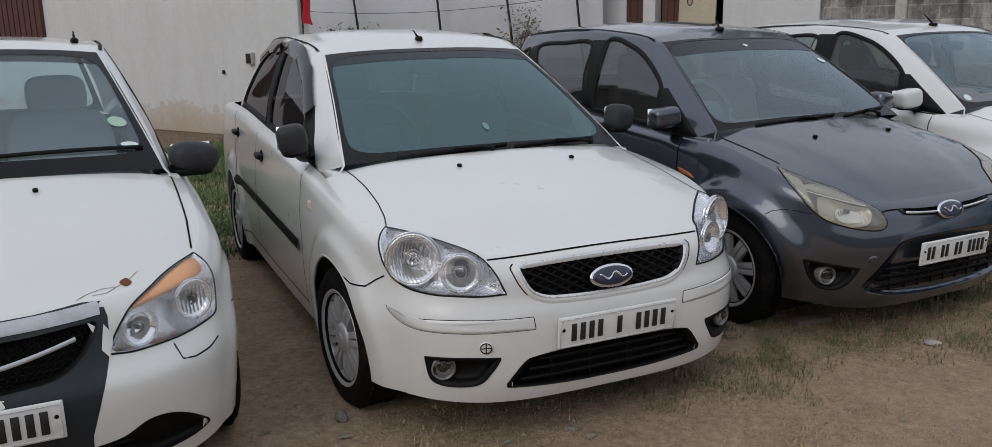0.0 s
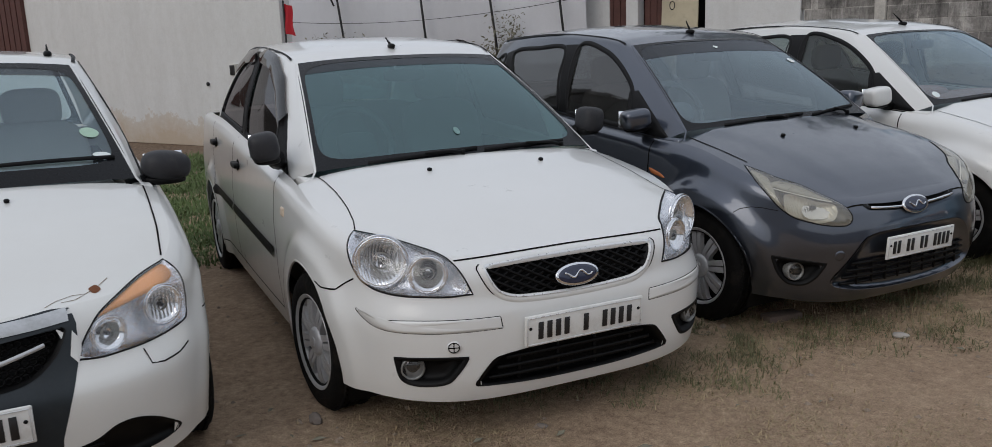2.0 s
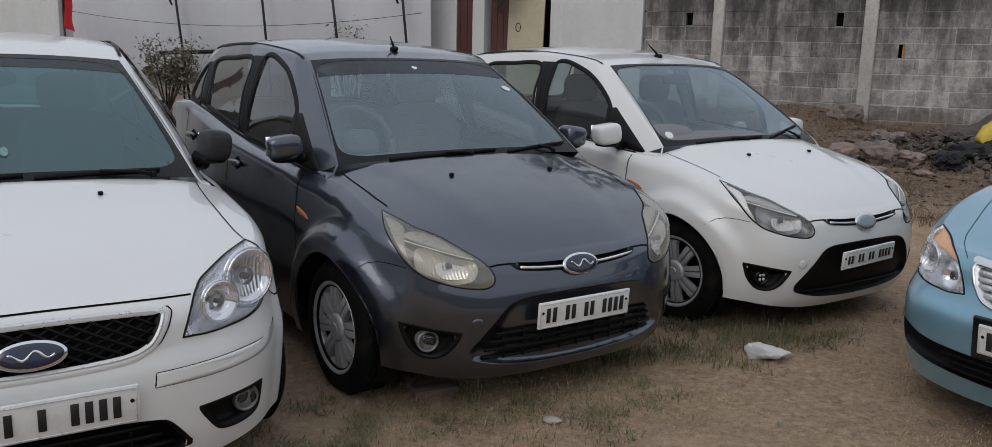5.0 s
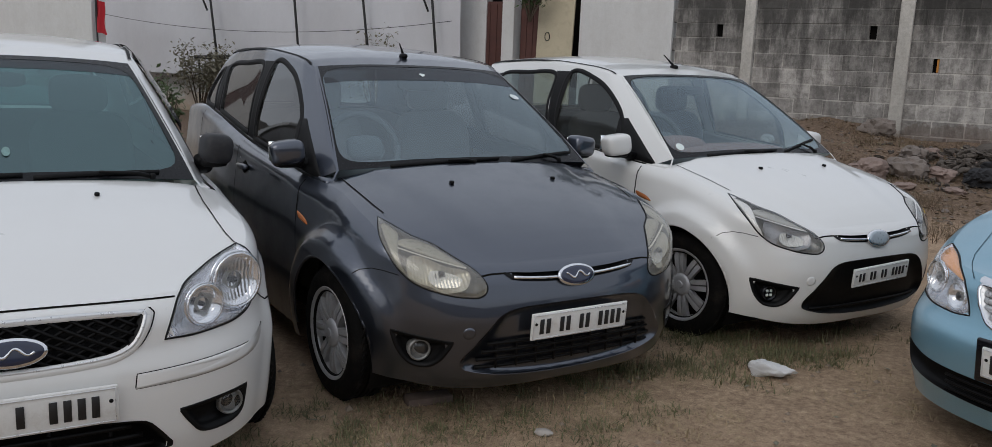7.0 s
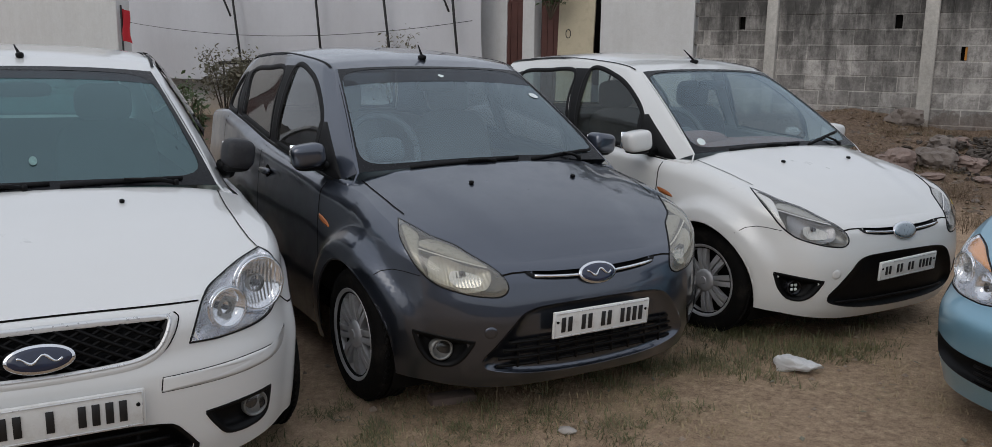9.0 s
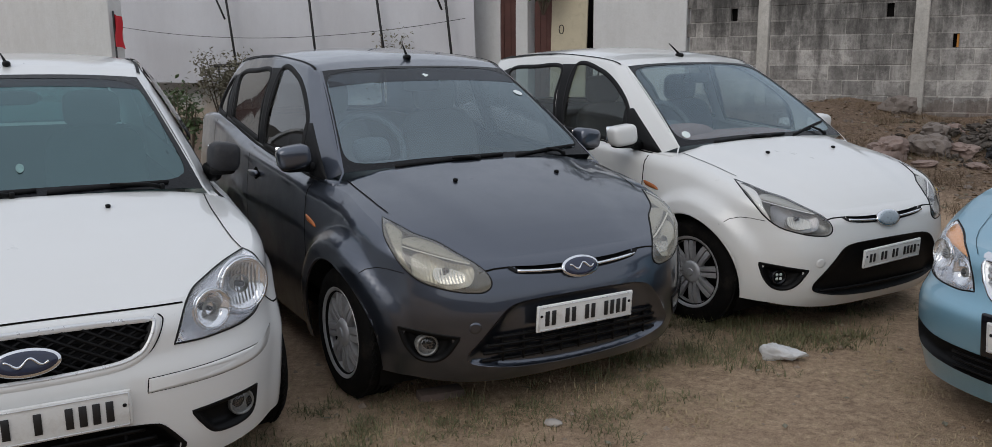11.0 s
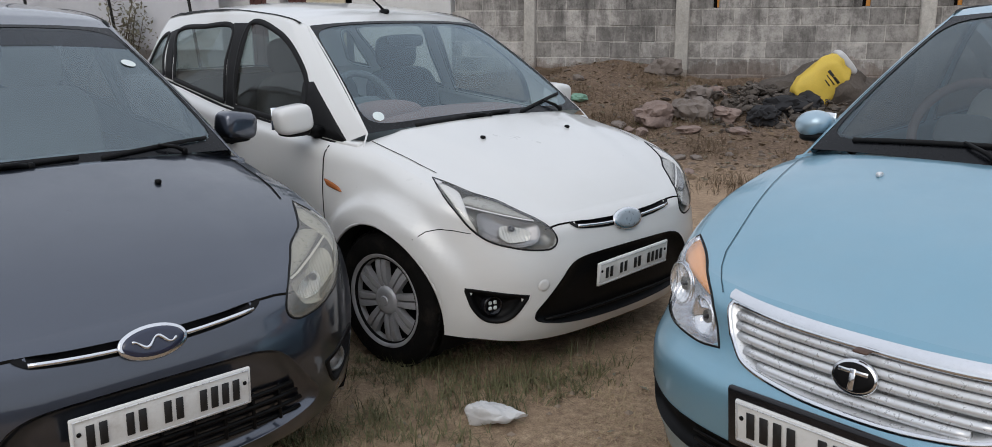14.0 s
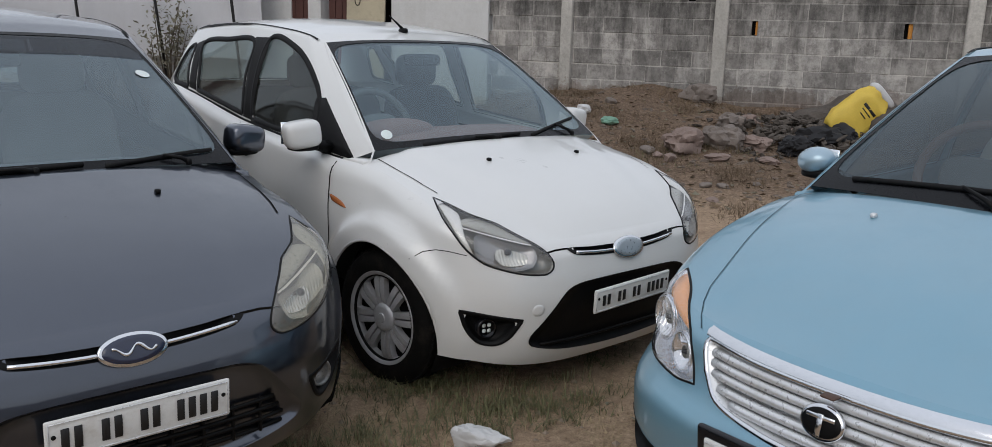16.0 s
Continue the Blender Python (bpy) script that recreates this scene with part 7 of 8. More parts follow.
for s, lean in ((-14.74, 0.64), (-12.24, 0.47), (-10.44, 0.60), (-8.77, 0.50)):
    a, b = on_wall(s + lean * 0.75, -0.85, 0.0).translation, on_wall(s - lean * 0.25, -0.75, 3.9).translation
    pole = tagged(part("pole", tube([a, b], 0.026, 8), IRON), "thin dark iron pole propping white sheeting", "pole", "poles at the sheeting")
    if s in (-14.74, -8.77):
        part("brace", tube([on_wall(s - 0.03, -0.80, 2.35).translation, on_wall(s - 0.35 if s < -10 else s - 0.30, -0.78, 2.9).translation], 0.022, 6), IRON, pole)
rail = part("rail", tube([on_wall(-14.98, -1.0, 1.30).translation, on_wall(-13.3, -1.0, 1.36).translation], 0.045, 8), IRON)
tagged(rail, "short dark iron rail on two legs", "rail")
for s in (-14.85, -14.30):
    part("rail_leg", tube([on_wall(s, -1.0, 0.0).translation, on_wall(s, -1.0, 1.34).translation], 0.02, 6), IRON, rail)
rope = [on_wall(s, -0.9, 1.9 + 0.0122 * (s + 12.9) ** 2).translation for s in np.linspace(-18.4, -8.2, 26)]
tagged(part("rope", tube(rope, 0.006, 5), IRON), "thin grey line strung before pale sheeting", "rope")

# the nearer white building
NEAR_P = Vector((-7.1, 11.75))
tagged(part("wall_near", rbox((11.0, 0.20, 4.5), 0.01, on_wall(-2.92, 0.10, 2.25, NEAR_P)), PLASTER, smooth=False), "white plastered wall with brown stains along its foot", "wall", kind="structure")
dn = part("door_3", rbox((1.6, 0.06, 2.6), 0.006, on_wall(-4.55, -0.02, 2.75, NEAR_P), 1), REDWOOD, smooth=False)
tagged(dn, "red-brown shutter in a white wall", "door", kind="structure")
for k in range(9):
    part("shutter_slat", rbox((0.15, 0.02, 2.5), 0.004, on_wall(-5.28 + 0.182 * k, -0.06, 2.75, NEAR_P), 1), REDWOOD, dn, smooth=False)
cl = [on_wall(2.60 + 0.01 * math.sin(7 * t) + u * (0.17 + 0.04 * t), 0.05 + 0.02 * math.sin(9 * u + 3 * t), 2.02 - 0.40 * t - 0.04 * u, NEAR_P).translation for t in np.linspace(0, 1, 9) for u in np.linspace(0, 1, 9)]
cloth = tagged(part("red_cloth", (cl, [(j * 9 + i, j * 9 + i + 1, j * 9 + i + 10, j * 9 + i + 9) for j in range(8) for i in range(8)]), REDCLOTH), "small red cloth on a stake behind a white wall", "cloth")
part("stake", tube([on_wall(2.61, 0.05, 0.0, NEAR_P).translation, on_wall(2.61, 0.05, 2.06, NEAR_P).translation], 0.012, 6), IRON, cloth)
box = tagged(part("meter_box", rbox((0.12, 0.07, 0.17), 0.012, on_wall(1.59, -0.035, 1.14, NEAR_P), 2), POST), "small grey box fixed to a white wall", "box")
part("box_lid", rbox((0.10, 0.012, 0.14), 0.006, on_wall(1.59, -0.074, 1.14, NEAR_P), 2), IRON, box)
# dark blob added for a small dark hole in the plaster
tagged(part("wall_hook", blob((0.05, 0.05, 0.06), on_wall(0.96, -0.02, 0.94, NEAR_P), 0.8, 12, 8), IRON), "small dark spot on a white wall", "hook")


# ---- plants ----
LEAF = surf("leaf_green", (0.055, 0.085, 0.030), 0.7, vary=0.35, fine=20)
LEAF_DRY = surf("leaf_dry", (0.19, 0.175, 0.125), 0.85, vary=0.3, fine=20)
BLADE_DRY = surf("dry_grass", (0.36, 0.275, 0.165), 0.9, vary=0.3, size=1.0, fine=9, world_space=True)
BLADE_GREEN = surf("green_grass", (0.135, 0.128, 0.060), 0.85, vary=0.35, size=1.5, fine=9, world_space=True)
LAWN = surf("lawn_green", (0.095, 0.135, 0.044), 0.85, vary=0.35, size=1.2, fine=9, world_space=True)
WEED = surf("brown_weeds", (0.15, 0.105, 0.065), 0.95, vary=0.35, size=1.0, fine=9, world_space=True)
TWIG = surf("twig", (0.09, 0.07, 0.05), 0.9, vary=0.3)


def shrub(x, y, z, w, h, leaf, label, count=500, seed=1, spread=0.7):
    r = random.Random(seed)
    root = thing("shrub", label, "shrub", Matrix.Translation((x, y, z)))
    tips = []
    for k in range(9):
        a = r.uniform(0, 6.28)
        q = Vector((math.cos(a) * w * r.uniform(0.15, 0.45), math.sin(a) * w * 0.4 * r.random(), h * r.uniform(0.6, 1.0)))
        mid = q * 0.5 + Vector((r.uniform(-0.1, 0.1) * w, 0, 0.06 * h))
        part("stem", tube([(0, 0, 0), mid, q], [0.02, 0.012, 0.004], 5), TWIG, root)
        tips += [(mid, q)]
    vs, fs = [], []
    for _ in range(count):
        m, q = r.choice(tips)
        c = m.lerp(q, r.random()) + Vector((r.gauss(0, 0.16 * w * spread), r.gauss(0, 0.14 * w * spread), r.gauss(0, 0.10 * h)))
        c.z = max(0.02, c.z)
        rot = Euler((r.uniform(-1, 1), r.uniform(-1, 1), r.uniform(0, 6.28))).to_matrix()
        L_ = r.uniform(0.03, 0.065)
        b = len(vs)
        for p_ in ((-L_, 0, 0), (0, -L_ * 0.4, 0.006), (L_, 0, 0), (0, L_ * 0.4, 0.006)):
            vs.append(c + rot @ Vector(p_))
        fs.append((b, b + 1, b + 2, b + 3))
    part("foliage", (vs, fs), leaf, root, smooth=False)
    return root


q = on_wall(-14.30, -1.5, 0).translation
shrub(q.x, q.y, 0, 1.5, 1.60, LEAF_DRY, "straggly grey-green dry shrub by pale sheeting", 2200, 3, 0.6)
q = on_wall(-15.6, -2.2, 0).translation
shrub(q.x, q.y, 0, 2.2, 0.9, LEAF, "low green weed bush on waste ground", 1000, 5)
q = on_wall(-9.85, -1.0, 0).translation
shrub(q.x, q.y, 0.0, 1.3, 2.05, LEAF_DRY, "dry brown bush before pale sheeting", 700, 7)
shrub(-3.75, 11.2, 0, 0.5, 1.15, LEAF, "thin green weed beside a white wall", 260, 9)
q = on_wall(-6.75, -0.5, 2.75).translation
shrub(q.x, q.y, 2.2, 0.75, 0.75, LEAF, "leafy green branch hanging over a doorway", 420, 11)


def tree(x, y, high, spread, seed, label):
    """A tapered trunk with limbs and a loose crown of small leaves."""
    r = random.Random(seed)
    root = thing("tree", label, "tree", Matrix.Translation((x, y, 0)))
    top = Vector((0.3, 0.2, high * 0.80))
    part("trunk", tube([(0, 0, -0.2), (0.05, 0, high * 0.25), (0.2, 0.1, high * 0.5), top], [0.20, 0.16, 0.11, 0.04], 10), TWIG, root)
    tips = []
    for k in range(22):
        t, a = r.uniform(0.35, 0.8), k * 2.4 + r.uniform(-0.4, 0.4)
        p0 = Vector((0.25 * t, 0.12 * t, high * t))
        p2 = p0 + Vector((math.cos(a), math.sin(a), r.uniform(0.15, 0.8))) * spread * r.uniform(0.5, 1.0)
        p1 = p0.lerp(p2, 0.5) + Vector((0, 0, 0.2 * spread * r.uniform(-0.3, 1)))
        part("limb", tube([p0, p1, p2], [0.06, 0.035, 0.012], 6), TWIG, root)
        tips.append((p0, p1, p2))
    vs, fs = [], []
    for _ in range(9000):
        p0, p1, p2 = r.choice(tips)
        c = p1.lerp(p2, r.random() * 1.1) + Vector((r.gauss(0, 0.34), r.gauss(0, 0.34), r.gauss(0, 0.26)))
        rot, ln, b = Euler((r.uniform(-1, 1), r.uniform(-1, 1), r.uniform(0, 6.28))).to_matrix(), r.uniform(0.06, 0.13), len(vs)
        vs += [c + rot @ Vector(q_) for q_ in ((-ln, 0, 0), (0, -ln * 0.42, 0.01), (ln, 0, 0), (0, ln * 0.42, 0.01))]
        fs.append((b, b + 1, b + 2, b + 3))
    part("foliage", (vs, fs), LEAF, root, smooth=False)


q = on_wall(-4.6, 3.2, 0).translation
tree(q.x, q.y, 11.0, 3.0, 14, "tall leafy green tree standing behind a white wall")


def grass(name, spots, mat, label, per, h, seed, flat=0.5, broad=1.0):
    """Many thin bent blades in one mesh."""
    r = random.Random(seed)
    vs, fs = [], []
    for x, y, rad in spots:
        for _ in range(per):
            a, d = r.uniform(0, 6.28), rad * math.sqrt(r.random())
            px, py = x + math.cos(a) * d, y + math.sin(a) * d
            pz = ground_z(px, py) - 0.003
            b, w = r.uniform(0, 6.28), r.uniform(0.0015, 0.0035) * broad
            ln, lay = h * r.uniform(0.4, 1.25), r.uniform(0.2, 1.0 + flat)
            dx, dy = math.cos(b), math.sin(b)
            i = len(vs)
            for t in (0.0, 0.5, 1.0):
                out, up = ln * lay * t * (0.4 + 0.6 * t), ln * t * max(0.12, 1 - 0.55 * lay * t)
                for sd in (-1, 1):
                    ww = w * (1.05 - t)
                    vs.append((px + dx * out - dy * ww * sd, py + dy * out + dx * ww * sd, pz + up))
            fs.append((i, i + 1, i + 3, i + 2))
            fs.append((i + 2, i + 3, i + 5, i + 4))
    return tagged(part(name, (vs, fs), mat, smooth=False), label, "grass", kind="stuff")


r = random.Random(21)
lot = [(r.uniform(0.0, 4.6), r.uniform(2.2, 6.2)) for _ in range(900)]
thin = [(x, y, r.uniform(0.08, 0.3)) for x, y in lot if noise.noise((x * 1.1, y * 1.1, 9)) > -0.12]
grass("dry_grass", thin, BLADE_DRY, "sparse flattened dry straw on bare earth", 55, 0.032, 2, 1.6)
tuft = [(r.uniform(1.2, 4.4), r.uniform(3.2, 6.6), r.uniform(0.04, 0.14)) for _ in range(500)]
tuft = [t for t in tuft if (t[1] - 3.2 > 0.95 * (t[0] - 0.9) - 0.25 + 0.3 * noise.noise((t[0] * 2, t[1] * 2, 4)) and noise.noise((t[0] * 1.6, t[1] * 1.6, 4)) > -0.05)]
grass("grass_tufts", tuft, BLADE_GREEN, "short green-brown grass tufts round parked cars", 38, 0.055, 6)
edge = [(2.30 + 1.35 * t + r.gauss(0, 0.10), 5.05 + 0.85 * t + r.gauss(0, 0.12), 0.07) for t in np.linspace(0, 1, 70)] + [(2.85 + r.gauss(0, 0.16), 5.85 + r.gauss(0, 0.12), 0.06) for _ in range(30)]
grass("grass_by_tyres", edge, BLADE_GREEN, "olive grass tufts growing against tyres", 26, 0.085, 15, 0.3)
strip = [(0.35 + 0.9 * t + r.uniform(-0.25, 0.25), 3.25 + 0.55 * t + r.uniform(-0.2, 0.25), 0.10) for t in np.linspace(0, 2.4, 60)]
grass("grass_under_bumpers", strip, BLADE_GREEN, "grass growing in the shade of car bumpers", 40, 0.05, 7)
lawn = [(-2.0 - 4.0 * r.random() - 0.0, 4.8 + 6.0 * r.random(), 0.30) for _ in range(520)]
grass("green_grass", lawn, LAWN, "green grass between parked cars and a wall", 110, 0.085, 8, 0.4, 2.6)
far = [(*(WALL_P + WALL_D * r.uniform(-4.5, 5.0) + WALL_N * r.uniform(-6.5, -0.3)), 0.25) for _ in range(420)]
far = [(x, y, c) for x, y, c in far if noise.noise((x * 0.8, y * 0.8, 12)) > -0.1]
grass("waste_grass", far, WEED, "dry brown weeds on an earth bank below a wall", 80, 0.15, 10)
grass("waste_green", [f for f in far if noise.noise((f[0] * 0.6, f[1] * 0.6, 31)) > 0.1], BLADE_GREEN, "patches of green weeds on waste ground", 50, 0.10, 12)

# ---- rocks, rubble and litter ----
ROCK = surf("pale_rock", (0.23, 0.170, 0.145), 0.9, vary=0.25, size=5, fine=40, bump=0.6)
ROCK_G = surf("grey_rock", (0.185, 0.155, 0.135), 0.9, vary=0.25, size=5, fine=40, bump=0.6)
PALESTONE = surf("pale_stone", (0.36, 0.33, 0.30), 0.9, vary=0.2)
PLASTIC = surf("white_plastic", (0.55, 0.55, 0.55), 0.45, vary=0.1)
SACK = surf("yellow_sack", (0.66, 0.47, 0.07), 0.6, vary=0.12, fine=90, bump=0.3)
RAG = surf("black_rag", (0.015, 0.015, 0.017), 0.85, vary=0.3)
GREENBAG = surf("green_plastic", (0.16, 0.31, 0.23), 0.4, vary=0.15)


def stone(size, seed, rough=0.28):
    bm = bmesh.new()
    bmesh.ops.create_icosphere(bm, subdivisions=4 if max(size) > 0.3 else 3 if max(size) > 0.2 else 2, radius=0.5)
    o = Vector((seed * 3.1, seed * 1.7, seed * 0.9))
    for v in bm.verts:
        k = 1 + rough * noise.noise(v.co * 2.2 + o) + rough * 0.6 * noise.noise(v.co * 5.3 + o) + rough * 0.3 * noise.noise(v.co * 12 + o)
        c = v.co * k
        c = Vector([round(a * 4) / 4 * 0.15 + a * 0.85 for a in c])
        v.co = Vector((c.x * size[0], c.y * size[1], c.z * size[2]))
    return bm


def put(name, bm, x, y, mat, label, category, sink=0.25, turn=0.0, group="", tilt=0.0):
    """Rests a form on the ground at (x, y)."""
    bmesh.ops.transform(bm, matrix=Matrix.Rotation(turn, 4, "Z") @ Matrix.Rotation(tilt, 4, "X"), verts=bm.verts)
    lo, hi = min(v.co.z for v in bm.verts), max(v.co.z for v in bm.verts)
    ob = part(name, bm, mat, flat_angle=35)
    ob.location = (x, y, ground_z(x, y) - lo - (hi - lo) * sink)
    return tagged(ob, label, category, group)


rocks = [(5.66, 15.45, 0.62, 0.30, 0.40, ROCK_G), (5.78, 13.80, 0.56, 0.45, 0.34, ROCK_G), (5.52, 12.95, 0.58, 0.50, 0.44, ROCK_G), (5.02, 12.70, 0.70, 0.45, 0.42, ROCK), (5.90, 12.90, 0.48, 0.34, 0.26, ROCK),
         (5.36, 12.30, 0.36, 0.20, 0.14, ROCK), (4.60, 12.66, 0.26, 0.20, 0.13, ROCK_G), (4.70, 12.45, 0.17, 0.15, 0.11, ROCK), (4.82, 12.30, 0.20, 0.18, 0.15, ROCK), (4.30, 14.65, 0.22, 0.18, 0.15, ROCK_G),
         (5.03, 11.20, 0.17, 0.13, 0.09, ROCK_G), (5.20, 11.20, 0.24, 0.13, 0.08, ROCK_G), (6.57, 13.95, 0.28, 0.24, 0.17, ROCK_G), (6.20, 13.42, 0.40, 0.30, 0.22, ROCK_G), (5.90, 12.22, 0.30, 0.22, 0.12, ROCK),
         (5.56, 11.28, 0.12, 0.10, 0.07, ROCK_G), (6.45, 13.35, 0.30, 0.24, 0.18, ROCK), (6.05, 13.9, 0.32, 0.26, 0.2, ROCK), (6.8, 14.3, 0.4, 0.25, 0.2, ROCK_G), (4.95, 10.4, 0.14, 0.11, 0.07, ROCK)]
for i, (x, y, a, b, c, mt) in enumerate(rocks):
    put("rock", stone((a * 0.80, b * 0.80, c * 0.74), i + 1, rough=0.42), x, y, mt, "rough pinkish rock lying on an earth bank" if mt is ROCK else "rough grey rock lying on an earth bank", "rock", 0.22, i * 1.3, "rocks below the wall")
RUBBLE = surf("earthy_rubble", (0.150, 0.118, 0.095), 0.95, vary=0.5, size=3, fine=40, bump=0.6, world_space=True)
rub_v, rub_f = [], []
rr = random.Random(8)
for k in range(420):
    s, d = rr.uniform(-3.0, 3.6), rr.uniform(-5.6, -0.4)
    p2 = WALL_P + WALL_D * s + WALL_N * d
    bmk = stone((rr.uniform(0.03, 0.12), rr.uniform(0.03, 0.09), rr.uniform(0.025, 0.07)), k, rough=0.6)
    z0 = ground_z(p2.x, p2.y)
    base = len(rub_v)
    rub_v += [(v.co.x + p2.x, v.co.y + p2.y, v.co.z + z0 - 0.004) for v in bmk.verts]
    rub_f += [tuple(base + v.index for v in f.verts) for f in bmk.faces]
    bmk.free()
tagged(part("rubble", (rub_v, rub_f), RUBBLE, smooth=False), "scattered small stones and broken masonry", "rubble", kind="stuff")
DEBRIS = surf("dark_debris", (0.082, 0.068, 0.057), 0.9, vary=0.5, size=4, fine=30, bump=0.5)
deb_v, deb_f = [], []
for k in range(520):
    a, b = rr.gauss(0, 0.55), rr.gauss(0, 0.45)
    p2 = Vector((6.55 + a, 13.35 + b))
    heap = 0.22 * math.exp(-(a * a + b * b) / 0.5)
    bmk = stone((rr.uniform(0.03, 0.15), rr.uniform(0.03, 0.11), rr.uniform(0.02, 0.08)), k + 500, rough=0.6)
    bmesh.ops.transform(bmk, matrix=Euler((rr.uniform(-0.5, 0.5), rr.uniform(-0.5, 0.5), rr.uniform(0, 6.28))).to_matrix().to_4x4(), verts=bmk.verts)
    z0, base = ground_z(p2.x, p2.y) + heap * rr.random(), len(deb_v)
    deb_v += [(v.co.x + p2.x, v.co.y + p2.y, v.co.z + z0 + 0.01) for v in bmk.verts]
    deb_f += [tuple(base + v.index for v in f.verts) for f in bmk.faces]
    bmk.free()
tagged(part("debris", (deb_v, deb_f), DEBRIS, smooth=False), "dark charred debris heaped on an earth bank", "debris", kind="stuff")
peb_v, peb_f = [], []
for k in range(700):
    x, y = rr.uniform(-1.6, 5.0), rr.uniform(1.2, 7.0)
    sz = rr.uniform(0.005, 0.018) * (1.6 if rr.random() < 0.06 else 1)
    z0, base = ground_z(x, y), len(peb_v)
    cs = [(1, 0, 0), (-1, 0, 0), (0, 1, 0), (0, -1, 0), (0, 0, 0.7), (0, 0, -0.5)]
    peb_v += [(x + c[0] * sz * rr.uniform(0.7, 1.3), y + c[1] * sz * rr.uniform(0.7, 1.3), z0 + c[2] * sz + 0.002) for c in cs]
    peb_f += [tuple(base + i for i in f) for f in ((0, 2, 4), (2, 1, 4), (1, 3, 4), (3, 0, 4), (2, 0, 5), (1, 2, 5), (3, 1, 5), (0, 3, 5))]
tagged(part("pebbles", (peb_v, peb_f), surf("brown_pebble", (0.26, 0.20, 0.15), 0.9, vary=0.3, size=8, fine=60), smooth=False), "small pebbles strewn on bare earth", "pebbles", kind="stuff")
for x, y, a, b, c in ((-0.06, 2.99, 0.06, 0.05, 0.05), (0.82, 3.12, 0.05, 0.03, 0.02), (2.26, 4.41, 0.075, 0.05, 0.03)):
    put("small_stone", stone((a, b, c), a * 90), x, y, PALESTONE if a > 0.07 else ROCK_G, "small pale stone lying on bare earth", "stone", 0.15)
put("brick_piece", rbox((0.20, 0.09, 0.05), 0.012), 1.73, 4.60, surf("old_brick", (0.13, 0.095, 0.08), 0.95, vary=0.3, fine=60, bump=0.4), "old brick lying flat beneath a grey bumper", "brick", 0.3, 0.6)


def crumple(size, seed, amp=0.35):
    bm = bmesh.new()
    bmesh.ops.create_icosphere(bm, subdivisions=4, radius=0.5)
    o = Vector((seed, seed * 2, 0))
    for v in bm.verts:
        k = 1 + amp * noise.noise(v.co * 3.1 + o) + amp * 0.6 * abs(noise.noise(v.co * 8 + o))
        v.co = Vector((v.co.x * size[0] * k, v.co.y * size[1] * k, v.co.z * size[2] * k))
    return bm


bag = crumple((0.215, 0.085, 0.060), 4, 0.22)
for v in bag.verts:
    lift = max(0, -v.co.x / 0.1)
    v.co.z *= 1 + 0.9 * lift - 0.45 * max(0, v.co.x / 0.1)
    v.co.y *= 1 - 0.45 * max(0, v.co.x / 0.1)
    v.co.z += 0.010 * noise.noise(v.co * 38) + 0.006 * noise.noise(v.co * 90)
put("plastic_bag", bag, 3.215, 5.37, PLASTIC, "crumpled white plastic bag on dry grass", "bag", 0.1, -0.18)
roots = [(2.945, 3.659), (3.05, 3.75), (3.19, 3.838), (3.36, 3.892), (3.52, 3.90)]
stalk = tagged(part("dry_stalk", tube([(x, y, ground_z(x, y) + 0.012) for x, y in roots], [0.002, 0.004, 0.006, 0.006, 0.004], 6), BLADE_DRY), "dry straw-coloured stalk lying on bare earth", "stalk")
for k, (x, y) in enumerate(roots[1:4]):
    part("side_shoot", tube([(x, y, ground_z(x, y) + 0.012), (x - 0.05, y - 0.035 + 0.02 * k, ground_z(x, y) + 0.014), (x - 0.10, y - 0.03 + 0.03 * k, ground_z(x, y) + 0.008)], [0.005, 0.004, 0.002], 5), BLADE_DRY, stalk)
put("green_bag", crumple((0.22, 0.16, 0.10), 6), 4.22, 13.6, GREENBAG, "crumpled green plastic bag on an earth bank", "bag", 0.1, 0.3)
put("white_litter", crumple((0.18, 0.15, 0.13), 9), 3.9, 14.0, PLASTIC, "white plastic litter on an earth bank", "litter", 0.1)
put("paper_scrap", crumple((0.16, 0.10, 0.06), 11), -4.40, 7.63, PLASTIC, "white paper scrap lying on green grass", "litter", 0.0)
for i, (x, y) in enumerate(((6.62, 13.0), (6.30, 12.65), (6.95, 13.25))):
    put("black_rag", crumple((0.5, 0.34, 0.24), 12 + i, 0.5), x, y, RAG, "dark discarded rags heaped on rubble", "rag", 0.15, i)
sk = blob((0.46, 0.28, 0.74), None, 0.55, 28, 26)
for v in sk.verts:
    c = v.co.copy()
    neck = 1 - 0.14 * max(0, (c.z - 0.20) / 0.17)
    v.co = Vector((c.x * neck, c.y * neck, c.z)) + Vector((noise.noise(c * 9), noise.noise(c * 9 + Vector((5, 0, 0))), noise.noise(c * 9 + Vector((0, 5, 0))))) * 0.035
bmesh.ops.transform(sk, matrix=Matrix.Rotation(radians(48), 4, "Y") @ Matrix.Scale(1.05, 4), verts=sk.verts)
sack = put("sack", sk, 7.22, 13.40, SACK, "full yellow woven sack leaning on rubble", "sack", 0.08, 0.1)
sack.location.z -= 0.03
ms = Matrix.Rotation(0.1, 4, "Z") @ Matrix.Rotation(radians(48), 4, "Y") @ Matrix.Scale(1.05, 4)
for k in range(3):
    part("sack_mark", rbox((0.20 - 0.05 * k, 0.006, 0.035 if k < 1 else 0.015), 0.002, ms @ Matrix.Translation((0.0, -0.142, 0.10 - 0.05 * k)), 1), IRON, sack)
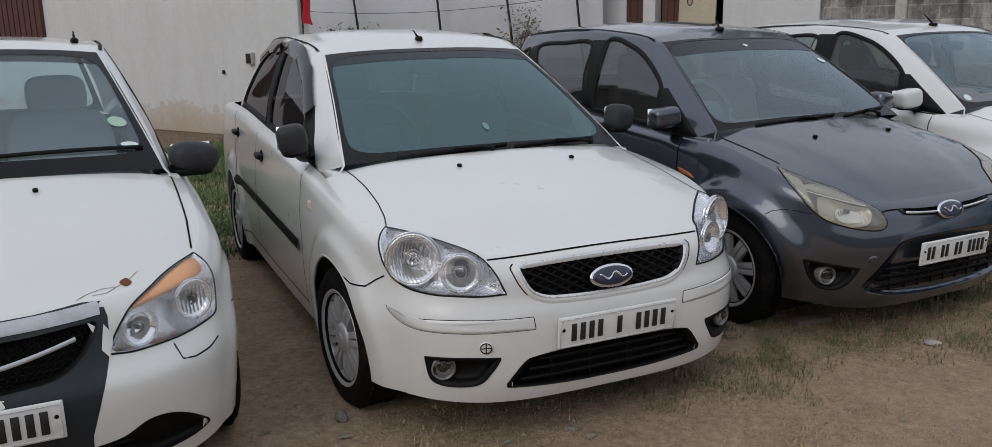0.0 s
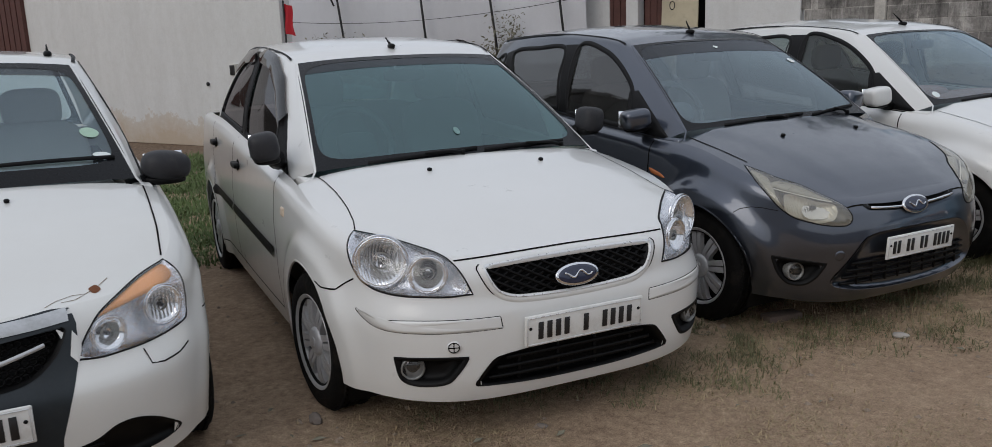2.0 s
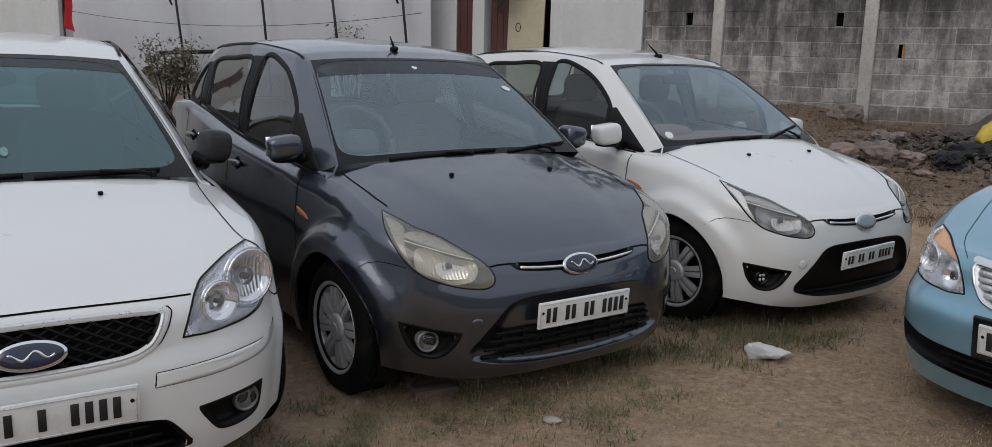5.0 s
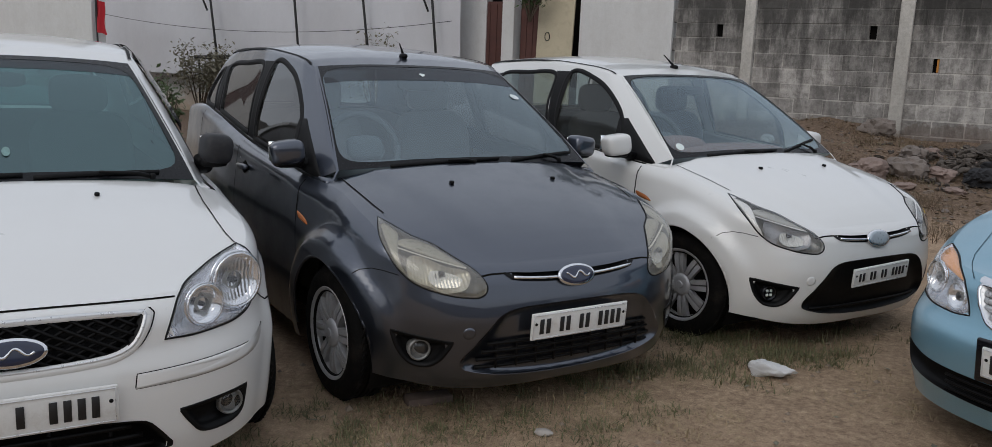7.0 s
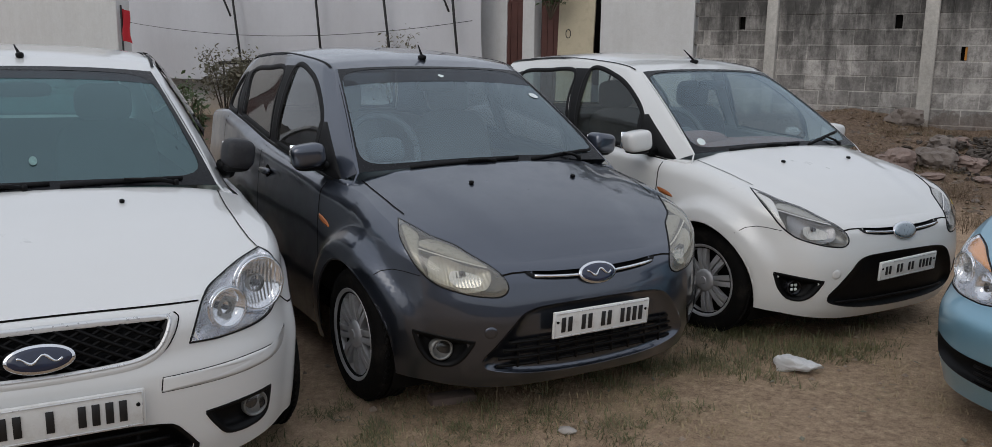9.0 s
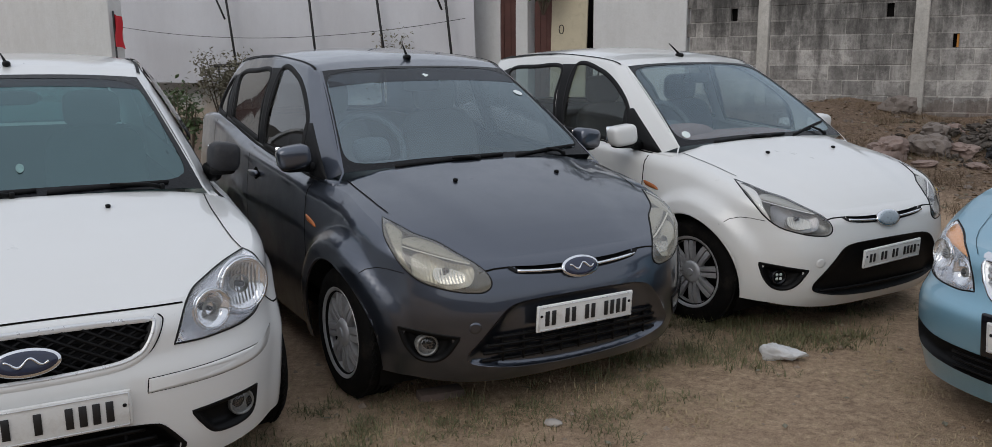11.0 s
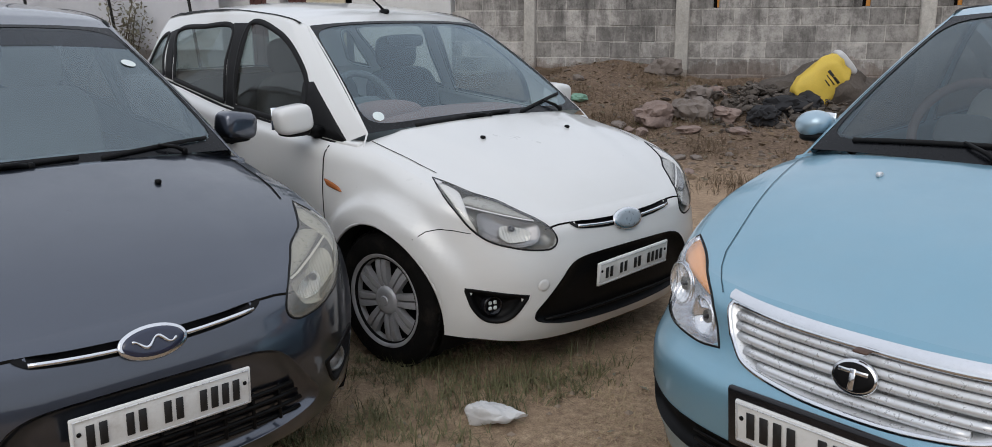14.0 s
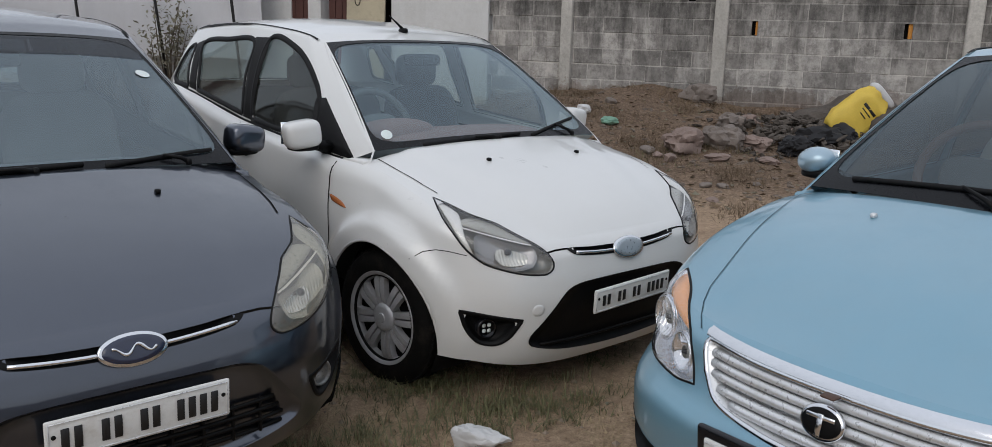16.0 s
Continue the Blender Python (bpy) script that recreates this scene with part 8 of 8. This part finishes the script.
part("sack_mouth", blob((0.37, 0.21, 0.10), ms @ Matrix.Translation((0.01, 0, 0.345)), 0.55), PLASTIC, sack)
put("earth_mound", stone((1.5, 1.1, 0.8), 33, rough=0.35), 7.45, 13.85, DEBRIS, "mound of dark earth under a yellow sack", "mound", 0.45)
tagged(part("stick", tube([(2.59, 4.0, ground_z(2.59, 4.0) + 0.008), (2.70, 4.12, ground_z(2.7, 4.12) + 0.012), (2.80, 4.15, ground_z(2.8, 4.15) + 0.01), (2.89, 4.25, ground_z(2.89, 4.25) + 0.01)], [0.003, 0.003, 0.0025, 0.002], 5), TWIG), "thin dry twig lying on bare earth", "twig")
dl_v, dl_f = [], []
for k in range(160):
    x, y = rr.uniform(-0.5, 4.8), rr.uniform(2.0, 6.2)
    z0, a, L_ = ground_z(x, y) + 0.006, rr.uniform(0, 6.28), rr.uniform(0.012, 0.032)
    base = len(dl_v)
    for u, w, h in ((-1, 0, 0), (0, 0.4, 0.006), (1, 0, 0.003), (0, -0.4, 0.002)):
        dl_v.append((x + L_ * (u * math.cos(a) - w * math.sin(a)), y + L_ * (u * math.sin(a) + w * math.cos(a)), z0 + h))
    dl_f.append((base, base + 1, base + 2, base + 3))
tagged(part("dead_leaves", (dl_v, dl_f), LEAF_DRY, smooth=False), "small dead leaves scattered on the ground", "leaves", kind="stuff")
# leaf litter and splinters over the bank
for nm, mat, seed, many, words in (("bank_litter", WEED, 5, 2600, "brown leaf litter over an earth bank"), ("pale_litter", LEAF_DRY, 6, 700, "pale scraps and dry leaves over an earth bank")):
    rl, lv, lf = random.Random(seed), [], []
    for k in range(many):
        q2 = WALL_P + WALL_D * rl.uniform(-4.0, 3.2) + WALL_N * rl.uniform(-6.2, -0.3)
        z0, a, L_ = ground_z(q2.x, q2.y) + 0.008, rl.uniform(0, 6.28), rl.uniform(0.014, 0.045)
        wd, base = rl.uniform(0.12, 0.5), len(lv)
        for u, w, h in ((-1, 0, rl.uniform(0, 0.6)), (0, wd, rl.uniform(0.1, 0.8)), (1, 0, rl.uniform(0, 0.6)), (0, -wd, 0)):
            lv.append((q2.x + L_ * (u * math.cos(a) - w * math.sin(a)), q2.y + L_ * (u * math.sin(a) + w * math.cos(a)), z0 + h * L_))
        lf += [(base, base + 1, base + 2), (base, base + 2, base + 3)]
    tagged(part(nm, (lv, lf), mat, smooth=False), words, "litter", kind="stuff")

# unseen walls added behind and beside the walk, to block low sky light
SKY_BLOCK = stained("sky_block_wall", (0.15, 0.14, 0.125), (0.07, 0.066, 0.06), 0.6, per_piece=0)
for nm, x, y, lx, ly, high in (("wall_south", 2.0, -14.0, 44.0, 0.3, 2.6), ("wall_west", -20.0, 3.0, 0.3, 34.0, 3.0), ("wall_east", 24.0, 3.0, 0.3, 34.0, 3.0)):
    tagged(part(nm, rbox((lx, ly, high), 0.0, Matrix.Translation((x, y, high / 2 - 0.05))), SKY_BLOCK, smooth=False), "plain grey unseen wall that blocks low sky light", "wall", kind="structure")
